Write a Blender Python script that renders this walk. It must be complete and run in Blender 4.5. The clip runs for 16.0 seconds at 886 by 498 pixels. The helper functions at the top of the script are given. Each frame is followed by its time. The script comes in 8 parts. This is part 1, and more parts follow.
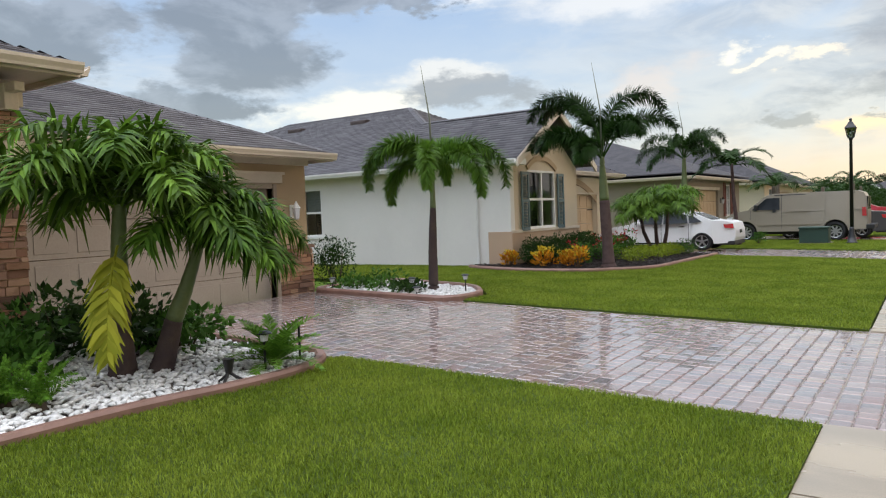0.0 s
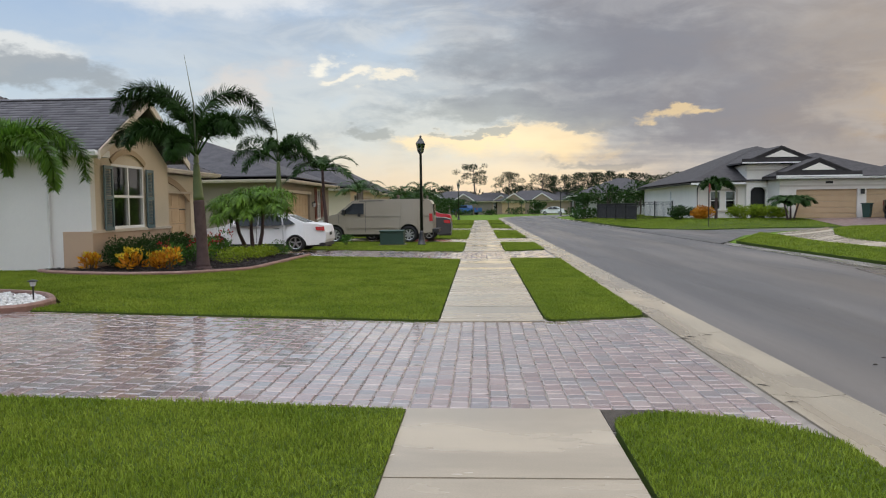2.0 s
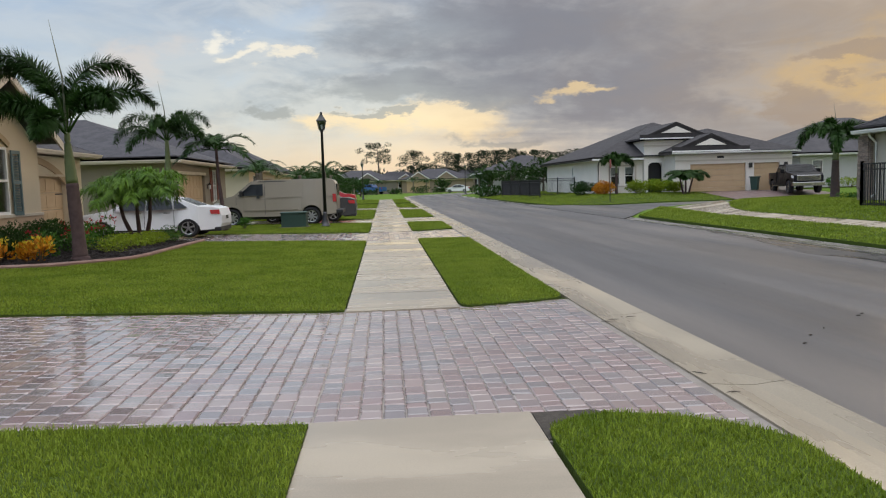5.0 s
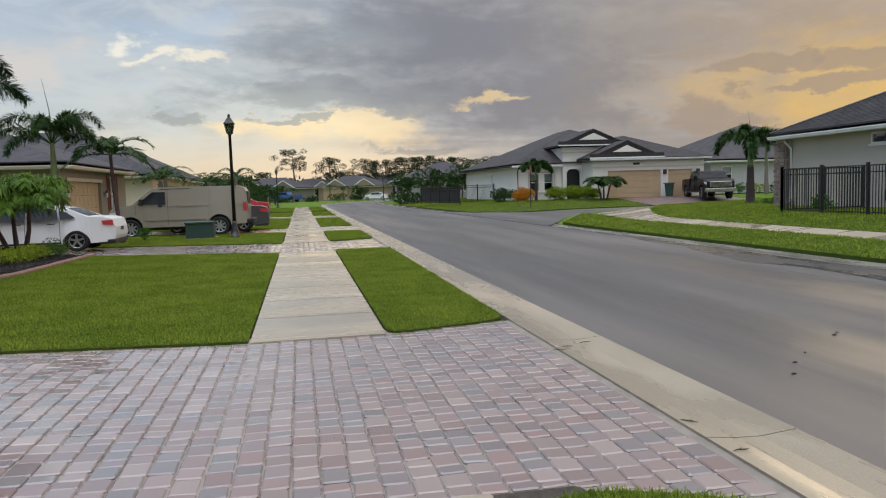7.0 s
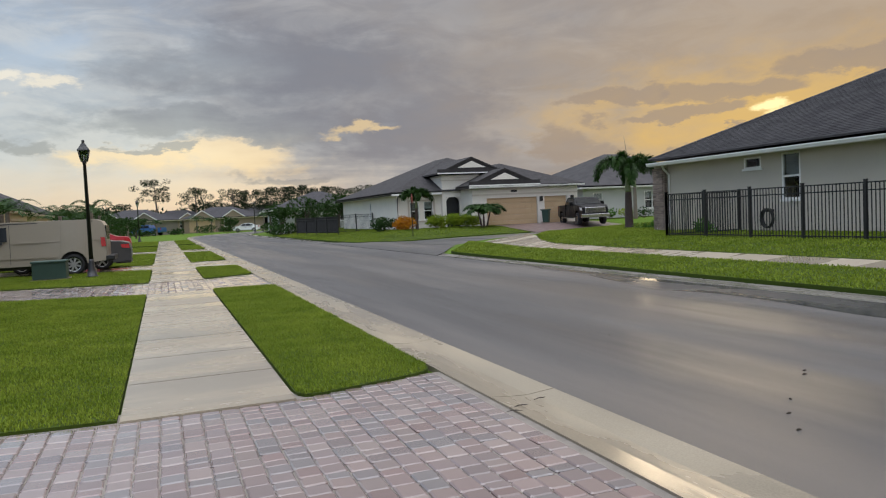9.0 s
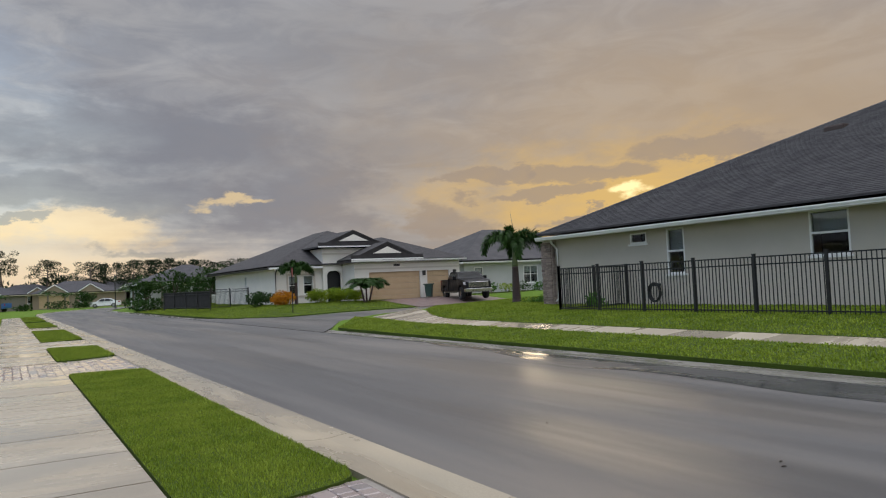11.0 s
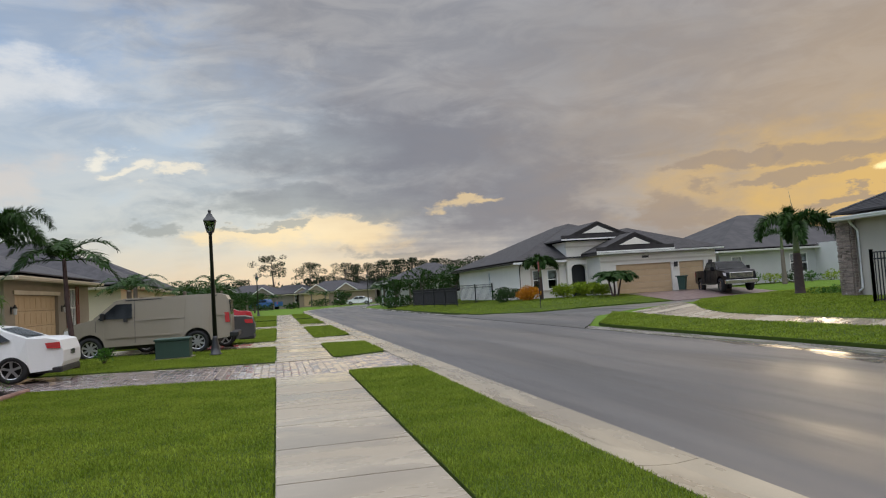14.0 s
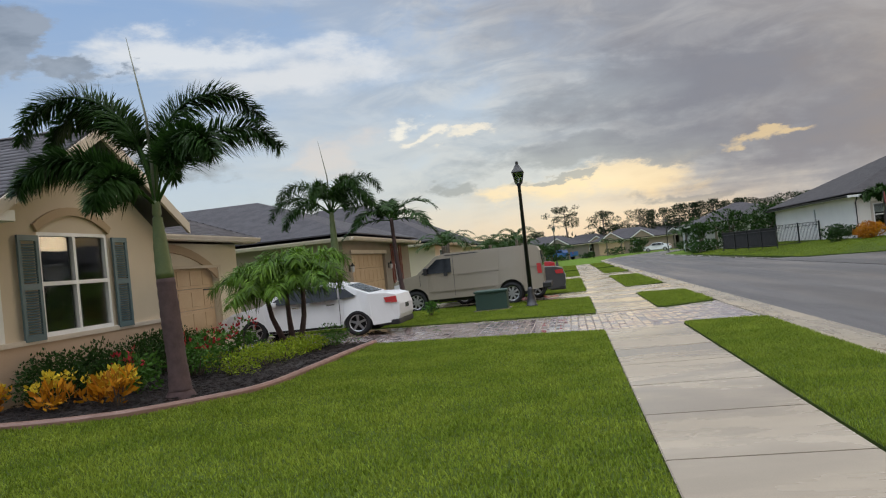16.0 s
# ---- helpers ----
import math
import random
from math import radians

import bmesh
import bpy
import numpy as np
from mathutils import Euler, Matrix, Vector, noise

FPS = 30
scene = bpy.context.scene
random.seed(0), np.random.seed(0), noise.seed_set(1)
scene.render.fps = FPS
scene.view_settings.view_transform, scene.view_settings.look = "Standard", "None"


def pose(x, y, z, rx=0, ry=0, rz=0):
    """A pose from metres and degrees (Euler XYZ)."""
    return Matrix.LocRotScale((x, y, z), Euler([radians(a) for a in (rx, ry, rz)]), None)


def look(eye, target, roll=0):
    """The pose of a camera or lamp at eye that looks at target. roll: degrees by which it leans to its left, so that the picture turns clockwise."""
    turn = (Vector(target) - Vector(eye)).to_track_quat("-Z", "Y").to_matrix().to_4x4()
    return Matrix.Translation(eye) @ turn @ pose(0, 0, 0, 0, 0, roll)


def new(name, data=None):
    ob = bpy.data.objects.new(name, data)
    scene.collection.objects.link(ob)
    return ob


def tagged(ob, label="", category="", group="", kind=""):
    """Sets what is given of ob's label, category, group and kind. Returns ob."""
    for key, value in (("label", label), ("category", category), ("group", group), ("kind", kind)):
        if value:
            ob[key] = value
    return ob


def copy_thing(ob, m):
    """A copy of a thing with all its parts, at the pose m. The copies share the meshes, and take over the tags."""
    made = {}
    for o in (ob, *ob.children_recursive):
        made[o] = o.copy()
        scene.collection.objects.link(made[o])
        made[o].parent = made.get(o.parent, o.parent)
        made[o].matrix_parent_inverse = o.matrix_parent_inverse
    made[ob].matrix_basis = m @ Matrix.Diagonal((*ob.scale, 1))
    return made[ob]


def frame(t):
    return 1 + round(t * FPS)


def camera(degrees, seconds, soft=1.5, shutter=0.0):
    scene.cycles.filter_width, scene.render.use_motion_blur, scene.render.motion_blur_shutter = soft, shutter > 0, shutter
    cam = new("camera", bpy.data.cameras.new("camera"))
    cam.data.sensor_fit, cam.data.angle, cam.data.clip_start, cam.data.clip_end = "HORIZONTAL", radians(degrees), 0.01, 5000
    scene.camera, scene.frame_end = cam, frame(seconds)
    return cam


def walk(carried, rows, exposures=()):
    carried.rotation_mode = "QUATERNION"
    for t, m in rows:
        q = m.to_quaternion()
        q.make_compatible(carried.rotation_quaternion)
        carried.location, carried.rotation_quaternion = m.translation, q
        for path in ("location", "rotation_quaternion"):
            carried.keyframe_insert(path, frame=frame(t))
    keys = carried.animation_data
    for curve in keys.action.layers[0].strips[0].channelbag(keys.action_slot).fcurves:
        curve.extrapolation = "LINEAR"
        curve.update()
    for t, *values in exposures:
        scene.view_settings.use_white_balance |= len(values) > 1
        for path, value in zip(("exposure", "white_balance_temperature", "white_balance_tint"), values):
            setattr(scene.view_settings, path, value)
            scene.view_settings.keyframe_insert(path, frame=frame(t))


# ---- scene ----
# camera and its walk
cam = camera(62.7, 16.0, soft=1.15)
PATH = [
    (0, (0.189, 0.071, 1.612), (-0.931, 1.726, 1.52), -2.2),
    (0.5, (0.174, 0.116, 1.611), (-0.68, 1.922, 1.513), -2.1),
    (1, (0.132, 0.2, 1.593), (-0.438, 2.114, 1.486), -1.3),
    (1.5, (0.119, 0.205, 1.599), (-0.191, 2.178, 1.488), -0.8),
    (2, (0.111, 0.207, 1.594), (0.01, 2.202, 1.479), -0.7),
    (2.5, (0.119, 0.216, 1.588), (0.158, 2.211, 1.46), -0.8),
    (3, (0.11, 0.239, 1.583), (0.213, 2.231, 1.436), -1.3),
    (3.5, (0.128, 0.382, 1.569), (0.24, 2.371, 1.395), -1.9),
    (6, (0.051, 1.589, 1.596), (0.298, 3.566, 1.42), -1.2),
    (6.5, (0.105, 1.949, 1.576), (0.422, 3.916, 1.406), -1.3),
    (7, (0.138, 2.342, 1.572), (0.517, 4.299, 1.408), -1.8),
    (7.5, (0.08, 2.65, 1.584), (0.531, 4.592, 1.427), -2.2),
    (8, (0.062, 3.008, 1.566), (0.585, 4.933, 1.422), -2.6),
    (8.5, (0.006, 3.334, 1.574), (0.616, 5.235, 1.449), -2.8),
    (9, (-0.027, 3.696, 1.608), (0.688, 5.561, 1.509), -2.7),
    (9.5, (0.01, 4.033, 1.62), (0.826, 5.858, 1.571), -2.7),
    (10, (-0.067, 4.308, 1.634), (0.844, 6.088, 1.64), -2.4),
    (12.5, (-0.064, 5.763, 1.594), (1.014, 7.441, 1.74), -3.6),
    (13, (-0.089, 6.041, 1.612), (0.899, 7.773, 1.753), -3.8),
    (13.5, (-0.258, 6.377, 1.595), (0.471, 8.235, 1.724), -3.9),
    (14, (-0.367, 6.654, 1.594), (0.084, 8.599, 1.706), -3.7),
    (14.5, (-0.497, 6.926, 1.582), (-0.273, 8.911, 1.677), -4.3),
    (15, (-0.616, 7.141, 1.597), (-0.615, 9.14, 1.68), -5.3),
    (15.5, (-0.756, 7.381, 1.619), (-0.944, 9.37, 1.691), -6.1),
    (16, (-0.985, 7.651, 1.614), (-1.324, 9.622, 1.656), -6.1),
]
walk(cam, [(t, look(eye, target, roll)) for t, eye, target, roll in PATH],
     [(0.0, 0.42), (1.0, 0.24), (1.5, 0.2), (3.5, 0.14), (7.0, 0.05), (9.0, 0.02), (12.5, 0.0), (14.5, 0.05), (16.0, 0.1)])

# ---- world and light ----
SUN_WAY = Vector((0.72, 0.687, 0.115)).normalized()
world = bpy.data.worlds.new("evening_sky")
scene.world = world
world.use_nodes = True


class Nodes:
    """Short hand for a node tree."""

    def __init__(self, tree):
        self.tree = tree
        tree.nodes.clear()

    def add(self, kind, **settings):
        n = self.tree.nodes.new(kind)
        for key, value in settings.items():
            if key.startswith("in_"):
                n.inputs[int(key[3:])].default_value = value
            else:
                setattr(n, key, value)
        return n

    def link(self, a, b):
        self.tree.links.new(a, b)

    def put(self, socket, value):
        if hasattr(value, "is_output"):
            self.link(value, socket)
        else:
            socket.default_value = value

    def math(self, op, a, b=0.0, c=0.0, clamp=False):
        n = self.add("ShaderNodeMath", operation=op, use_clamp=clamp)
        for s, v in zip(n.inputs, (a, b, c)):
            self.put(s, v)
        return n.outputs[0]

    def ramp(self, value, lo, hi, a=0.0, b=1.0, smooth=True):
        n = self.add("ShaderNodeMapRange", interpolation_type="SMOOTHSTEP" if smooth else "LINEAR")
        for s, v in zip(n.inputs, (value, lo, hi, a, b)):
            self.put(s, v)
        return n.outputs[0]

    def mix(self, fac, a, b, blend="MIX"):
        n = self.add("ShaderNodeMix", data_type="RGBA", blend_type=blend)
        self.put(n.inputs[0], fac)
        self.put(n.inputs[6], a)
        self.put(n.inputs[7], b)
        return n.outputs[2]

    def noise(self, vec, scale, detail=4.0, rough=0.55, distortion=0.0):
        n = self.add("ShaderNodeTexNoise")
        if vec is not None:
            self.link(vec, n.inputs["Vector"])
        n.inputs["Scale"].default_value, n.inputs["Detail"].default_value = scale, detail
        n.inputs["Roughness"].default_value, n.inputs["Distortion"].default_value = rough, distortion
        return n.outputs["Fac"]

    def scaled(self, vec, sx, sy, sz, ox=0.0, oy=0.0, oz=0.0):
        n = self.add("ShaderNodeMapping")
        self.link(vec, n.inputs["Vector"])
        n.inputs["Scale"].default_value = (sx, sy, sz)
        n.inputs["Location"].default_value = (ox, oy, oz)
        return n.outputs[0]


def rgb(r, g, b):
    return (r, g, b, 1.0)


def build_sky():
    """Evening rain clouds: a grey deck, open blue to the left, heaped clouds, and the hidden sun low on the right."""
    k = Nodes(world.node_tree)
    way = k.add("ShaderNodeTexCoord").outputs["Generated"]
    sky = k.add("ShaderNodeTexSky", sky_type="NISHITA", sun_disc=False, sun_elevation=radians(6.0),
                sun_rotation=math.atan2(SUN_WAY.x, SUN_WAY.y), air_density=1.0, dust_density=1.0)
    sep = k.add("ShaderNodeSeparateXYZ")
    k.link(way, sep.inputs[0])
    x, y, z = sep.outputs
    turn = k.math("MULTIPLY", k.math("ARCTAN2", x, y), 180 / math.pi)
    rise = k.math("MULTIPLY", k.math("ARCSINE", z), 180 / math.pi)
    up = k.math("MAXIMUM", z, 0.0)
    d = k.math("ADD", up, 0.12)
    deck = k.add("ShaderNodeCombineXYZ")
    k.link(k.math("DIVIDE", x, d), deck.inputs[0])
    k.link(k.math("DIVIDE", y, d), deck.inputs[1])
    deck = deck.outputs[0]
    broad = k.noise(k.scaled(deck, 0.5, 0.8, 1, 3.1, 1.7), 1.0, 5.0, 0.55, 0.5)
    streak = k.noise(k.scaled(way, 2.0, 2.0, 8.0, 0.4, 0.2), 1.7, 7.0, 0.60, 0.6)
    puff = k.noise(k.scaled(way, 3.0, 3.0, 6.0, 2.0, 5.0), 2.2, 9.0, 0.58, 0.35)
    wisp = k.noise(k.scaled(way, 2.0, 2.0, 7.0, 7.0, 3.0), 4.0, 6.0, 0.6, 0.8)

    # the shapes of clouds: places of the sky pushed about at three scales
    push = k.add("ShaderNodeTexNoise")
    k.link(k.scaled(way, 1.0, 1.0, 2.2, 3.3, 1.2), push.inputs["Vector"])
    push.inputs["Scale"].default_value, push.inputs["Detail"].default_value, push.inputs["Roughness"].default_value = 8.0, 9.0, 0.62
    split = k.add("ShaderNodeSeparateColor")
    k.link(push.outputs["Color"], split.inputs[0])
    px, py = split.outputs[0], split.outputs[1]
    turn = k.math("ADD", turn, k.math("MULTIPLY", k.math("SUBTRACT", px, 0.5), 17.0))
    rise = k.math("ADD", rise, k.math("MULTIPLY", k.math("SUBTRACT", py, 0.5), 5.5))

    def blob(a, e, ra, re, soft=0.55, ragged=0.8):
        """1 inside an oval of the sky at turn a and rise e, with a ragged edge."""
        da = k.math("DIVIDE", k.math("SUBTRACT", turn, a), ra)
        de = k.math("DIVIDE", k.math("SUBTRACT", rise, e), re)
        r = k.math("SQRT", k.math("ADD", k.math("MULTIPLY", da, da), k.math("MULTIPLY", de, de)))
        r = k.math("ADD", r, k.math("MULTIPLY", k.math("SUBTRACT", k.math("ADD", k.math("MULTIPLY", puff, 0.6), k.math("MULTIPLY", wisp, 0.4)), 0.5), ragged * 3.0))
        return k.ramp(r, 1.0 + soft * 0.4, 1.0 - soft * 0.6)

    both = lambda a, b: k.math("MULTIPLY", a, b)
    # open sky with thin bright veils
    colour = k.mix(k.ramp(rise, 3.0, 24.0), rgb(0.50, 0.57, 0.66), rgb(0.23, 0.36, 0.61))
    colour = k.mix(k.ramp(streak, 0.46, 0.66, 0.0, 0.6), colour, rgb(0.56, 0.59, 0.64))
    # bright cloud between the blue and the rain
    veil = both(k.ramp(turn, -34.0, -4.0, 0.0, 0.9), k.ramp(puff, 0.36, 0.56, 0.3, 1.0))
    colour = k.mix(veil, colour, k.mix(k.ramp(wisp, 0.36, 0.64), rgb(0.36, 0.39, 0.46), rgb(0.55, 0.55, 0.565)))
    # the closed grey deck overhead and ahead
    shut = k.ramp(k.math("ADD", turn, k.math("ADD", k.math("MULTIPLY", broad, 26.0), k.math("MULTIPLY", rise, 0.9))), 14.0, 36.0)
    grey = k.mix(k.ramp(wisp, 0.34, 0.66), rgb(0.335, 0.345, 0.385), rgb(0.445, 0.445, 0.465))
    grey = k.mix(k.ramp(broad, 0.40, 0.66, 0.0, 0.6), grey, rgb(0.30, 0.305, 0.335))
    grey = k.mix(k.ramp(puff, 0.52, 0.66, 0.0, 0.4), grey, rgb(0.29, 0.30, 0.34))
    grey = k.mix(both(k.ramp(turn, 16.0, 62.0), k.ramp(rise, 26.0, 5.0, 0.15, 0.6)), grey, rgb(0.53, 0.40, 0.28))
    colour = k.mix(shut, colour, grey)
    # pale evening light along the horizon
    low = both(k.ramp(rise, 6.5, 1.5), both(k.ramp(turn, -30.0, 0.0, 0.12, 0.85), k.ramp(turn, 20.0, 8.0)))
    colour = k.mix(low, colour, rgb(0.74, 0.60, 0.47))
    # small lit clouds
    for a, e, ra, re, c in ((-13.2, 10.9, 1.6, 0.7, (0.92, 0.84, 0.72)), (-9.4, 10.1, 1.7, 0.4, (0.90, 0.80, 0.66)), (-6.4, 9.7, 1.6, 0.4, (0.88, 0.77, 0.62)), (-27.0, 17.2, 7.5, 1.3, (0.78, 0.78, 0.79)), (-19.0, 15.5, 7.0, 1.6, (0.74, 0.73, 0.74)), (-17.0, 9.0, 3.2, 2.0, (0.64, 0.57, 0.55)), (-40.5, 8.0, 5.5, 1.7, (0.92, 0.86, 0.74)), (-33.5, 10.5, 3.5, 1.0, (0.74, 0.72, 0.70))):
        colour = k.mix(k.math("MULTIPLY", blob(a, e, ra, re, 1.0, 0.9), 0.85), colour, rgb(*c))
    # light under the long bank, then grey banks over it
    for a, e, ra, re in ((4.5, 4.9, 6.5, 1.3), (-2.5, 5.2, 3.0, 0.7)):
        colour = k.mix(k.math("MULTIPLY", blob(a, e, ra, re, 1.0, 1.0), 0.85), colour, rgb(0.90, 0.68, 0.42))
    for a, e, ra, re in ((2.8, 7.4, 9.5, 1.15), (-6.0, 6.0, 1.6, 0.6), (-1.0, 5.6, 2.2, 0.3), (6.5, 6.4, 5.0, 0.7), (9.0, 11.5, 12.0, 2.6), (20.0, 7.2, 6.0, 3.6), (-31.5, 9.4, 4.5, 1.0), (10.0, 3.4, 4.0, 0.5)):
        colour = k.mix(k.math("MULTIPLY", blob(a, e, ra, re, 0.7, 0.7), 0.85), colour, rgb(0.26, 0.27, 0.315))
    # the gap where the sun's light comes through
    colour = k.mix(k.math("MULTIPLY", blob(14.9, 7.0, 2.5, 0.30, 1.2, 0.7), 0.8), colour, rgb(0.92, 0.70, 0.40))
    # round the hidden sun
    glow = blob(48.0, 7.0, 24.0, 13.0, 2.0, 0.3)
    colour = k.mix(k.math("MULTIPLY", glow, 0.45), colour, rgb(0.70, 0.46, 0.20))
    glow = blob(46.0, 5.8, 12.5, 3.8, 1.4, 0.7)
    colour = k.mix(k.math("MULTIPLY", glow, 0.8), colour, rgb(0.93, 0.60, 0.19))
    for a, e, ra, re in ((43.5, 7.9, 5.0, 0.9), (52.5, 9.2, 6.5, 0.8), (38.5, 6.5, 4.0, 0.5), (35.0, 8.2, 3.0, 0.6), (31.5, 4.2, 4.0, 1.4), (41.0, 4.6, 3.5, 0.35)):
        colour = k.mix(k.math("MULTIPLY", blob(a, e, ra, re, 0.5, 0.8), 0.75), colour, rgb(0.43, 0.34, 0.27))
    core = blob(46.0, 6.0, 2.5, 0.6, 0.8, 0.5)
    colour = k.mix(core, colour, rgb(1.5, 1.2, 0.6))
    # dark heaped clouds on the open side
    for a, e, ra, re in ((-48.5, 14.6, 7.2, 4.3), (-61.5, 13.2, 6.0, 3.0), (-52.2, 9.0, 5.6, 1.6), (-36.0, 16.4, 3.0, 1.0), (-40.5, 18.0, 3.0, 2.4)):
        colour = k.mix(k.math("MULTIPLY", blob(a, e, ra, re, 0.4, 0.55), 0.92), colour, k.mix(k.ramp(puff, 0.42, 0.60), rgb(0.17, 0.19, 0.245), rgb(0.29, 0.32, 0.39)))
    # below the horizon
    colour = k.mix(k.ramp(z, -0.01, -0.15), colour, rgb(0.10, 0.11, 0.09))
    # a rain sky is brightest overhead
    bright = k.math("ADD", k.ramp(rise, 30.0, 75.0, 0.0, ZENITH), k.ramp(y, -0.15, -0.8, 0.0, BEHIND))
    colour_hi = k.mix(0.0, rgb(0.60, 0.62, 0.66), rgb(0.60, 0.62, 0.66))
    a = k.add("ShaderNodeBackground")
    k.link(sky.outputs[0], a.inputs[0])
    k.link(k.math("MULTIPLY", k.math("SUBTRACT", 1.0, shut), 0.05), a.inputs[1])  # seen only where the deck is open
    b = k.add("ShaderNodeBackground")
    k.link(colour, b.inputs[0])
    b.inputs[1].default_value = 0.85
    c = k.add("ShaderNodeBackground")
    k.link(colour_hi, c.inputs[0])
    k.link(bright, c.inputs[1])
    s1, s2 = k.add("ShaderNodeAddShader"), k.add("ShaderNodeAddShader")
    k.link(a.outputs[0], s1.inputs[0])
    k.link(b.outputs[0], s1.inputs[1])
    k.link(s1.outputs[0], s2.inputs[0])
    k.link(c.outputs[0], s2.inputs[1])
    k.link(s2.outputs[0], k.add("ShaderNodeOutputWorld").inputs[0])


ZENITH, BEHIND = 4.6, 0.6
build_sky()
sun = new("sun", bpy.data.lights.new("sun", "SUN"))
sun.data.energy, sun.data.angle, sun.data.color = 0.5, radians(20), (1.0, 0.78, 0.52)
sun.matrix_world = look(tuple(SUN_WAY * 60), (0, 0, 0))

# ---- materials ----
MATS = {}


def surface(name, base, second=None, scale=3.0, rough=0.7, rough2=None, fine=60.0, bump=0.15, depth=0.01, metal=0.0,
            island=0.0, per_object=0.0, spec=0.5, stain=0.35, coat=0.0, grey=None):
    """A surface with grain and stains at two scales; island/per_object: how much pieces differ in brightness."""
    if name in MATS:
        return MATS[name]
    m = MATS[name] = bpy.data.materials.new(name)
    m.use_nodes = True
    k = Nodes(m.node_tree)
    co = k.add("ShaderNodeTexCoord").outputs["Object"]
    broad = k.noise(co, scale, 5.0, 0.6)
    grain = k.noise(co, fine, 3.0, 0.6)
    second = second or tuple(c * 0.78 for c in base)
    colour = k.mix(k.ramp(broad, 0.35, 0.7, 0.0, stain * 2), rgb(*base), rgb(*second))
    colour = k.mix(k.ramp(grain, 0.3, 0.75, 0.0, 0.35), colour, rgb(*(c * 0.72 for c in base)))
    if island or per_object:
        rnd = k.add("ShaderNodeNewGeometry").outputs["Random Per Island"] if island else k.add("ShaderNodeObjectInfo").outputs["Random"]
        amount = island or per_object
        if grey:
            pick = k.add("ShaderNodeValToRGB")
            pick.color_ramp.interpolation = "CONSTANT"
            els = pick.color_ramp.elements
            while len(els) < len(grey):
                els.new(0.5)
            for i, c in enumerate(grey):
                els[i].position, els[i].color = i / len(grey), rgb(*c)
            k.link(rnd, pick.inputs[0])
            colour = k.mix(0.75, colour, pick.outputs[0])
        swing = k.ramp(k.math("FRACT", k.math("MULTIPLY", rnd, 7.31)), 0.0, 1.0, 1.0 - amount, 1.0 + amount, False)
        tone = k.add("ShaderNodeHueSaturation")
        k.link(colour, tone.inputs["Color"])
        k.link(swing, tone.inputs["Value"])
        colour = tone.outputs[0]
    s = k.add("ShaderNodeBsdfPrincipled")
    k.link(colour, s.inputs["Base Color"])
    if rough2 is None:
        rough2 = min(1.0, rough + 0.12)
    k.link(k.ramp(broad, 0.35, 0.65, rough, rough2), s.inputs["Roughness"])
    s.inputs["Metallic"].default_value = metal
    s.inputs["Specular IOR Level"].default_value = spec
    s.inputs["Coat Weight"].default_value = coat
    s.inputs["Coat Roughness"].default_value = 0.06
    if bump:
        b = k.add("ShaderNodeBump")
        b.inputs["Strength"].default_value, b.inputs["Distance"].default_value = bump, depth
        k.link(grain, b.inputs["Height"])
        k.link(b.outputs[0], s.inputs["Normal"])
    k.link(s.outputs[0], k.add("ShaderNodeOutputMaterial").inputs[0])
    return m


def leafy(name, base, tip, island=0.25, rough=0.45, through_light=0.25):
    """Leaves: a little light comes through, and pieces differ."""
    if name in MATS:
        return MATS[name]
    m = MATS[name] = bpy.data.materials.new(name)
    m.use_nodes = True
    k = Nodes(m.node_tree)
    co = k.add("ShaderNodeTexCoord").outputs["Object"]
    rnd = k.add("ShaderNodeNewGeometry").outputs["Random Per Island"]
    broad = k.noise(co, 1.3, 3.0)
    colour = k.mix(k.math("MULTIPLY", k.math("ADD", rnd, k.ramp(broad, 0.3, 0.7)), 0.5), rgb(*base), rgb(*tip))
    tone = k.add("ShaderNodeHueSaturation")
    k.link(colour, tone.inputs["Color"])
    k.link(k.ramp(k.math("FRACT", k.math("MULTIPLY", rnd, 9.7)), 0, 1, 1 - island, 1 + island, False), tone.inputs["Value"])
    s = k.add("ShaderNodeBsdfPrincipled")
    k.link(tone.outputs[0], s.inputs["Base Color"])
    s.inputs["Roughness"].default_value = rough + 0.08
    s.inputs["Specular IOR Level"].default_value = 0.12
    tr = k.add("ShaderNodeBsdfTranslucent")
    k.link(tone.outputs[0], tr.inputs[0])
    mixed = k.add("ShaderNodeMixShader", in_0=through_light)
    k.link(s.outputs[0], mixed.inputs[1])
    k.link(tr.outputs[0], mixed.inputs[2])
    k.link(mixed.outputs[0], k.add("ShaderNodeOutputMaterial").inputs[0])
    return m


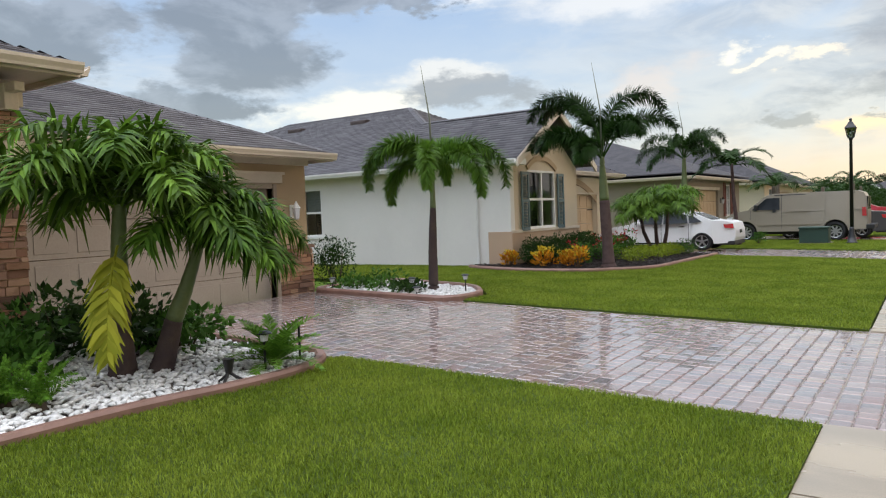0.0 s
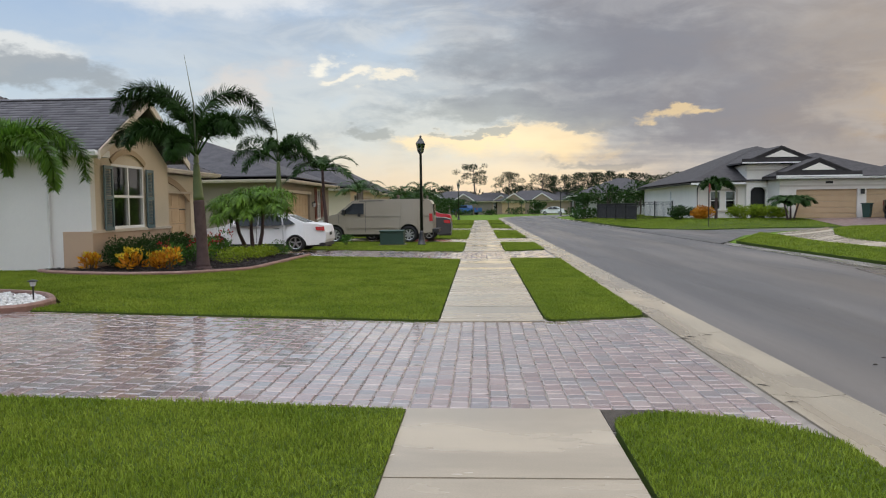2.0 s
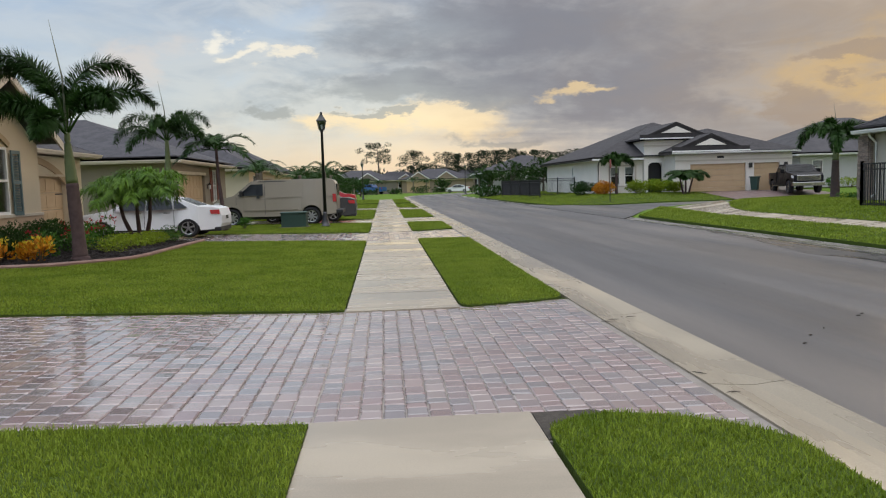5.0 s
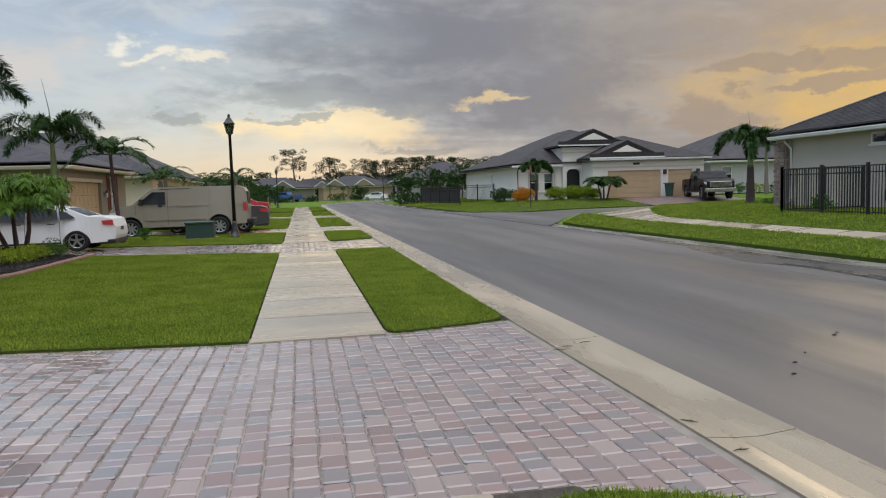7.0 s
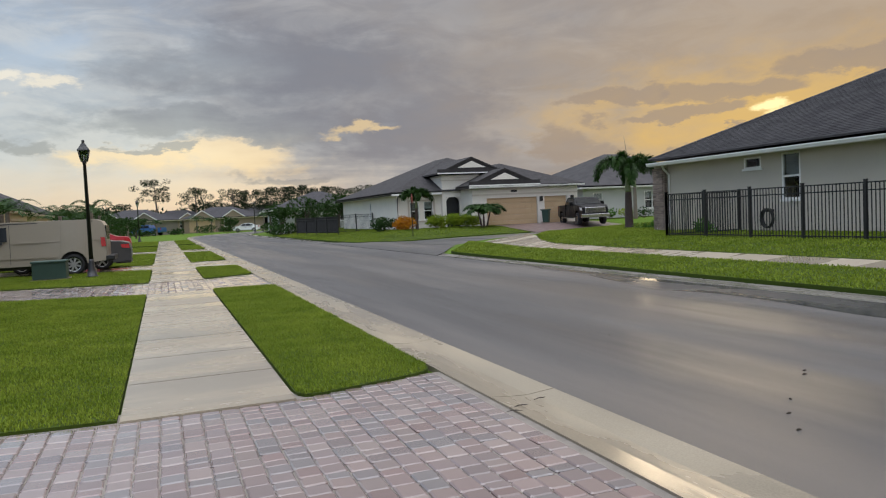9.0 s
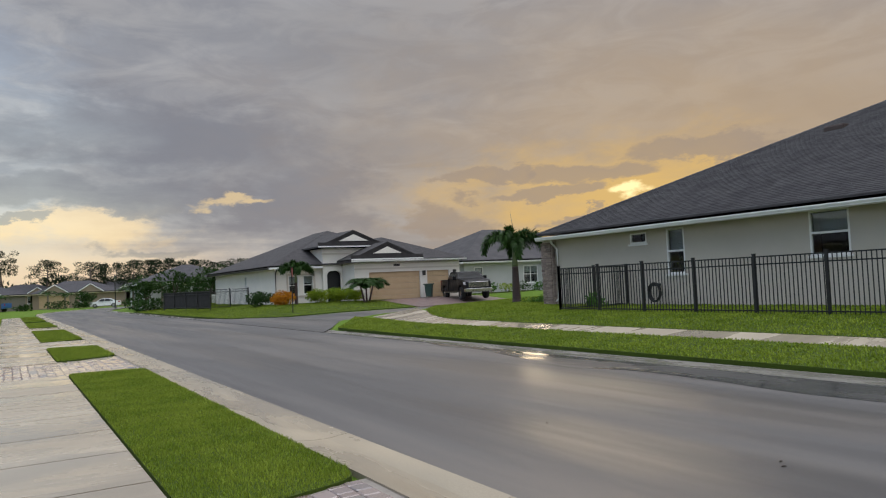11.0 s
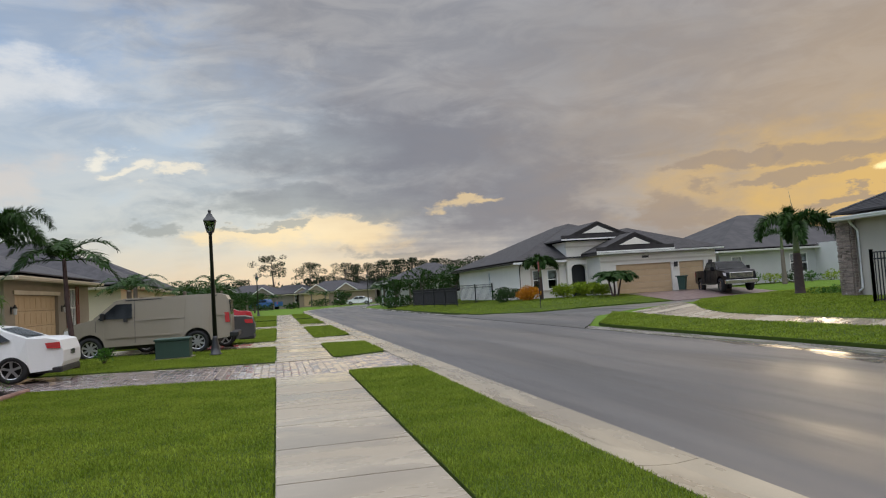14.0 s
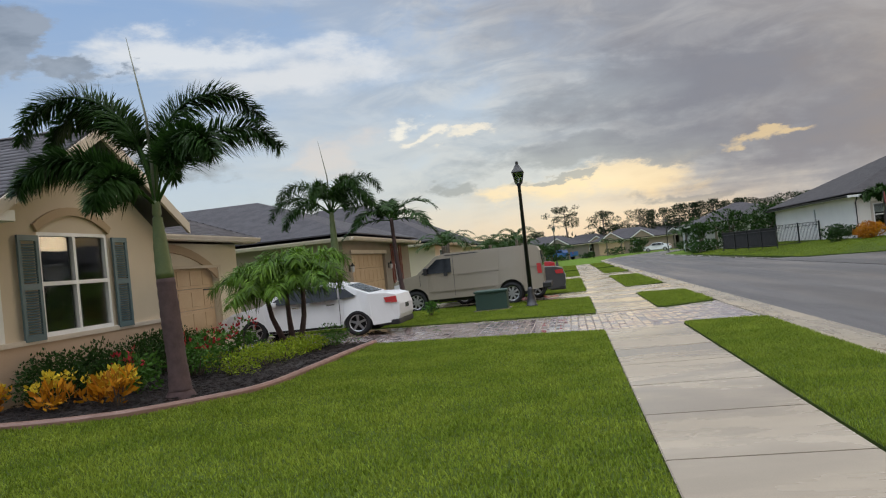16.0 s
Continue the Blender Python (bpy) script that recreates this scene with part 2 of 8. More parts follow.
def wet(name, base, second, rough_lo, rough_hi, patch, fine, bump=0.2, depth=0.004, puddle=None, dry=None, tracks=False, stretch=(1, 1, 1), edge=(0.34, 0.62)):
    """Rain-wet ground: films of water smooth it in patches and darken it."""
    if name in MATS:
        return MATS[name]
    m = MATS[name] = bpy.data.materials.new(name)
    m.use_nodes = True
    k = Nodes(m.node_tree)
    co = k.add("ShaderNodeTexCoord").outputs["Object"]
    film = k.noise(k.scaled(co, *stretch), patch, 5.0, 0.6, 0.3)
    broad = k.noise(k.scaled(co, *stretch), patch * 0.35, 4.0)
    grain = k.noise(co, fine, 4.0, 0.65)
    colour = k.mix(k.ramp(grain, 0.3, 0.7), rgb(*base), rgb(*second))
    if dry:
        colour = k.mix(k.ramp(broad, 0.42, 0.66, 0.0, 0.7), colour, rgb(*dry))
    wetness = k.ramp(film, *edge)
    if tracks:
        sep = k.add("ShaderNodeSeparateXYZ")
        k.link(co, sep.inputs[0])
        band = k.math("SINE", k.math("MULTIPLY", k.math("ADD", sep.outputs[0], k.math("MULTIPLY", broad, 1.4)), 2.5))
        wetness = k.math("ADD", k.math("MULTIPLY", wetness, 0.6), k.ramp(band, -0.6, 0.9, 0.0, 0.4), clamp=True)
    colour = k.mix(k.math("MULTIPLY", wetness, 0.45), colour, rgb(*(c * 0.55 for c in base)))
    s = k.add("ShaderNodeBsdfPrincipled")
    k.link(colour, s.inputs["Base Color"])
    k.link(k.ramp(wetness, 0.0, 1.0, rough_hi, rough_lo, False), s.inputs["Roughness"])
    s.inputs["Specular IOR Level"].default_value = 0.34 if tracks else 0.5
    b = k.add("ShaderNodeBump")
    b.inputs["Distance"].default_value = depth
    k.link(k.ramp(wetness, 0.0, 1.0, bump, bump * 0.25, False), b.inputs["Strength"])
    k.link(grain, b.inputs["Height"])
    k.link(b.outputs[0], s.inputs["Normal"])
    k.link(s.outputs[0], k.add("ShaderNodeOutputMaterial").inputs[0])
    return m


def glass(name, tint=(0.75, 0.8, 0.8)):
    if name in MATS:
        return MATS[name]
    m = MATS[name] = bpy.data.materials.new(name)
    m.use_nodes = True
    s = m.node_tree.nodes["Principled BSDF"]
    s.inputs["Base Color"].default_value = rgb(*tint)
    s.inputs["Roughness"].default_value, s.inputs["IOR"].default_value = 0.02, 1.5
    s.inputs["Transmission Weight"].default_value = 1.0
    return m


def stucco(name, base):
    return surface(name, base, tuple(c * 0.9 for c in base), 0.8, 0.85, fine=90.0, bump=0.35, depth=0.006, stain=0.3)


GRASS_FAR = surface("far_turf", (0.10, 0.17, 0.014), (0.075, 0.135, 0.011), 0.5, 0.9, fine=25.0, bump=0.9, depth=0.05, spec=0.2)
SOIL = surface("turf_soil", (0.055, 0.085, 0.010), (0.04, 0.058, 0.009), 2.0, 0.95, fine=40.0, bump=0.6, depth=0.03, spec=0.2)
BLADES = leafy("turf_blades", (0.112, 0.175, 0.014), (0.255, 0.315, 0.038), 0.34, 0.5, 0.35)
ASPHALT = wet("wet_asphalt", (0.070, 0.067, 0.068), (0.10, 0.096, 0.093), 0.33, 0.60, 0.9, 110.0, 0.5, 0.004, tracks=True, stretch=(1.5, 0.12, 1), dry=(0.17, 0.148, 0.128))
CONCRETE = wet("wet_concrete", (0.35, 0.295, 0.22), (0.275, 0.23, 0.17), 0.08, 0.40, 0.55, 90.0, 0.2, 0.002, stretch=(0.5, 1.5, 1), edge=(0.38, 0.60), dry=(0.42, 0.36, 0.275))
GUTTER = wet("wet_gutter", (0.31, 0.265, 0.195), (0.235, 0.20, 0.15), 0.16, 0.5, 0.9, 70.0, 0.25, 0.002, stretch=(2.0, 0.4, 1), dry=(0.38, 0.31, 0.215))
PAVER_TONES = ((0.198, 0.142, 0.132), (0.224, 0.165, 0.149), (0.172, 0.135, 0.132), (0.238, 0.188, 0.172), (0.191, 0.125, 0.115), (0.165, 0.155, 0.155), (0.218, 0.165, 0.158), (0.251, 0.198, 0.178), (0.145, 0.132, 0.135))
PAVER = surface("wet_paver", (0.30, 0.225, 0.205), (0.24, 0.18, 0.17), 4.0, 0.10, 0.26, 70.0, 0.15, 0.003, coat=0.7, per_object=0.14, grey=PAVER_TONES)
PAVER_REST = surface("wet_paver_joined", (0.30, 0.225, 0.205), (0.24, 0.18, 0.17), 1.3, 0.08, 0.22, 70.0, 0.15, 0.003, coat=0.7, island=0.14, grey=PAVER_TONES)
JOINT = surface("joint_sand", (0.24, 0.21, 0.18), (0.16, 0.14, 0.12), 5.0, 0.6, fine=150, bump=0.4, depth=0.004)
EDGING = surface("red_edging", (0.25, 0.14, 0.108), (0.17, 0.095, 0.075), 4.0, 0.4, 0.6, 80.0, 0.3, 0.004)
PEBBLE = surface("white_pebble", (0.74, 0.74, 0.73), (0.6, 0.59, 0.57), 5.0, 0.5, fine=50.0, bump=0.2, island=0.16)
MULCH = surface("dark_mulch", (0.022, 0.016, 0.015), (0.045, 0.030, 0.026), 6.0, 0.85, fine=50.0, bump=0.9, depth=0.04, island=0.4)
SHINGLE = surface("grey_shingle", (0.105, 0.10, 0.108), (0.08, 0.076, 0.085), 1.2, 0.8, fine=140.0, bump=0.4, depth=0.003, island=0.22)
SHINGLE_DARK = surface("charcoal_shingle", (0.042, 0.039, 0.041), (0.032, 0.03, 0.033), 1.2, 0.8, fine=140.0, bump=0.4, depth=0.003, island=0.22)
SHINGLE_FAR = surface("far_shingle", (0.052, 0.049, 0.054), (0.038, 0.035, 0.04), 2.5, 0.85, fine=20.0, bump=0.5, depth=0.03)
TRIM = surface("cream_trim", (0.62, 0.54, 0.44), (0.55, 0.47, 0.38), 2.0, 0.5, fine=40, bump=0.05)
WHITE = surface("white_trim", (0.78, 0.77, 0.75), (0.7, 0.69, 0.67), 2.0, 0.4, fine=40, bump=0.05)
# near-black colour stands in for the shade of unlit rooms behind glass
ROOM_SHADE = surface("painted_room_shade", (0.025, 0.026, 0.028), rough=0.9, bump=0.0)
GLASS = glass("window_glass")
BLACK_METAL = surface("black_metal", (0.012, 0.012, 0.013), (0.02, 0.02, 0.021), 5.0, 0.35, fine=80.0, bump=0.05)

# ---- building helpers ----
def thing(name, x=0.0, y=0.0, z=0.0, rz=0.0, label="", category="", group="", kind=""):
    ob = new(name)
    ob.empty_display_size = 0.1
    ob.matrix_basis = pose(x, y, z, 0, 0, rz)
    return tagged(ob, label, category, group, kind)


def part(name, bm, material, parent=None, label="", smooth=False, bevel=0.0):
    """Links a bmesh as one mesh object under a thing or a part."""
    me = bpy.data.meshes.new(name)
    bm.normal_update()
    bm.to_mesh(me)
    bm.free()
    me.materials.append(material)
    if smooth:
        for p in me.polygons:
            p.use_smooth = True
    ob = new(name, me)
    ob.parent = parent
    if label:
        ob["label"] = label
    if bevel:
        b = ob.modifiers.new("bevel", "BEVEL")
        b.width, b.segments, b.limit_method = bevel, 2, "ANGLE"
    return ob


def mesh_part(name, verts, faces, material, parent=None, label="", smooth=False):
    me = bpy.data.meshes.new(name)
    me.from_pydata([tuple(v) for v in verts], [], faces)
    me.materials.append(material)
    if smooth:
        for p in me.polygons:
            p.use_smooth = True
    ob = new(name, me)
    ob.parent = parent
    if label:
        ob["label"] = label
    return ob


def fast_mesh(name, verts, faces, material, parent=None):
    """verts (n,3) and faces (m,k) as arrays."""
    me = bpy.data.meshes.new(name)
    n, k = faces.shape
    me.vertices.add(len(verts))
    me.vertices.foreach_set("co", verts.astype(np.float32).ravel())
    me.loops.add(n * k)
    me.loops.foreach_set("vertex_index", faces.astype(np.int32).ravel())
    me.polygons.add(n)
    me.polygons.foreach_set("loop_start", np.arange(0, n * k, k, dtype=np.int32))
    me.update(calc_edges=True)
    me.materials.append(material)
    ob = new(name, me)
    ob.parent = parent
    return ob


def box(bm, x0, x1, y0, y1, z0, z1, m=None):
    vs = [bm.verts.new((x, y, z)) for z in (z0, z1) for y in (y0, y1) for x in (x0, x1)]
    for f in ((0, 2, 3, 1), (4, 5, 7, 6), (0, 1, 5, 4), (2, 6, 7, 3), (0, 4, 6, 2), (1, 3, 7, 5)):
        bm.faces.new([vs[i] for i in f])
    if m is not None:
        bmesh.ops.transform(bm, matrix=m, verts=vs)
    return vs


def boxes(*rows):
    bm = bmesh.new()
    for r in rows:
        box(bm, *r)
    return bm


def tube(bm, points, radii, sides=10, cap=True):
    """A round tube along points."""
    rings = []
    for i, p in enumerate(points):
        a = Vector(points[max(i - 1, 0)])
        b = Vector(points[min(i + 1, len(points) - 1)])
        q = (b - a).to_track_quat("Z", "Y")
        ring = []
        for s in range(sides):
            t = 2 * math.pi * s / sides
            ring.append(bm.verts.new(Vector(p) + q @ Vector((math.cos(t) * radii[i], math.sin(t) * radii[i], 0))))
        rings.append(ring)
    for r0, r1 in zip(rings, rings[1:]):
        for s in range(sides):
            bm.faces.new((r0[s], r0[(s + 1) % sides], r1[(s + 1) % sides], r1[s]))
    if cap:
        bm.faces.new(rings[0][::-1])
        bm.faces.new(rings[-1])
    return bm


def prism(bm, outline, z0, z1):
    """A slab from a flat outline (x, y), counted anticlockwise."""
    lo = [bm.verts.new((x, y, z0)) for x, y in outline]
    hi = [bm.verts.new((x, y, z1)) for x, y in outline]
    bm.faces.new(lo[::-1])
    bm.faces.new(hi)
    n = len(lo)
    for i in range(n):
        bm.faces.new((lo[i], lo[(i + 1) % n], hi[(i + 1) % n], hi[i]))
    return bm


def gz(x, y):
    """Height of the ground: lawns fall gently to the street from both sides."""
    if x < -0.46:
        k = min(1.0, max(0.0, (y - 23.0) / 5.0))
        return min(0.25, (0.03 - 0.016 * k) * (-0.46 - x))
    if x > 10.3:
        near = min(x - 10.3, 38.0 - y + 0.45 * (x - 15.0)) / 5.5
        far = min((x - 10.3) / 5.5, (y - 44.0) / 8.0)
        t = min(1.0, max(near, far, 0.0))
        return 0.06 + 0.44 * t * t * (3 - 2 * t)
    return 0.0


def smooth_line(points, steps=8):
    """A rounded line through points (x, y)."""
    out = []
    n = len(points)
    for i in range(n - 1):
        p0, p1, p2, p3 = (np.array(points[j]) for j in (max(i - 1, 0), i, i + 1, min(i + 2, n - 1)))
        for s in range(steps):
            t = s / steps
            out.append(tuple(0.5 * (2 * p1 + (p2 - p0) * t + (2 * p0 - 5 * p1 + 4 * p2 - p3) * t * t + (3 * p1 - p0 - 3 * p2 + p3) * t ** 3)))
    out.append(points[-1])
    return out


def inside(poly, px, py):
    """For arrays of points: which lie in the outline."""
    hit = np.zeros(len(px), bool)
    n = len(poly)
    for i in range(n):
        (xa, ya), (xb, yb) = poly[i], poly[(i + 1) % n]
        if ya == yb:
            continue
        c = ((ya > py) != (yb > py)) & (px < (xb - xa) * (py - ya) / (yb - ya) + xa)
        hit ^= c
    return hit


gz_all = np.vectorize(gz, otypes=[float])


def sheet(name, outline, material, lift=0.0, cell=0.8, parent=None, skirt=0.06):
    """A piece of ground that follows the slope, with a short cut edge."""
    bm = bmesh.new()
    vs = [bm.verts.new((x, y, 0)) for x, y in outline]
    bm.faces.new(vs)
    xs = [p[0] for p in outline]
    ys = [p[1] for p in outline]
    for axis, lo, hi in ((0, min(xs), max(xs)), (1, min(ys), max(ys))):
        c = math.floor(lo / cell) * cell + cell
        while c < hi:
            co, no = ((c, 0, 0), (1, 0, 0)) if axis == 0 else ((0, c, 0), (0, 1, 0))
            bmesh.ops.bisect_plane(bm, geom=bm.verts[:] + bm.edges[:] + bm.faces[:], plane_co=co, plane_no=no)
            c += cell if axis == 0 else cell * 3
    for v in bm.verts:
        v.co.z = gz(v.co.x, v.co.y) + lift
    edges = [e for e in bm.edges if len(e.link_faces) == 1]
    r = bmesh.ops.extrude_edge_only(bm, edges=edges)
    for v in r["geom"]:
        if isinstance(v, bmesh.types.BMVert):
            v.co.z -= skirt + lift
    bmesh.ops.recalc_face_normals(bm, faces=bm.faces[:])
    return part(name, bm, material, parent)


def blades(name, outline, density, height, width, lift, rng, material=None, parent=None, keep=None):
    """Upright grass blades, thrown over an outline, each bent over."""
    material = material or BLADES
    xs = np.array([p[0] for p in outline])
    ys = np.array([p[1] for p in outline])
    n = int((xs.max() - xs.min()) * (ys.max() - ys.min()) * density)
    px = rng.uniform(xs.min(), xs.max(), n)
    py = rng.uniform(ys.min(), ys.max(), n)
    ok = inside(outline, px, py)
    if keep is not None:
        ok &= keep(px, py)
    px, py = px[ok], py[ok]
    n = len(px)
    pz = gz_all(px, py) + lift
    clump = 0.75 + 0.5 * (0.5 + 0.25 * np.sin(px * 3.1 + 1.7 * np.sin(py * 2.3)) + 0.25 * np.sin(py * 4.3 + px * 1.9))
    h = height * rng.uniform(0.5, 1.25, n) * clump
    a = rng.uniform(0, 2 * math.pi, n)
    lean = rng.uniform(0.15, 0.95, n) * h
    b = a + rng.normal(0, 0.5, n) + math.pi / 2
    w = width * rng.uniform(0.7, 1.3, n) / 2
    dx, dy = np.cos(a) * w, np.sin(a) * w
    ex, ey = np.cos(b) * lean, np.sin(b) * lean
    base = np.stack([px, py, pz], 1)
    v = np.empty((n, 5, 3))
    v[:, 0] = base + np.stack([-dx, -dy, np.zeros(n)], 1)
    v[:, 1] = base + np.stack([dx, dy, np.zeros(n)], 1)
    mid = base + np.stack([ex * 0.35, ey * 0.35, h * 0.62], 1)
    v[:, 2] = mid + np.stack([dx * 0.8, dy * 0.8, np.zeros(n)], 1)
    v[:, 3] = mid + np.stack([-dx * 0.8, -dy * 0.8, np.zeros(n)], 1)
    v[:, 4] = base + np.stack([ex, ey, h * 0.95], 1)
    i = np.arange(n)[:, None] * 5
    f = np.concatenate([i + [[0, 1, 2]], i + [[0, 2, 3]], i + [[3, 2, 4]]], 0)
    ob = fast_mesh(name, v.reshape(-1, 3), f, material, parent)
    return ob


# ---- the ground, road and pavements ----
GX = [-700, -200, -60, -30, -12, -9, -8.8, -5, -0.46, 2.4, 10.28, 10.3, 11, 11.8, 12.6, 13.4, 14.2, 15, 15.8, 30, 60, 200, 700]
GY = [-80, -10, 20, *range(24, 60, 2), 80, 150, 300, 900]
tagged(mesh_part("ground", [(x, y, (gz(x, y) if y < 80 else 0.0) - 0.05) for y in GY for x in GX],
                 [(j * len(GX) + i, j * len(GX) + i + 1, (j + 1) * len(GX) + i + 1, (j + 1) * len(GX) + i) for j in range(len(GY) - 1) for i in range(len(GX) - 1)], GRASS_FAR),
       "flat green turf that runs to the horizon", "ground", kind="structure")


def strip_mesh(name, left, right, z, material, label, category):
    """A road or path between two lines of equal length."""
    verts = [(x, y, z) for x, y in left] + [(x, y, z) for x, y in right]
    n = len(left)
    faces = [(i, n + i, n + i + 1, i + 1) for i in range(n - 1)]
    return tagged(mesh_part(name, verts, faces, material), label, category, kind="structure")


def street_line(offset):
    """Lines that run along the street and bend to the right at its far end."""
    pts = [(offset, y) for y in (-60, -30, -10, 0, 5, 10, 15, 20, 25, 30, 40, 50, 60, 66, 80, 95)]
    r, cx, cy = 50.0, 6.4 + 50.0, 95.0
    for k in range(1, 12):
        a = radians(k * 7.0)
        rr = r - (offset - 6.4)
        pts.append((cx - rr * math.cos(a), cy + rr * math.sin(a)))
    return pts


strip_mesh("road", street_line(3.08), street_line(9.60), 0.0, ASPHALT, "rain-wet grey asphalt street with pale dry tracks", "road")


def gutter(name, offset, side):
    """A shallow concrete valley gutter cast in lengths, with open joints."""
    root = tagged(new(name), "tan concrete valley gutter beside the wet street", "gutter", kind="structure")
    line = street_line(offset)
    prof = ((0.0, 0.009), (0.20, -0.012), (0.37, -0.018), (0.62, 0.006))
    y = -12.0
    i = 0
    while y < 92:
        step = 3.05
        bm = bmesh.new()
        rows = []
        for yy in (y + 0.006, y + step - 0.006):
            rows.append([bm.verts.new((offset + side * u, yy, z)) for u, z in prof] + [bm.verts.new((offset + side * 0.62, yy, -0.1)), bm.verts.new((offset, yy, -0.1))])
        a, b = rows
        n = len(a)
        for j in range(n):
            bm.faces.new((a[j], a[(j + 1) % n], b[(j + 1) % n], b[j]))
        bm.faces.new(a[::-1])
        bm.faces.new(b)
        bmesh.ops.recalc_face_normals(bm, faces=bm.faces[:])
        part("gutter_length", bm, GUTTER, root)
        y += step
        i += 1
    far = [(x, yy) for x, yy in line if yy >= y - 4]
    other = [(x + side * 0.62, yy) for x, yy in far]
    mesh_part("gutter_bend", [(x, yy, 0.01) for x, yy in far] + [(x, yy, 0.004) for x, yy in other],
              [(j, len(far) + j, len(far) + j + 1, j + 1) for j in range(len(far) - 1)], GUTTER, root)
    return root


gutter("kerb_gutter", 2.51, 1)
GUTTER = wet("wet_dark_gutter", (0.20, 0.185, 0.165), (0.15, 0.14, 0.125), 0.12, 0.4, 0.9, 70.0, 0.25, 0.002, stretch=(2.0, 0.4, 1))
gutter("kerb_gutter_opposite", 10.26, -1)

# standing water along the far gutter
PUDDLE = wet("standing_water", (0.05, 0.049, 0.05), (0.06, 0.058, 0.058), 0.15, 0.38, 0.7, 90.0, 0.12, 0.002, edge=(0.34, 0.60), stretch=(1.2, 0.3, 1))
water_line = smooth_line([(9.58, 22.0), (9.3, 20.5), (9.35, 19.0), (9.0, 17.6), (8.75, 16.2), (8.5, 14.9), (8.8, 13.6), (8.7, 12.0), (8.5, 10.4), (8.7, 8.0), (9.1, 5.0), (9.58, 2.0)], 6)
strip_mesh("puddle", water_line, [(9.62, y) for x, y in water_line], 0.0035, PUDDLE, "shallow puddle of rainwater along the gutter", "puddle")

# sidewalk: concrete slabs with joints, broken by the paved driveway
sidewalk = tagged(new("sidewalk"), "pale concrete sidewalk, wet with thin sheets of water", "pavement", kind="structure")


def slab(x0, x1, y0, y1, parent, name="slab", z=0.012):
    bm = bmesh.new()
    box(bm, x0, x1, y0 + 0.005, y1 - 0.005, -0.08, z)
    top = [e for e in bm.edges if all(v.co.z > 0 for v in e.verts)]
    bmesh.ops.bevel(bm, geom=top, offset=0.008, segments=2, affect="EDGES")
    return part(name, bm, CONCRETE, parent)


for y0, y1, n in ((-12.0, 5.86, 12), (10.2, 22.15, 8), (26.0, 35.9, 7), (35.9, 50.0, 9), (50.0, 86.0, 24)):
    step = (y1 - y0) / n
    for i in range(n):
        slab(-0.48 if y1 < 6 else -0.46, 1.03 if y1 < 6 else 1.0, y0 + i * step, y0 + (i + 1) * step, sidewalk)


def rounded(outline, r=0.25, steps=4):
    """Rounds the corners of an outline."""
    out = []
    n = len(outline)
    for i in range(n):
        a, b, c = (Vector(outline[j % n]) for j in (i - 1, i, i + 1))
        d1, d2 = (a - b), (c - b)
        q = min(r, d1.length * 0.45, d2.length * 0.45)
        p1, p2 = b + d1.normalized() * q, b + d2.normalized() * q
        for s in range(steps + 1):
            t = s / steps
            out.append(tuple(p1 * (1 - t) ** 2 + b * 2 * t * (1 - t) + p2 * t * t))
    return out


BED_A = smooth_line([(-5.35, -6.0), (-5.15, -1.0), (-5.08, 1.2), (-5.07, 2.6), (-5.05, 3.2), (-4.99, 3.7), (-4.9, 4.2), (-4.86, 4.75), (-4.92, 5.25), (-5.1, 5.55)], 6)
BED_B = smooth_line([(-9.5, 15.6), (-8.9, 15.2), (-7.7, 15.12), (-6.6, 15.5), (-5.9, 16.18), (-5.33, 17.1), (-5.2, 18.7), (-5.15, 20.3), (-5.05, 21.95)], 6)
BED_C = rounded([(-9.6, 9.98), (-6.45, 9.98), (-6.35, 10.9), (-7.0, 11.75), (-9.6, 12.1)], 0.5, 5)

lawn = tagged(new("lawn"), "thick bright green mown lawn, damp after rain", "lawn", kind="stuff")
LAWNS = [
    ([(-0.48, -12), (-0.48, 5.8), (-5.0, 5.8)] + BED_A[::-1] + [(-5.35, -12)], 1.0),
    (rounded([(1.02, -12), (2.49, -12), (2.49, 5.12), (2.1, 5.52), (1.5, 5.76), (1.06, 5.55)], 0.3), 1.0),
    ([(-0.48, 10.24), (-0.48, 22.05)] + [(x, y) for x, y in BED_B[::-1]] + [(-9.5, 16.1), (-22, 16.1), (-22, 12.3), (-9.6, 12.3)] + [(-7.0, 11.9), (-6.3, 11.0), (-6.3, 10.2)], 0.5),
    (rounded([(1.02, 10.2), (2.47, 10.6), (2.49, 22.1), (1.02, 22.4)], 0.3), 0.8),
    ([(-0.5, 26.0), (-0.5, 32.3), (-9, 32.3), (-9, 26.2)], 0.25),
    (rounded([(1.02, 26.1), (2.48, 26.8), (2.47, 31.8), (1.02, 32.2)], 0.35), 0.3),
    ([(-0.5, 36.0), (-0.5, 49.0), (-9, 49.0), (-9, 36.0)], 0.12),
    (rounded([(1.02, 36.4), (2.48, 36.9), (2.47, 47.8), (1.02, 48.5)], 0.35), 0.12),
    ([(-0.5, 53.0), (-0.5, 64.0), (-9, 64.0), (-9, 53.0)], 0.06),
    (rounded([(1.02, 53.2), (2.48, 53.6), (2.47, 63.4), (1.02, 64.0)], 0.35), 0.06),
    ([(-0.5, 67.5), (-0.5, 86.0), (-9, 86.0), (-9, 67.5)], 0.05),
    (rounded([(1.02, 67.5), (2.48, 67.9), (2.47, 85.6), (1.02, 86.0)], 0.35), 0.05),
]
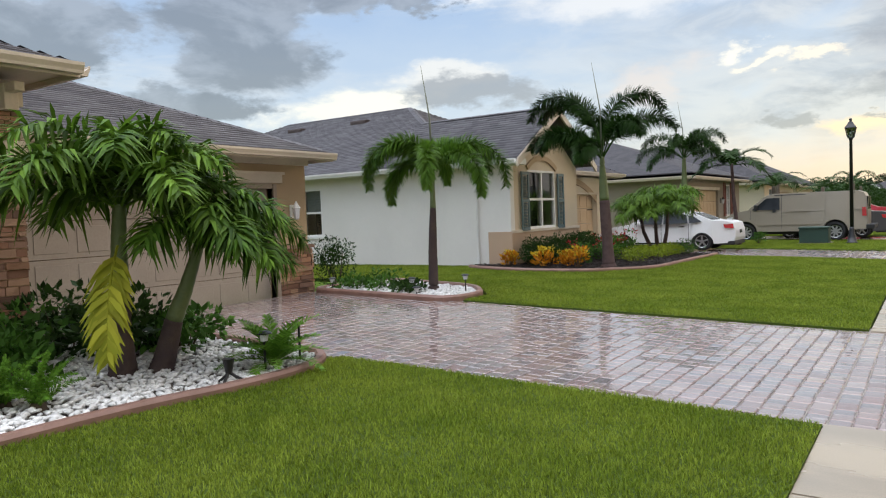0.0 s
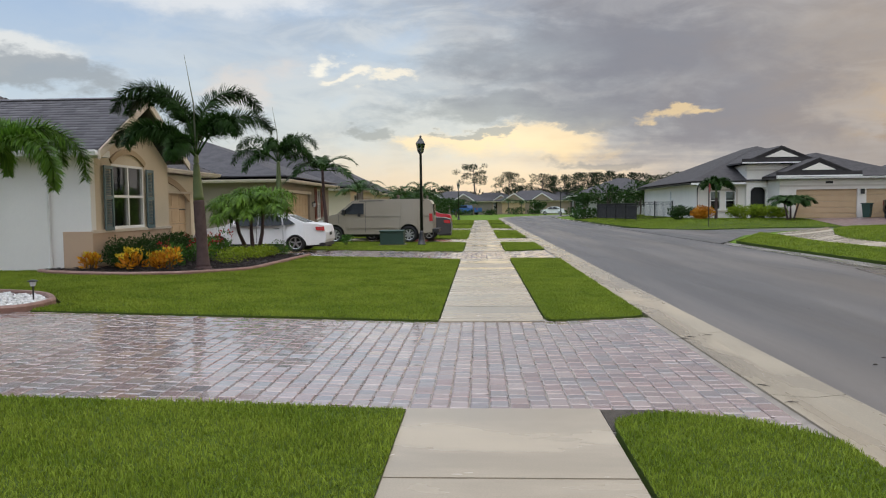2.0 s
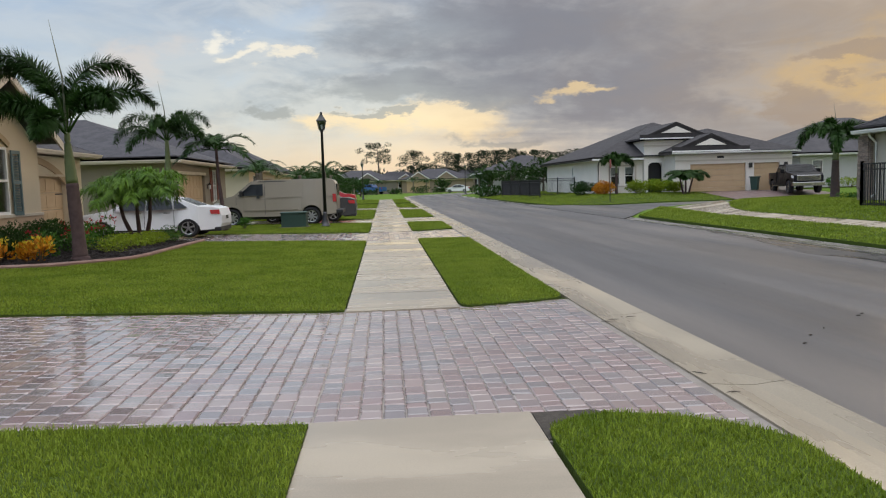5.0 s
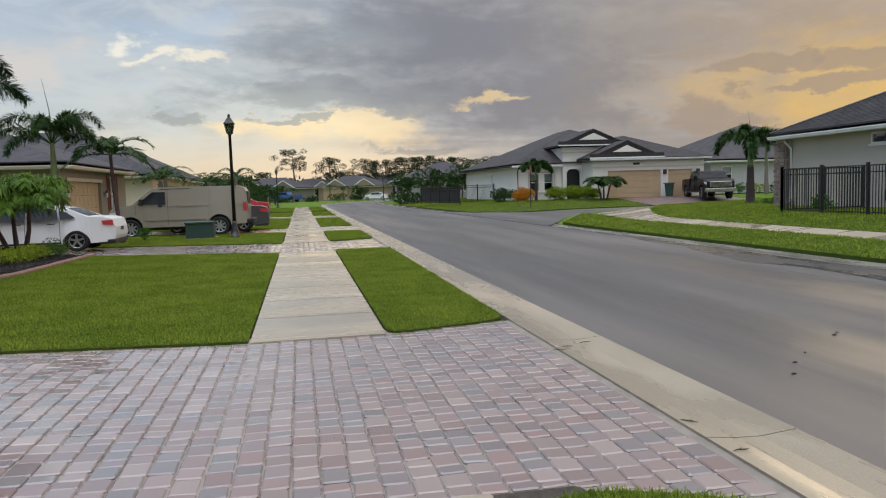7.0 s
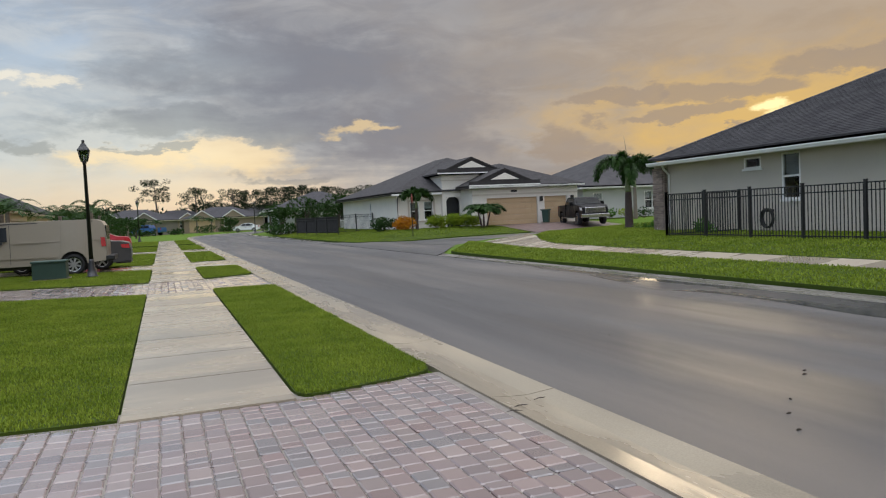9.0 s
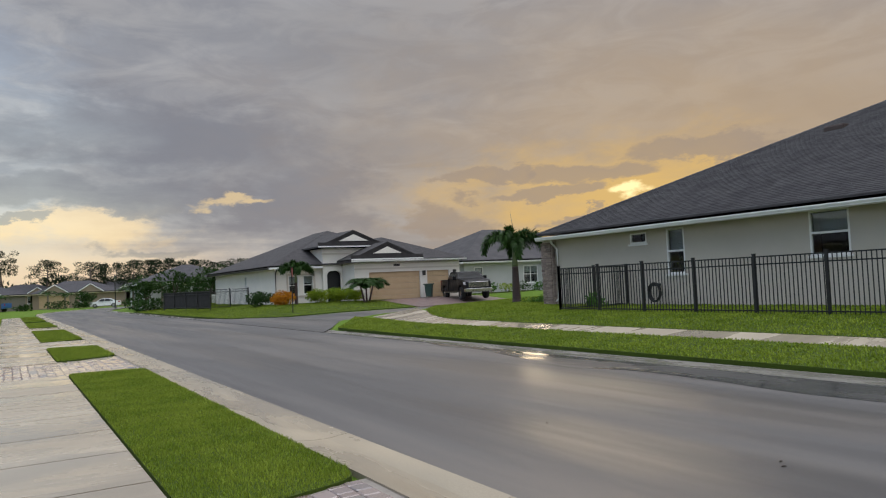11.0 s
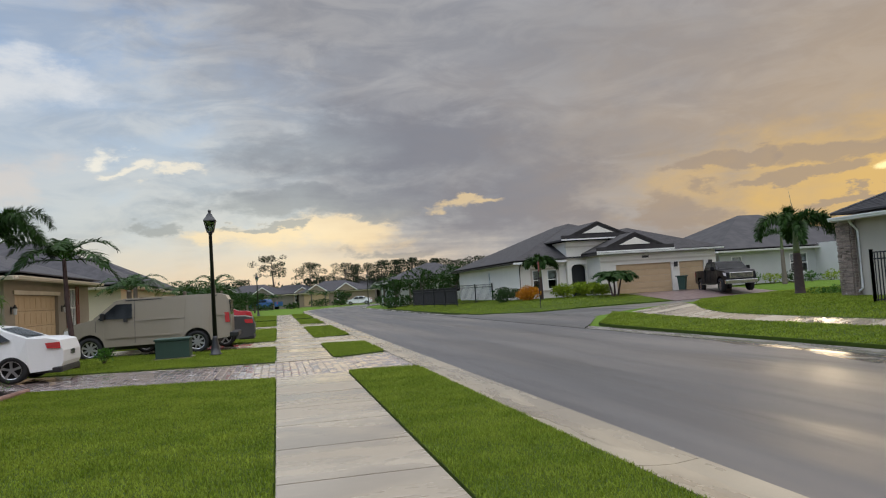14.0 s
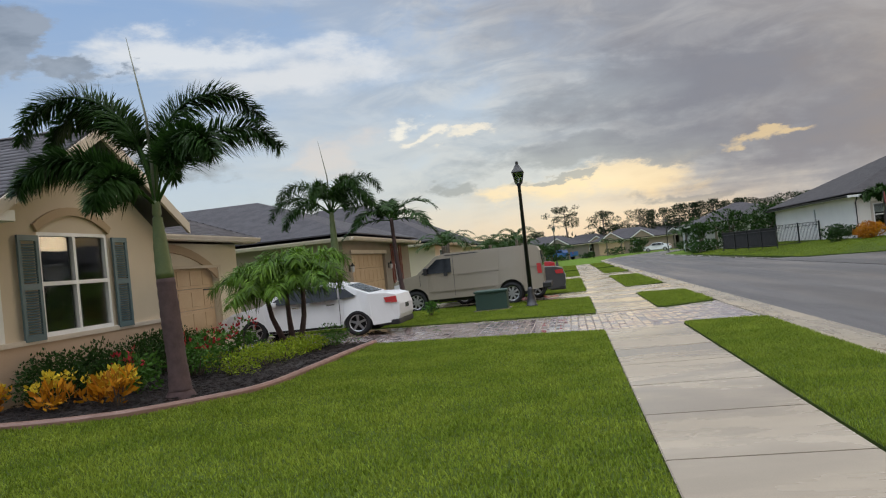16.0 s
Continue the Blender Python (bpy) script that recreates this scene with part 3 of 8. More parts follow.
NOSE = smooth_line([(10.32, -20), (10.32, 0), (10.32, 20), (10.36, 26), (10.6, 30.5), (11.6, 33.0), (13.6, 34.8), (17.0, 37.6), (22.0, 40.0), (30.0, 41.5), (60, 42)], 6)
WALK_IN = smooth_line([(12.0, -20), (12.2, 0), (12.25, 14), (12.3, 24), (12.35, 27.5), (12.6, 30.0)], 5)
WALK_OUT = smooth_line([(12.95, -20), (12.95, 0), (13.0, 14), (13.1, 24), (13.5, 28), (14.8, 31.2)], 5)
LAWNS.append((NOSE[:25] + [(12.9, 34.1)] + WALK_IN[::-1], 0.16))
LAWNS.append((WALK_OUT + [(16.5, 33.4), (18.0, 35.6), (22, 38.0), (40, 40), (40, -20)], 0.14))
H3_EDGE = smooth_line([(10.35, 80), (10.35, 60), (10.6, 49.5), (11.2, 45.8), (13.5, 44.6), (17.0, 45.4), (22.2, 45.6)], 6)
LAWNS.append((H3_EDGE + [(22.4, 52.2), (40, 56), (40, 80)], 0.06))
rng = np.random.default_rng(5)
for outline, share in LAWNS:
    sheet("turf", outline, SOIL, 0.02, parent=lawn)
    n0 = 6200 * share if share > 0.2 else 4200 * share
    blades("blades", outline, n0, 0.037 if share > 0.3 else 0.045, (0.0065 if share > 0.6 else 0.010) if share > 0.2 else 0.022, 0.018, rng, parent=lawn,
           keep=(lambda x, y: (y > -1.0) & (y < 87) & (x < 26) & (x > -16)))
# the side street, its kerb and the path on the far side
strip_mesh("side_street", [(9.6, 29.5), (10.6, 31.2), (11.8, 33.4), (13.8, 35.2), (17.2, 38.0), (22.2, 40.4), (30, 41.9), (80, 42.5)],
           [(9.6, 51.0), (10.7, 49.0), (11.4, 45.6), (13.5, 44.4), (17.0, 45.2), (22.2, 45.4), (30, 46.5), (80, 47)], 0.012, ASPHALT, "wet asphalt side street", "road")
for v in bpy.data.objects["side_street"].data.vertices:
    v.co.z = max(0.012, gz(v.co.x, v.co.y) - 0.03)
far_walk = strip_mesh("far_sidewalk", WALK_IN[:25] + [(13.0, 32.6)], WALK_OUT[:25] + [(15.6, 33.4)], 0.0, CONCRETE, "concrete sidewalk between two lawns across the street", "pavement")
for v in far_walk.data.vertices:
    v.co.z = gz(v.co.x, v.co.y) + 0.012

# paved driveways
for nm, pts, lab in (("driveway_base", [(-9.75, 5.84), (1.0, 5.84), (1.03, 5.3), (2.51, 5.2), (2.51, 10.6), (-9.75, 10.22)], "red and grey paver driveway, shining wet"),
                     ("driveway_base_next", [(-10.1, 21.9), (2.51, 22.1), (2.51, 26.8), (-10.1, 26.5)], "grey-brown paver driveway, shining wet")):
    tagged(sheet(nm, pts, JOINT, -0.009, skirt=0.03), lab, "driveway", kind="structure")
tagged(sheet("bare_soil", [(1.04, 5.32), (1.6, 5.42), (1.5, 5.85), (1.04, 5.85)], surface("dark_grit", (0.07, 0.058, 0.045), (0.03, 0.025, 0.02), 14.0, 0.9, fine=90, bump=0.9, depth=0.02), 0.0, skirt=0.02), "bare dark gritty soil beside the slab", "soil", kind="structure")
d3 = sheet("driveway_far", [(-8.7, 32.3), (2.51, 32.3), (2.51, 36.4), (-8.7, 37.8)], CONCRETE, 0.006, skirt=0.03)
tagged(d3, "pale wet concrete driveway", "driveway", kind="structure")
tagged(sheet("driveway_far_next", [(-9, 49.2), (2.51, 49.2), (2.51, 53.2), (-9, 53.2)], CONCRETE, 0.006, skirt=0.03), "pale wet concrete driveway", "driveway", kind="structure")
tagged(sheet("driveway_opposite", [(22.4, 45.3), (30.3, 46.4), (30.3, 52.6), (22.4, 52.6)], surface("brown_paver_far", (0.17, 0.115, 0.11), (0.13, 0.09, 0.085), 3.0, 0.3, fine=20, bump=0.4), 0.015), "brown paver driveway, wet", "driveway", kind="structure")

# ---- houses ----
def wall(parent, m, length, z0, z1, thick, openings, material, name="wall", label="", cut=0.0):
    """A wall along local x from 0 to length; its outer face is at local y = 0 and looks to -y. openings: (x0, x1, z0, z1)."""
    bm = bmesh.new()
    cuts = sorted({cut, length - cut, *(v for o in openings for v in o[:2])})
    for a, b in zip(cuts, cuts[1:]):
        z = z0
        for o in sorted((o for o in openings if o[0] <= a + 1e-6 and o[1] >= b - 1e-6), key=lambda o: o[2]):
            if o[2] > z + 1e-6:
                box(bm, a, b, 0, thick, z, o[2])
            z = o[3]
        if z < z1 - 1e-6:
            box(bm, a, b, 0, thick, z, z1)
    bmesh.ops.remove_doubles(bm, verts=bm.verts[:], dist=0.001)
    bmesh.ops.transform(bm, matrix=m, verts=bm.verts[:])
    return part(name, bm, material, parent, label)


def at(x, y, z=0.0, rz=0.0):
    return pose(x, y, z, 0, 0, rz)


def window_unit(parent, m, w, h, bars=(1, 1), material=None, deep=0.05, blind=0.5, name="window", trim=0.0, sill=True):
    """A framed window, outer face at local y = 0; local x runs along it. bars: panes across and up."""
    material = material or WHITE
    f = 0.055
    xs, zs = [0, f], [0, f]
    for i in range(1, bars[0]):
        xs += [w * i / bars[0] - 0.03, w * i / bars[0] + 0.03]
    for i in range(1, bars[1]):
        zs += [h * i / bars[1] - 0.03, h * i / bars[1] + 0.03]
    xs, zs = xs + [w - f, w], zs + [h - f, h]
    bm = bmesh.new()
    grid = [[bm.verts.new((x, deep + 0.03, z)) for z in zs] for x in xs]
    for i in range(len(xs) - 1):
        for j in range(len(zs) - 1):
            if i % 2 == 0 or j % 2 == 0:
                bm.faces.new((grid[i][j], grid[i + 1][j], grid[i + 1][j + 1], grid[i][j + 1]))
    r = bmesh.ops.extrude_face_region(bm, geom=bm.faces[:])
    bmesh.ops.translate(bm, verts=[v for v in r["geom"] if isinstance(v, bmesh.types.BMVert)], vec=(0, -0.08, 0))
    bmesh.ops.recalc_face_normals(bm, faces=bm.faces[:])
    bmesh.ops.transform(bm, matrix=m, verts=bm.verts[:])
    win = part(name, bm, material, parent)
    for i in range(bars[0]):
        for j in range(bars[1]):
            bm = boxes((w * i / bars[0] + 0.03, w * (i + 1) / bars[0] - 0.03, deep + 0.004, deep + 0.010, h * j / bars[1] + 0.03, h * (j + 1) / bars[1] - 0.03))
            bmesh.ops.transform(bm, matrix=m, verts=bm.verts[:])
            part("pane", bm, GLASS, win)
    # a blind behind the upper pane; behind it a near-black panel paints the room's shade
    bm = bmesh.new()
    z = h - 0.06
    while z > h * (1 - blind):
        box(bm, 0.05, w - 0.05, deep + 0.09, deep + 0.10, z - 0.045, z)
        z -= 0.05
    bmesh.ops.transform(bm, matrix=m, verts=bm.verts[:])
    if len(bm.verts):
        part("blind", bm, surface("blind_slats", (0.42, 0.45, 0.44), rough=0.6), win)
    else:
        bm.free()
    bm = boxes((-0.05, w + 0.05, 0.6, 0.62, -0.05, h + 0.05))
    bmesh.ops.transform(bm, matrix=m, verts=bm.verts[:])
    part("dim_room", bm, ROOM_SHADE, win)
    if sill:
        bm = boxes((-0.06, w + 0.06, -0.04, deep, -0.07, 0.0))
        bmesh.ops.transform(bm, matrix=m, verts=bm.verts[:])
        part("sill", bm, material, win)
    return win


def garage_door(parent, m, w, h, material, rows=4, cols=8, handles=False):
    """A sectional door of raised panels; local x along it, outer face to -y."""
    bm = bmesh.new()
    rh = h / rows
    for r in range(rows):
        box(bm, 0, w, 0.0, 0.04, r * rh + 0.004, (r + 1) * rh - 0.004)
        cw = w / cols
        for c in range(cols):
            box(bm, c * cw + 0.07, (c + 1) * cw - 0.07, -0.012, 0.0, r * rh + 0.08, (r + 1) * rh - 0.08)
    bmesh.ops.transform(bm, matrix=m, verts=bm.verts[:])
    door = part("garage_door", bm, material, parent, "raised-panel garage door, shut", bevel=0.006)
    if handles:
        for x0 in (0.05, w - 0.55):
            for z0 in (0.12, h - 0.6):
                bm = boxes((x0, x0 + 0.5, -0.03, -0.013, z0, z0 + 0.04))
                bmesh.ops.transform(bm, matrix=m, verts=bm.verts[:])
                part("strap_hinge", bm, BLACK_METAL, door)
        for x0 in (w / 2 - 0.16, w / 2 + 0.12):
            bm = boxes((x0, x0 + 0.04, -0.05, -0.013, 0.62, 0.9))
            bmesh.ops.transform(bm, matrix=m, verts=bm.verts[:])
            part("handle", bm, BLACK_METAL, door)
    return door


def shingle_plane(parent, corners, material, seed, course=0.145, tab=0.31, name="shingles"):
    """One slope of a roof laid in courses of shingles. corners: 3D outline; the first two are the eave."""
    r = np.random.default_rng(seed)
    o = np.array(corners[0])
    u = np.array(corners[1]) - o
    width = np.linalg.norm(u)
    u /= width
    n = np.cross(u, np.array(corners[2]) - o)
    n /= np.linalg.norm(n)
    if n[2] < 0:
        n = -n
    s = np.cross(n, u)
    s /= np.linalg.norm(s)
    if s[2] < 0:
        s = -s
    flat = [((np.array(c) - o) @ u, (np.array(c) - o) @ s) for c in corners]
    top = max(f[1] for f in flat)
    verts, faces = [], []

    def span(v):
        xs = []
        for (ua, va), (ub, vb) in zip(flat, flat[1:] + flat[:1]):
            if (va - v) * (vb - v) <= 0 and va != vb:
                xs.append(ua + (ub - ua) * (v - va) / (vb - va))
        return (min(xs), max(xs)) if len(xs) > 1 else None

    v = 0.0
    while v < top - 0.02:
        ends = span(v + course * 0.5)
        v1 = min(v + course + 0.02, top)
        if ends:
            x = ends[0] + r.uniform(-tab, 0)
            while x < ends[1]:
                w = tab * r.uniform(0.55, 1.2)
                a, b = max(x, ends[0]), min(x + w - 0.004, ends[1])
                if b > a + 0.01:
                    drop = r.uniform(0, 0.012)
                    up = 0.012 + r.uniform(0, 0.006)
                    k = len(verts)
                    for q, vv, hh in ((a, v - drop, up), (b, v - drop, up), (b, v1, 0.002), (a, v1, 0.002), (a, v - drop, 0.0), (b, v - drop, 0.0)):
                        verts.append(o + u * q + s * vv + n * hh)
                    faces += [(k, k + 1, k + 2, k + 3), (k + 4, k + 5, k + 1, k)]
                x += w
        v += course
    ob = fast_mesh(name, np.array(verts), np.array(faces), material, parent)
    ob["kind"] = "stuff"
    return ob


def hip_planes(x0, x1, y0, y1, ze, pitch, gable=()):
    """The four slopes of a hip roof over a rectangle, the ridge along the longer side. gable: ends that stay upright ('x0','x1')."""
    lx, ly = x1 - x0, y1 - y0
    if lx >= ly:
        h = ly / 2
        a = 0 if "x0" in gable else h
        b = 0 if "x1" in gable else h
        ra, rb = (x0 + a, (y0 + y1) / 2, ze + h * pitch), (x1 - b, (y0 + y1) / 2, ze + h * pitch)
        out = [[(x0, y0, ze), (x1, y0, ze), rb, ra], [(x1, y1, ze), (x0, y1, ze), ra, rb]]
        if a:
            out.append([(x0, y1, ze), (x0, y0, ze), ra])
        if b:
            out.append([(x1, y0, ze), (x1, y1, ze), rb])
        return out
    h = lx / 2
    ra, rb = ((x0 + x1) / 2, y0 + h, ze + h * pitch), ((x0 + x1) / 2, y1 - h, ze + h * pitch)
    return [[(x0, y1, ze), (x0, y0, ze), ra, rb], [(x1, y0, ze), (x1, y1, ze), rb, ra], [(x0, y0, ze), (x1, y0, ze), ra], [(x1, y1, ze), (x0, y1, ze), rb]]


def roof(parent, planes, material, seed, pieces=True, thick=0.05):
    """Roof deck with its shingles and ridge caps."""
    bm = bmesh.new()
    for c in planes:
        lo = [bm.verts.new((x, y, z - thick)) for x, y, z in c]
        hi = [bm.verts.new((x, y, z - 0.003)) for x, y, z in c]
        bm.faces.new(hi)
        bm.faces.new(lo[::-1])
        for i in range(len(c)):
            j = (i + 1) % len(c)
            bm.faces.new((lo[i], lo[j], hi[j], hi[i]))
    bmesh.ops.recalc_face_normals(bm, faces=bm.faces[:])
    deck = part("roof", bm, material, parent, "hipped shingle roof")
    if pieces:
        for i, c in enumerate(planes):
            shingle_plane(deck, c, material, seed + i)
    return deck


def ridge_cap(parent, a, b, material, step=0.2):
    a, b = Vector(a), Vector(b)
    bm = bmesh.new()
    n = max(1, int((b - a).length / step))
    q = (b - a).to_track_quat("Y", "Z").to_matrix().to_4x4()
    for i in range(n):
        p = a.lerp(b, (i + 0.5) / n)
        for sgn in (-1, 1):
            box(bm, min(0, sgn * 0.13), max(0, sgn * 0.13), -step * 0.55, step * 0.5, 0.0, 0.012,
                Matrix.Translation(p + Vector((0, 0, 0.012 + 0.002 * (i % 2)))) @ q @ pose(0, 0, 0, 0, sgn * 22, 0))
    return part("ridge_cap", bm, material, parent)


def eaves(parent, x0, x1, y0, y1, ze, inset, material, gut=None, gut_sides="SNEW"):
    """Soffit, fascia and gutters round a rectangle of roof edge."""
    bm = boxes((x0, x1, y0, y1, ze - 0.10, ze - 0.06))
    part("soffit", bm, material, parent)
    t = 0.025
    sides = {"S": (x0, x1, y0 - t, y0), "N": (x0, x1, y1, y1 + t), "W": (x0 - t, x0, y0, y1), "E": (x1, x1 + t, y0, y1)}
    for s, r in sides.items():
        part("fascia", boxes((*r, ze - 0.16, ze - 0.015)), material, parent)
    gut = gut or material
    g = 0.12
    runs = {"S": ((x0, x1), y0 - t, -1, "x"), "N": ((x0, x1), y1 + t, 1, "x"), "W": ((y0, y1), x0 - t, -1, "y"), "E": ((y0, y1), x1 + t, 1, "y")}
    for s in gut_sides:
        (a, b), c, out, ax = runs[s]
        prof = [(0, 0), (g * 0.75, 0), (g * 0.8, 0.03), (g, 0.08), (g, 0.115), (g - 0.015, 0.115), (g - 0.02, 0.09), (0.012, 0.02), (0.012, 0.11), (0, 0.11)]
        bm = bmesh.new()
        ends = []
        for e in (a, b):
            ring = []
            for u, w in prof:
                p = (e, c + out * u, ze - 0.135 + w) if ax == "x" else (c + out * u, e, ze - 0.135 + w)
                ring.append(bm.verts.new(p))
            ends.append(ring)
        n = len(prof)
        for i in range(n):
            bm.faces.new((ends[0][i], ends[0][(i + 1) % n], ends[1][(i + 1) % n], ends[1][i]))
        bm.faces.new(ends[0])
        bm.faces.new(ends[1][::-1])
        bmesh.ops.recalc_face_normals(bm, faces=bm.faces[:])
        part("gutter", bm, gut, parent, "painted aluminium rain gutter")


def downspout(parent, x, y, z0, z1, way, material):
    """A flat pipe down a wall with an elbow at each end; way: (dx, dy) away from the wall, and (dx, dy) of its foot."""
    bm = bmesh.new()
    (ox, oy), (fx, fy) = way
    pts = [(x + ox * 0.35, y + oy * 0.35, z1), (x + ox * 0.3, y + oy * 0.3, z1 - 0.12), (x + ox * 0.05, y + oy * 0.05, z1 - 0.35), (x + ox * 0.05, y + oy * 0.05, z0 + 0.22), (x + ox * 0.08 + fx * 0.1, y + oy * 0.08 + fy * 0.1, z0 + 0.12), (x + ox * 0.1 + fx * 0.55, y + oy * 0.1 + fy * 0.55, z0 + 0.05)]
    tube(bm, pts, [0.042] * len(pts), 8)
    return part("downspout", bm, material, parent, "white painted downspout")


TAN = stucco("tan_stucco", (0.44, 0.32, 0.20))
TAN_PALE = stucco("pale_tan_stucco", (0.60, 0.50, 0.365))
CREAM = stucco("cream_stucco", (0.66, 0.57, 0.42))
OFFWHITE = stucco("white_stucco", (0.76, 0.74, 0.70))
GREIGE = stucco("greige_stucco", (0.50, 0.45, 0.385))
GREY_WALL = stucco("grey_stucco", (0.46, 0.46, 0.45))
DOOR_TAN = surface("tan_door_paint", (0.52, 0.37, 0.22), (0.48, 0.335, 0.2), 2.0, 0.5, fine=30, bump=0.05)
DOOR_GREY = surface("taupe_door_paint", (0.40, 0.345, 0.29), (0.36, 0.31, 0.26), 2.0, 0.5, fine=30, bump=0.05)
STONE_TONES = ((0.25, 0.12, 0.07), (0.32, 0.17, 0.10), (0.20, 0.10, 0.065), (0.36, 0.22, 0.14), (0.28, 0.16, 0.11), (0.16, 0.09, 0.065))
LEDGE = surface("ledge_stone", (0.28, 0.15, 0.09), (0.2, 0.11, 0.07), 9.0, 0.7, fine=50, bump=0.6, depth=0.01, per_object=0.25, grey=STONE_TONES)
SHUTTER = surface("teal_grey_shutter", (0.10, 0.155, 0.17), (0.085, 0.13, 0.145), 3.0, 0.5, fine=40, bump=0.05)
SHUTTER_RED = surface("red_shutter", (0.26, 0.07, 0.05), rough=0.5)


def shutter(parent, m, w, h, material):
    """A louvred shutter; local x along the wall, outer face to -y."""
    bm = bmesh.new()
    for a in ((0, 0.06, 0, h), (w - 0.06, w, 0, h), (0.06, w - 0.06, 0, 0.08), (0.06, w - 0.06, h - 0.08, h), (0.06, w - 0.06, h * 0.48, h * 0.48 + 0.09)):
        box(bm, a[0], a[1], -0.035, 0.0, a[2], a[3])
    bmesh.ops.transform(bm, matrix=m, verts=bm.verts[:])
    sh = part("shutter", bm, material, parent, "louvred shutter")
    bm = bmesh.new()
    z = 0.1
    while z < h - 0.11:
        if not h * 0.47 < z < h * 0.48 + 0.1:
            box(bm, 0.06, w - 0.06, -0.03, 0.0, -0.004, 0.004, pose(0, 0, z, 35))
        z += 0.038
    bmesh.ops.transform(bm, matrix=m, verts=bm.verts[:])
    part("louvres", bm, material, sh)
    return sh


EAST = 90  # local x of a wall facing the street (+x) runs along +y


def facing_street(x, y, z=0.0):
    return at(x, y, z, EAST)


# house with the stone piers, nearest on the house side
def house_a():
    h = thing("house", -9.8, 6.0, 0.13, label="tan stucco house with brown ledge-stone piers and grey shingle roof", category="house")
    off = Matrix.Translation((9.8, -6.0, -0.13))
    m = lambda x, y, z=0.0, rz=0.0: off @ at(x, y, z, rz)
    wall(h, m(-9.8, -9, 0, EAST), 19.2, 0.0, 2.78, 0.2, [(13.45, 18.35, 0.0, 2.32)], TAN, label="tan stucco front wall")
    wall(h, m(-9.8, 10.2, 0, 180), 14, 0.0, 2.78, 0.2, [], TAN, cut=0.2)
    wall(h, m(-24, 10.2, 0, -90), 19, 0.0, 2.78, 0.2, [], TAN)
    garage_door(h, m(-9.95, 4.45, 0.13, EAST), 4.9, 2.15, DOOR_GREY, 4, 8)
    # jambs and the lintel moulding
    bm = boxes((-9.93, -9.76, 9.35, 9.43, 0.1, 2.3), (-9.93, -9.76, 4.37, 4.45, 0.1, 2.3), (-9.93, -9.78, 4.45, 9.35, 2.22, 2.32))
    bmesh.ops.transform(bm, matrix=off, verts=bm.verts[:])
    part("door_casing", bm, surface("taupe_trim", (0.36, 0.29, 0.23), rough=0.5), h)
    bm = boxes((-9.8, -9.73, 4.1, 9.55, 2.32, 2.50), (-9.8, -9.71, 4.05, 9.6, 2.47, 2.52))
    bmesh.ops.transform(bm, matrix=off, verts=bm.verts[:])
    part("lintel_moulding", bm, TRIM, h)
    bm = boxes((-9.8, -9.74, -9, 10.24, 2.66, 2.78))
    bmesh.ops.transform(bm, matrix=off, verts=bm.verts[:])
    part("frieze", bm, TRIM, h)
    pl = hip_planes(-26, -9.3, -10, 10.45, 2.88, 0.42)
    pl = [[tuple(off @ Vector(c)) for c in p] for p in pl]
    roof(h, pl[1:], SHINGLE, 11)
    ridge_cap(h, pl[1][1], pl[1][2], SHINGLE)
    eaves(h, -26 + 9.8, -9.3 + 9.8, -16, 4.45, 2.75, 0.5, TRIM, TRIM, "EN")
    # the porch that stands forward, with a stone pier and bracketed eave
    bm = boxes((-8.75, -8.1, 3.55, 4.2, 2.98, 3.25))
    bmesh.ops.transform(bm, matrix=off, verts=bm.verts[:])
    part("porch_beam", bm, TRIM, h)
    bm = boxes((-9.8, -8.15, -9, 4.15, 2.6, 3.25))
    bmesh.ops.transform(bm, matrix=off, verts=bm.verts[:])
    part("porch_wall", bm, TAN, h)
    bm = boxes((-8.17, -7.98, 3.95, 4.1, 2.92, 3.2), (-8.1, -7.8, 3.97, 4.08, 3.1, 3.2))
    bmesh.ops.transform(bm, matrix=off, verts=bm.verts[:])
    part("bracket", bm, TRIM, h, bevel=0.01)
    pl = [[tuple(off @ Vector(c)) for c in p] for p in hip_planes(-14, -7.5, -10, 4.5, 3.42, 0.40)]
    roof(h, pl[1:], SHINGLE, 21)
    eaves(h, -14 + 9.8, -7.5 + 9.8, -16, -1.5, 3.29, 0.5, TRIM, TRIM, "EN")
    return h


house_a_ob = house_a()


def ledge_stones(parent, faces, seed):
    """Stacked stone veneer. faces: (origin, along, length, z0, z1, normal)."""
    r = random.Random(seed)
    for o, along, length, z0, z1, normal in faces:
        o, along, normal = Vector(o), Vector(along), Vector(normal)
        z = z0
        while z < z1 - 0.02:
            hh = min(r.choice((0.05, 0.065, 0.08, 0.1)), z1 - z)
            q = 0.0
            while q < length - 0.01:
                w = min(r.uniform(0.12, 0.34), length - q)
                if length - q - w < 0.07:
                    w = length - q
                d = r.uniform(0.03, 0.06)
                vs = []
                for k in (0, 1):
                    g = 0.006 if k else 0.002
                    for a, b in ((q + g, z + g), (q + w - g, z + g), (q + w - g, z + hh - g), (q + g, z + hh - g)):
                        vs.append(o + along * a + Vector((0, 0, b)) + normal * (d * k + (r.uniform(-0.008, 0.008) if k else 0)))
                mesh_part("stone", vs, [(4, 5, 6, 7), (0, 1, 5, 4), (1, 2, 6, 5), (2, 3, 7, 6), (3, 0, 4, 7)], LEDGE, parent)
                q += w
            z += hh


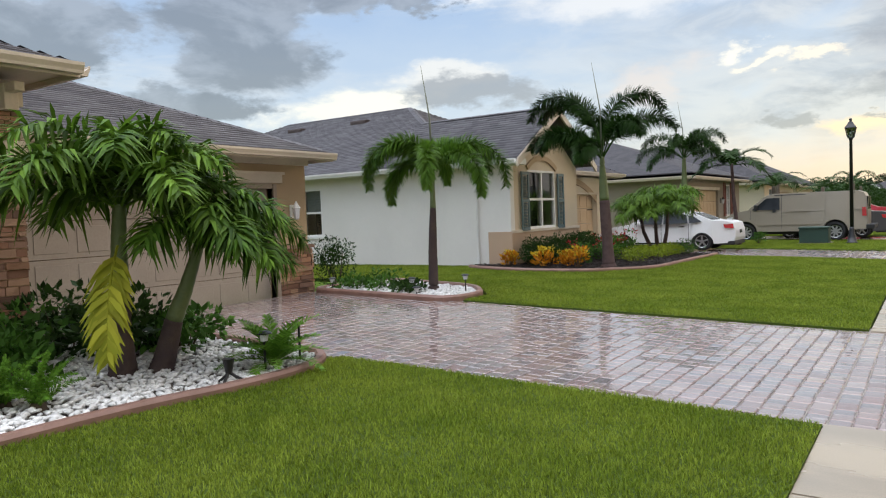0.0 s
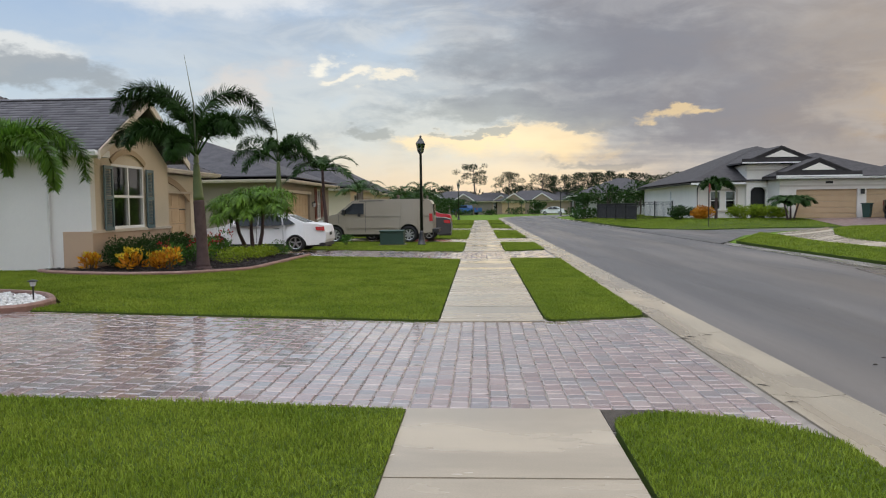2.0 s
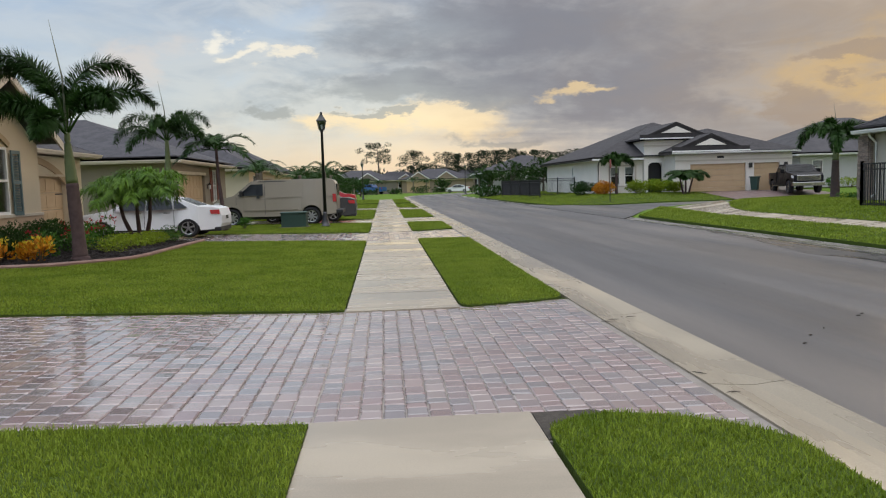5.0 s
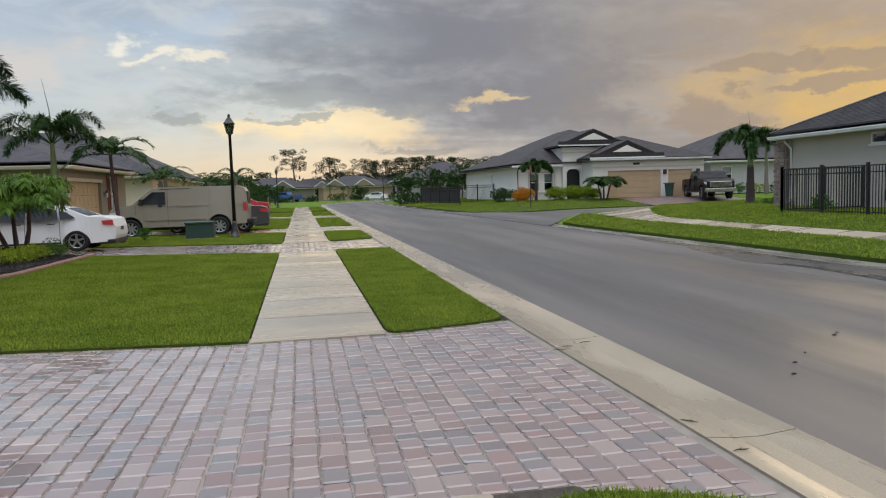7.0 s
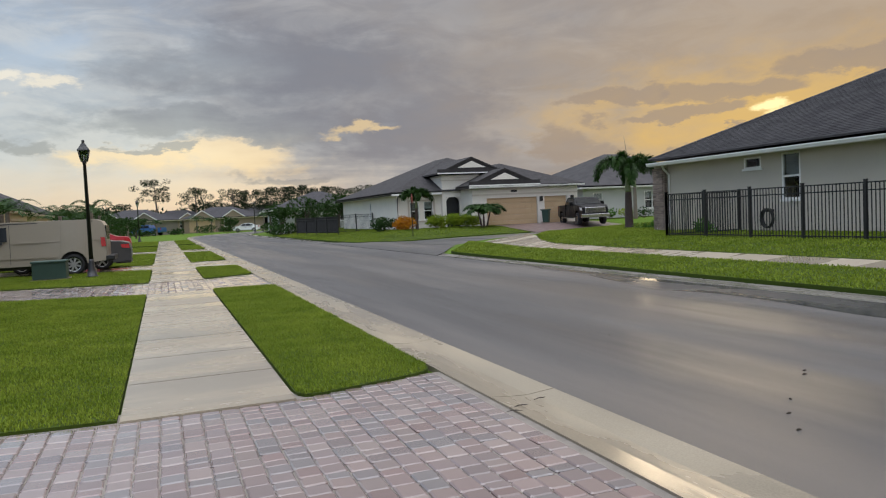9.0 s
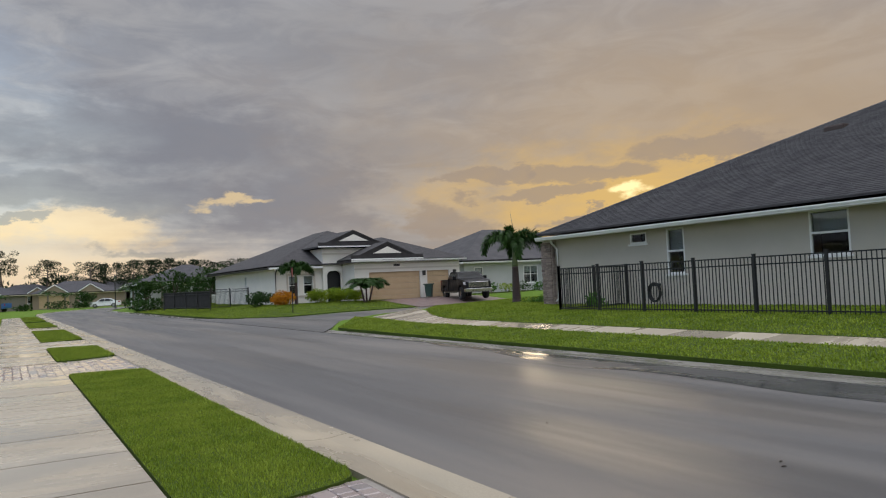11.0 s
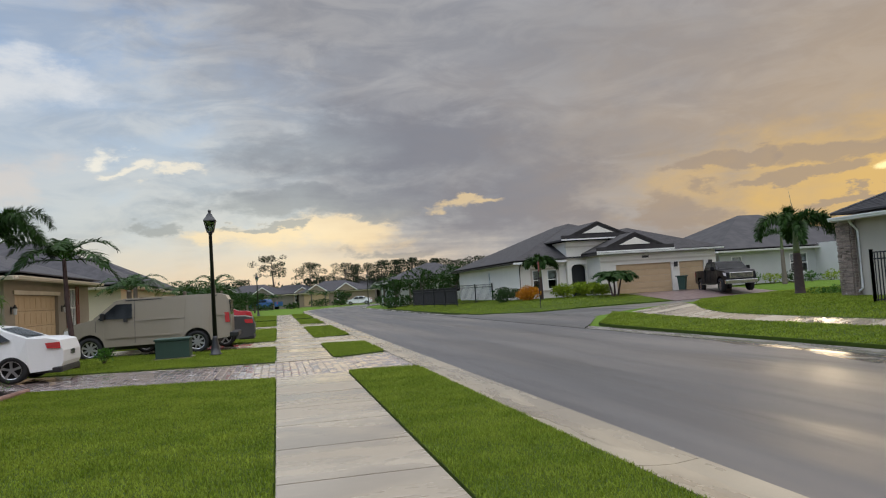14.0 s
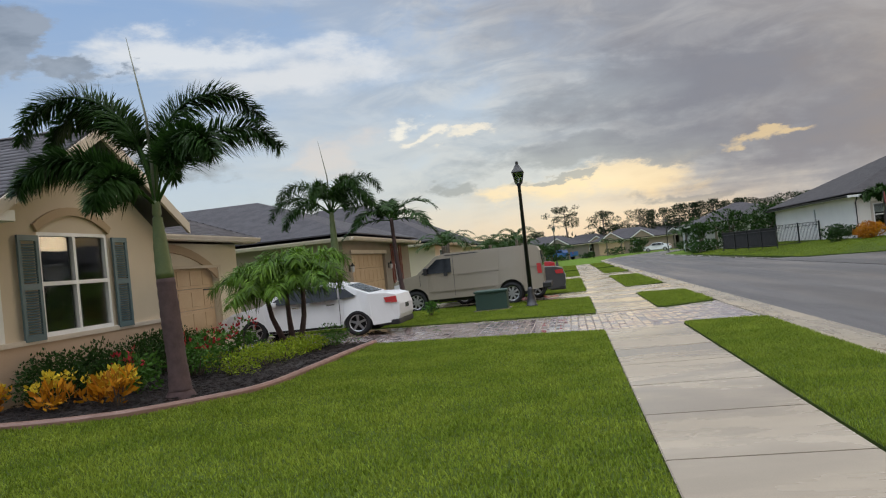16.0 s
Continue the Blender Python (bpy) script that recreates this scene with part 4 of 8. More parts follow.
# house beside the lawn: white side wall, gabled bay with shutters
def house_b():
    h = thing("house", -10.2, 21.5, 0.15, label="cream gabled house with white side wall and teal shutters", category="house")
    off = Matrix.Translation((10.2, -21.5, -0.15))
    m = lambda x, y, z=0.0, rz=0.0: off @ at(x, y, z, rz)
    put = lambda bm: (bmesh.ops.transform(bm, matrix=off, verts=bm.verts[:]), bm)[1]
    wall(h, m(-27, 16.15, 0), 18.4, 0.0, 2.85, 0.2, [(11.2, 12.0, 1.12, 2.55)], OFFWHITE, label="white stucco side wall")
    window_unit(h, m(-15.8, 16.15, 1.12), 0.8, 1.43, (1, 2), blind=0.5)
    win_y, win_w = 17.12, 1.62
    wall(h, m(-8.6, 16.35, 0, EAST), 3.9, 0.0, 2.85, 0.2, [(win_y - 16.35, win_y - 16.35 + win_w, 1.18, 2.72)], TAN_PALE, label="cream stucco gable wall")
    # gable triangle
    bm = bmesh.new()
    for x in (-8.6, -8.8):
        vs = [bm.verts.new((x, y, z)) for y, z in ((16.15, 2.85), (20.25, 2.85), (18.2, 4.18))]
        bm.faces.new(vs)
    part("gable", put(bm), TAN_PALE, h)
    window_unit(h, m(-8.6, win_y, 1.18, EAST), win_w, 1.54, (2, 2), blind=0.0)
    # the arched head over the window and the band below
    bm = bmesh.new()
    n = 14
    c, r0 = win_y + win_w / 2, 1.42
    for i in range(n):
        a0, a1 = (radians(90 - 36 + 72 * k / n) for k in (i, i + 1))
        quad = []
        for x in (-8.6, -8.555):
            for a, rr in ((a0, r0), (a1, r0), (a1, r0 + 0.13), (a0, r0 + 0.13)):
                quad.append(bm.verts.new((x, c + rr * math.cos(a), 1.57 + rr * math.sin(a))))
        for f in ((0, 1, 2, 3), (4, 5, 6, 7), (0, 1, 5, 4), (2, 3, 7, 6), (1, 2, 6, 5), (0, 3, 7, 4)):
            bm.faces.new([quad[k] for k in f])
    bmesh.ops.remove_doubles(bm, verts=bm.verts[:], dist=0.0005)
    bmesh.ops.recalc_face_normals(bm, faces=bm.faces[:])
    part("arch_band", put(bm), TAN, h)
    part("plinth_band", put(boxes((-8.6, -8.56, 16.11, 20.25, 0.0, 1.14), (-9.25, -8.6, 16.11, 16.15, 0.0, 1.14))), stucco("band_stucco", (0.50, 0.36, 0.25)), h)
    part("sill_band", put(boxes((-8.6, -8.54, 16.13, 20.25, 1.10, 1.17))), TRIM, h)
    for y in (win_y - 0.47, win_y + win_w + 0.06):
        shutter(h, m(-8.56, y, 1.14, EAST), 0.41, 1.52, SHUTTER)
    # garage front, set back
    wall(h, m(-10.2, 20.25, 0, EAST), 6.6, 0.0, 2.85, 0.2, [(0.45, 5.35, 0.0, 2.2)], CREAM, label="cream stucco garage wall")
    part("bay_return", put(boxes((-10.2, -8.8, 20.05, 20.25, 0.0, 2.85))), CREAM, h)
    garage_door(h, m(-10.33, 20.7, 0.06, EAST), 4.9, 2.14, DOOR_TAN, 4, 8, True)
    bm = bmesh.new()
    for i in range(n):
        a0, a1 = (radians(90 - 32 + 64 * k / n) for k in (i, i + 1))
        quad = []
        for x in (-10.2, -10.15):
            for a, rr in ((a0, 4.72), (a1, 4.72), (a1, 4.92), (a0, 4.92)):
                quad.append(bm.verts.new((x, 23.15 + rr * math.cos(a), -2.15 + rr * math.sin(a))))
        for f in ((0, 1, 2, 3), (4, 5, 6, 7), (0, 1, 5, 4), (2, 3, 7, 6), (1, 2, 6, 5), (0, 3, 7, 4)):
            bm.faces.new([quad[k] for k in f])
    bmesh.ops.remove_doubles(bm, verts=bm.verts[:], dist=0.0005)
    bmesh.ops.recalc_face_normals(bm, faces=bm.faces[:])
    part("arch_band", put(bm), TAN, h)
    part("door_casing", put(boxes((-10.2, -10.13, 25.6, 25.75, 0.0, 2.2), (-10.2, -10.13, 20.7, 25.75, 2.17, 2.24))), TAN_PALE, h)
    wall(h, m(-10.2, 26.85, 0, 180), 16.8, 0.0, 2.85, 0.2, [], OFFWHITE, cut=0.2)
    wall(h, m(-27, 26.85, 0, -90), 10.7, 0.0, 2.85, 0.2, [], OFFWHITE)
    # roofs: long hip, and the gabled bay
    pl = [[tuple(off @ Vector(c)) for c in p] for p in hip_planes(-27.5, -9.75, 15.75, 27.3, 2.95, 0.45)]
    roof(h, pl, SHINGLE, 31)
    ridge_cap(h, pl[0][3], pl[0][2], SHINGLE)
    ridge_cap(h, pl[0][1], pl[0][2], SHINGLE)
    gx = -8.15
    bay = [[(-12.6, 15.72, 2.95), (gx, 15.72, 2.95), (gx, 18.2, 4.42), (-12.6, 18.2, 4.42)],
           [(gx, 20.68, 2.95), (-12.6, 20.68, 2.95), (-12.6, 18.2, 4.42), (gx, 18.2, 4.42)]]
    bay = [[tuple(off @ Vector(c)) for c in p] for p in bay]
    roof(h, bay, SHINGLE, 41)
    ridge_cap(h, bay[0][3], bay[0][2], SHINGLE)
    bm = bmesh.new()
    for ya, yb in ((15.72, 18.2), (20.68, 18.2)):
        quad = []
        for x in (gx - 0.02, gx + 0.03):
            for y, z in ((ya, 2.93), (yb, 4.40), (yb, 4.20), (ya, 2.73)):
                quad.append(bm.verts.new((x, y, z)))
        for f in ((0, 1, 2, 3), (4, 5, 6, 7), (0, 1, 5, 4), (2, 3, 7, 6), (1, 2, 6, 5), (0, 3, 7, 4)):
            bm.faces.new([quad[k] for k in f])
    bmesh.ops.recalc_face_normals(bm, faces=bm.faces[:])
    part("rake_board", put(bm), TRIM, h)
    eaves(h, -27.5 + 10.2, -8.17 + 10.2, 15.75 - 21.5, 16.2 - 21.5, 2.80, 0.4, WHITE, WHITE, "S")
    eaves(h, -10.2 + 10.2, -9.75 + 10.2, 20.7 - 21.5, 27.3 - 21.5, 2.80, 0.4, TRIM, TRIM, "E")
    downspout(h, -9.55 + 10.2, 16.15 - 21.5, -0.02, 2.68, ((0, -1), (-1, -0.1)), WHITE)
    for x in (-17.4, -20.6):
        part("roof_vent", put(boxes((x, x + 0.75, 20.35, 20.75, 5.02, 5.16), (x + 0.04, x + 0.71, 20.30, 20.35, 5.0, 5.12))), surface("brown_vent", (0.06, 0.04, 0.035), rough=0.6), h, bevel=0.02)
    return h


house_b_ob = house_b()


def plain_house(name_label, x, y, z, rz, width, depth, eave, pitch, wallm, roofm, door=None, windows=(), seed=0, pieces=False, trim=None, side_windows=(), doors=()):
    """A hip-roofed house whose front looks along local +x; its front wall runs from local y = 0 to width."""
    h = thing("house", x, y, z, rz, name_label, "house")
    trim = trim or WHITE
    ops = [(d[0], d[0] + d[1], 0.0, d[2]) for d in doors] + [(w[0], w[0] + w[2], w[1], w[1] + w[3]) for w in windows]
    wall(h, at(0, 0, 0, EAST), width, -0.2, eave, 0.2, ops, wallm, label="stucco front wall")
    wall(h, at(-depth, 0, 0), depth, -0.2, eave, 0.2, [(w[0], w[0] + w[2], w[1], w[1] + w[3]) for w in side_windows], wallm, cut=0.2)
    wall(h, at(0, width, 0, 180), depth, -0.2, eave, 0.2, [], wallm, cut=0.2)
    wall(h, at(-depth, width, 0, -90), width, -0.2, eave, 0.2, [], wallm)
    for d in doors:
        garage_door(h, at(-0.12, d[0], 0, EAST), d[1], d[2], d[3], 4, max(4, int(d[1] / 0.6)))
        part("door_head", boxes((0.0, 0.05, d[0] - 0.15, d[0] + d[1] + 0.15, d[2], d[2] + 0.14)), trim, h)
    for w in windows:
        window_unit(h, at(0, w[0], w[1], EAST), w[2], w[3], w[4] if len(w) > 4 else (1, 2), blind=0.4)
    for w in side_windows:
        window_unit(h, at(-depth + w[0], 0, w[1]), w[2], w[3], w[4] if len(w) > 4 else (1, 2), blind=0.4)
    o = 0.45
    roof(h, hip_planes(-depth - o, o, -o, width + o, eave + 0.12, pitch), roofm, seed, pieces)
    eaves(h, -depth - o, o, -o, width + o, eave - 0.02, 0.4, trim, trim, "SNE")
    return h


# grey house past the second driveway
house_c = plain_house("tan and grey stucco house with red shutters", -8.7, 32.0, 0.14, 0, 10.5, 16, 2.8, 0.36, stucco("taupe_stucco", (0.31, 0.26, 0.205)), SHINGLE_FAR,
                      doors=((0.95, 4.85, 2.2, DOOR_TAN),), windows=((7.3, 0.9, 0.95, 1.6, (2, 2)),), trim=TRIM)
for y in (6.8, 8.3):
    shutter(house_c, at(0.02, y, 0.9, EAST), 0.42, 1.7, SHUTTER_RED)
house_d = plain_house("cream stucco house with a grey roof", -8.5, 48.6, 0.14, 0, 11, 14, 2.8, 0.5, CREAM, SHINGLE_FAR, doors=((5.2, 4.8, 2.2, DOOR_TAN),), windows=((1.5, 0.9, 1.4, 1.5),), trim=TRIM)
house_e = plain_house("cream stucco house behind palms", -9, 65, 0.14, 0, 11, 14, 2.8, 0.5, TAN_PALE, SHINGLE_FAR, doors=((0.8, 4.8, 2.2, DOOR_TAN),), windows=((7.5, 0.9, 1.4, 1.5),), trim=TRIM)

# greige house behind the iron fence
house_r = thing("house", 18.4, 27.0, 0.55, 0, "greige stucco house with dark grey hip roof, white gutters", "house")
R = lambda y: y - 27.0
wall(house_r, at(0, 0, 0, -90), 27, -0.1, 2.62, 0.2, [(3.97, 4.72, 2.05, 2.42), (5.57, 6.3, 0.98, 2.45), (10.5, 11.6, 1.3, 2.5), (17.0, 18.1, 1.3, 2.5)], GREIGE, label="greige stucco side wall")
wall(house_r, at(20, 0, 0, 180), 20, -0.1, 2.62, 0.2, [], GREIGE, cut=0.2)
wall(house_r, at(0, -27, 0), 20, -0.1, 2.62, 0.2, [], GREIGE, cut=0.2)
wall(house_r, at(20, -27, 0, 90), 27, -0.1, 2.62, 0.2, [], GREIGE)
window_unit(house_r, at(0, -3.97, 2.05, -90), 0.75, 0.37, (1, 1), blind=0.0)
window_unit(house_r, at(0, -5.57, 0.98, -90), 0.73, 1.47, (1, 2), blind=0.5)
window_unit(house_r, at(0, -10.5, 1.3, -90), 1.1, 1.2, (1, 2), blind=0.5)
window_unit(house_r, at(0, -17.0, 1.3, -90), 1.1, 1.2, (1, 2), blind=0.5)
roof(house_r, hip_planes(-0.5, 20.5, -27.5, 0.5, 2.74, 0.45), SHINGLE_DARK, 51)
eaves(house_r, -0.5, 20.5, -27.5, 0.5, 2.62, 0.5, WHITE, WHITE, "WN")
ridge_cap(house_r, (-0.5, 0.5, 2.76), (10.0, -10.0, 7.465), SHINGLE_DARK)
for y in (-7.9, -10.3):
    part("roof_vent", boxes((5.95, 6.4, y - 0.35, y + 0.35, 5.62, 5.82), (5.9, 5.95, y - 0.33, y + 0.33, 5.62, 5.78)), surface("brown_vent", (0.06, 0.04, 0.035), rough=0.6), house_r, bevel=0.02)
downspout(house_r, 0.0, -0.12, 0.0, 2.48, ((-1, 0), (-0.2, 1)), WHITE)
pier = thing("stone_pier", 18.32, 27.05, 0.45, 0, "grey-brown stone pier at the corner of the house", "pier")
part("core", boxes((-0.1, 0.85, -0.02, 0.55, 0, 2.6)), GREIGE, pier)

# white house on the corner across the street
H3 = thing("house", 16.15, 55.0, 0.42, 0, "white stucco house with dark brown hip roof and tan garage doors", "house")
h3wall = stucco("bright_white_stucco", (0.78, 0.73, 0.665))
BROWN_TRIM = surface("dark_brown_trim", (0.035, 0.028, 0.027), rough=0.5)
SHINGLE_BROWN = surface("brown_shingle", (0.038, 0.034, 0.035), (0.027, 0.024, 0.026), 2.5, 0.85, fine=20.0, bump=0.5, depth=0.03)
wall(H3, at(0, 0), 3.5, -0.2, 2.72, 0.2, [(1.0, 1.75, 0.75, 2.1), (2.1, 2.85, 0.75, 2.1)], h3wall, label="white stucco front wall")
for x in (1.0, 2.1):
    window_unit(H3, at(x, 0, 0.75), 0.75, 1.35, (1, 2), blind=0.4)
part("window_band", boxes((0.85, 3.0, -0.05, 0.0, 2.12, 2.24), (0.85, 3.0, -0.05, 0.0, 0.58, 0.68), (0.85, 0.97, -0.05, 0.0, 0.68, 2.12), (2.88, 3.0, -0.05, 0.0, 0.68, 2.12)), stucco("beige_band", (0.55, 0.48, 0.41)), H3)
wall(H3, at(0, 17, 0, -90), 17, -0.2, 2.72, 0.2, [(9.5, 9.95, 0.9, 2.3)], h3wall, cut=0.2, label="white stucco side wall")
window_unit(H3, at(0, 7.5, 0.9, -90), 0.45, 1.4, (1, 2), blind=0.2)
wall(H3, at(14, 17, 0, 180), 14, -0.2, 2.72, 0.2, [], h3wall)
wall(H3, at(13.8, -2.3, 0, 90), 19.1, -0.2, 2.72, 0.2, [], h3wall, cut=0.2)
# tall entry block with an arched porch
wall(H3, at(3.5, -0.35), 4.6, -0.2, 4.0, 0.2, [(0.3, 1.4, -0.1, 2.35)], h3wall, label="tall white entry wall")
part("entry_return", boxes((3.5, 3.7, -0.15, 3.5, 2.72, 4.0), (3.5, 3.7, -0.15, 0.0, -0.2, 2.72)), h3wall, H3)
part("entry_return", boxes((7.9, 8.1, -0.15, 3.5, 2.72, 4.0)), h3wall, H3)
part("entry_band", boxes((3.4, 8.1, -0.40, -0.35, 3.55, 3.66), (3.4, 5.8, -0.40, -0.35, 2.66, 2.76)), stucco("beige_band_2", (0.62, 0.56, 0.49)), H3)
bm = bmesh.new()
for i in range(10):
    a0, a1 = (math.pi * k / 10 for k in (i, i + 1))
    quad = []
    for y in (-0.38, -0.10):
        for a, rr in ((a0, 0.55), (a1, 0.55), (a1, 0.64), (a0, 0.64)):
            quad.append(bm.verts.new((4.35 + rr * math.cos(a), y, 2.05 + 0.62 * rr * math.sin(a))))
    for f in ((0, 1, 2, 3), (4, 5, 6, 7), (0, 1, 5, 4), (2, 3, 7, 6)):
        bm.faces.new([quad[q] for q in f])
bmesh.ops.recalc_face_normals(bm, faces=bm.faces[:])
part("entry_arch", bm, h3wall, H3)
part("entry_door", boxes((3.7, 5.0, 0.05, 0.1, -0.1, 2.4)), surface("black_door", (0.015, 0.015, 0.018), rough=0.35), H3, "black arched entry door in a deep porch")
# garage block
wall(H3, at(5.0, -2.5), 8.85, -0.2, 2.9, 0.2, [(1.15, 5.35, -0.1, 2.1), (5.95, 7.9, -0.1, 2.1)], h3wall, label="white garage wall")
wall(H3, at(5.0, 0, 0, -90), 2.5, -0.2, 2.9, 0.2, [], h3wall, cut=0.2)
garage_door(H3, at(6.15, -2.36, -0.05), 4.2, 2.15, DOOR_TAN, 5, 8)
garage_door(H3, at(10.95, -2.36, -0.05), 1.95, 2.15, DOOR_TAN, 5, 4)
part("garage_band", boxes((5.0, 13.85, -2.55, -2.5, 2.3, 2.42)), stucco("beige_band_3", (0.62, 0.56, 0.49)), H3)
for x in (10.62, 13.3):
    part("wall_lantern", boxes((x - 0.1, x + 0.1, -2.72, -2.56, 1.75, 2.1), (x - 0.05, x + 0.05, -2.6, -2.5, 1.85, 1.95)), BLACK_METAL, H3)
part("house_number_plaque", boxes((8.15, 8.65, -2.53, -2.50, 2.5, 2.66)), BLACK_METAL, H3)
roof(H3, hip_planes(-0.5, 14.3, -0.5, 17.5, 2.86, 0.41), SHINGLE_BROWN, 60, False)
eaves(H3, -0.5, 3.4, -0.5, 17.5, 2.74, 0.4, WHITE, BROWN_TRIM, "W")


def front_gable(parent, x0, x1, y, ze, pitch, depth, inner, material):
    """A gabled roof facing -y with a white triangle in a wide dark border."""
    c, hgt = (x0 + x1) / 2, (x1 - x0) / 2 * pitch
    roof(parent, [[(x0, y + depth, ze), (x0, y, ze), (c, y, ze + hgt), (c, y + depth, ze + hgt)], [(x1, y, ze), (x1, y + depth, ze), (c, y + depth, ze + hgt), (c, y, ze + hgt)]], material, 0, False, 0.12)
    bm = bmesh.new()
    vs = [bm.verts.new(v) for v in ((x0 + 0.1, y + 0.05, ze - 0.08), (x1 - 0.1, y + 0.05, ze - 0.08), (c, y + 0.05, ze + hgt - 0.08))]
    bm.faces.new(vs)
    part("gable_border", bm, material, parent)
    bm = bmesh.new()
    w = (x1 - x0) / 2 * inner
    lo, hi = [], []
    for yy in (y + 0.0, y + 0.04):
        lo.append([bm.verts.new(v) for v in ((c - w, yy, ze + hgt * 0.30), (c + w, yy, ze + hgt * 0.30), (c, yy, ze + hgt * 0.30 + w * pitch))])
    bm.faces.new(lo[0])
    bm.faces.new(lo[1][::-1])
    for i in range(3):
        bm.faces.new((lo[0][i], lo[1][i], lo[1][(i + 1) % 3], lo[0][(i + 1) % 3]))
    part("gable_panel", bm, h3wall, parent, "white gable panel")
    part("eave_board", boxes((x0, x1, y - 0.06, y, ze - 0.09, ze + 0.0)), WHITE, parent)
    part("eave_skirt", boxes((x0, x1, y - 0.02, y + 0.06, ze + 0.0, ze + hgt * 0.22)), material, parent)


front_gable(H3, 3.0, 8.6, -0.85, 4.15, 0.42, 9.0, 0.42, SHINGLE_BROWN)
front_gable(H3, 4.6, 10.4, -2.95, 3.08, 0.42, 6.0, 0.40, SHINGLE_BROWN)
roof(H3, hip_planes(4.6, 14.25, -2.93, 8.0, 3.02, 0.40), SHINGLE_BROWN, 0, False)
eaves(H3, 4.6, 14.2, -2.93, 0.0, 2.98, 0.4, BROWN_TRIM, WHITE, "S")
downspout(H3, 0.05, 0.0, 0.0, 2.62, ((0, -1), (-1, 0)), BROWN_TRIM)

house_4 = plain_house("grey-green stucco house with dark roof", 33.0, 56.5, 0.5, -90, 15, 13, 2.7, 0.45, GREY_WALL, SHINGLE_DARK,
                      windows=((6.2, 0.7, 1.6, 1.5, (2, 2)), (1.0, 1.0, 0.9, 1.2)), trim=WHITE)
part("porch_front", boxes((0.0, 2.5, 8.6, 12.5, -0.2, 2.9)), stucco("pale_grey_stucco", (0.6, 0.58, 0.55)), house_4)
# houses in the distance across the end of the street
FAR_GREY, FAR_TAN = stucco("brown_grey_stucco", (0.20, 0.175, 0.15)), stucco("brown_tan_stucco", (0.27, 0.21, 0.155))
for i, (x, y, w, wm) in enumerate(((-62, 150, 15, FAR_TAN), (-45, 151, 15, FAR_GREY), (-28.5, 152, 15, FAR_TAN), (-12.3, 151, 15, FAR_GREY), (3.8, 152, 15, FAR_TAN), (19.8, 151, 15, FAR_GREY), (35.5, 148, 15, FAR_TAN), (51, 143, 15, FAR_GREY), (-4.0, 172, 15, FAR_TAN), (12.5, 173, 15, FAR_GREY), (28.5, 170, 15, FAR_TAN))):
    hh = plain_house("distant tan stucco house with a grey roof", x, y, 0.1, -90, w, 11, 2.6, 0.36, wm, SHINGLE_FAR, doors=((1.0, 4.8, 2.2, DOOR_TAN),), windows=((7.5, 0.9, 1.4, 1.5),), trim=TRIM)
    tagged(hh, group="distant houses")
    for q in (3.4, 9.2):
        roof(hh, [[(-4, q - 2.2, 2.75), (0.9, q - 2.2, 2.75), (0.9, q, 4.2), (-4, q, 4.2)], [(0.9, q + 2.2, 2.75), (-4, q + 2.2, 2.75), (-4, q, 4.2), (0.9, q, 4.2)]], SHINGLE_FAR, 0, False)
        bm = bmesh.new()
        bm.faces.new([bm.verts.new(v) for v in ((0.75, q - 2.0, 2.7), (0.75, q + 2.0, 2.7), (0.75, q, 4.0))])
        part("gable", bm, wm, hh)
        part("rake_board", boxes((0.88, 0.94, -0.1, 2.65, -0.16, 0.0, pose(0, q - 2.2, 2.76, 33.4)), (0.88, 0.94, -2.65, 0.1, -0.16, 0.0, pose(0, q + 2.2, 2.76, -33.4))), WHITE, hh)
house_5 = plain_house("grey house with a steep gable behind trees", 12.5, 88, 0.3, -90, 11, 10, 2.6, 0.36, GREY_WALL, SHINGLE_FAR, windows=((2.0, 1.0, 1.2, 1.4), (7.0, 1.0, 1.2, 1.4)))


# ---- iron fences ----
def iron_fence(name, a, b, n_post, height, label, pickets=True, gap=0.105):
    """Posts, three rails and pickets between two points on the ground."""
    a, b = Vector(a), Vector(b)
    length = (b - a).length
    ang = math.degrees(math.atan2(b.y - a.y, b.x - a.x))
    f = thing(name, a.x, a.y, a.z, ang, label, "fence")
    for i in range(n_post + 1):
        x = length * i / n_post
        bm = boxes((x - 0.032, x + 0.032, -0.032, 0.032, -0.1, height + 0.04), (x - 0.04, x + 0.04, -0.04, 0.04, height + 0.04, height + 0.06))
        part("post", bm, BLACK_METAL, f)
    for z in (0.10, height - 0.20, height - 0.02):
        part("rail", boxes((0, length, -0.014, 0.014, z - 0.016, z + 0.016)), BLACK_METAL, f)
    if pickets:
        first = None
        x = gap
        while x < length - 0.02:
            if first is None:
                first = part("picket", boxes((-0.009, 0.009, -0.009, 0.009, 0.04, height - 0.01)), BLACK_METAL, f)
                first.location.x = x
            else:
                p = new("picket", first.data)
                p.parent = f
                p.location.x = x
            x += gap
    return f


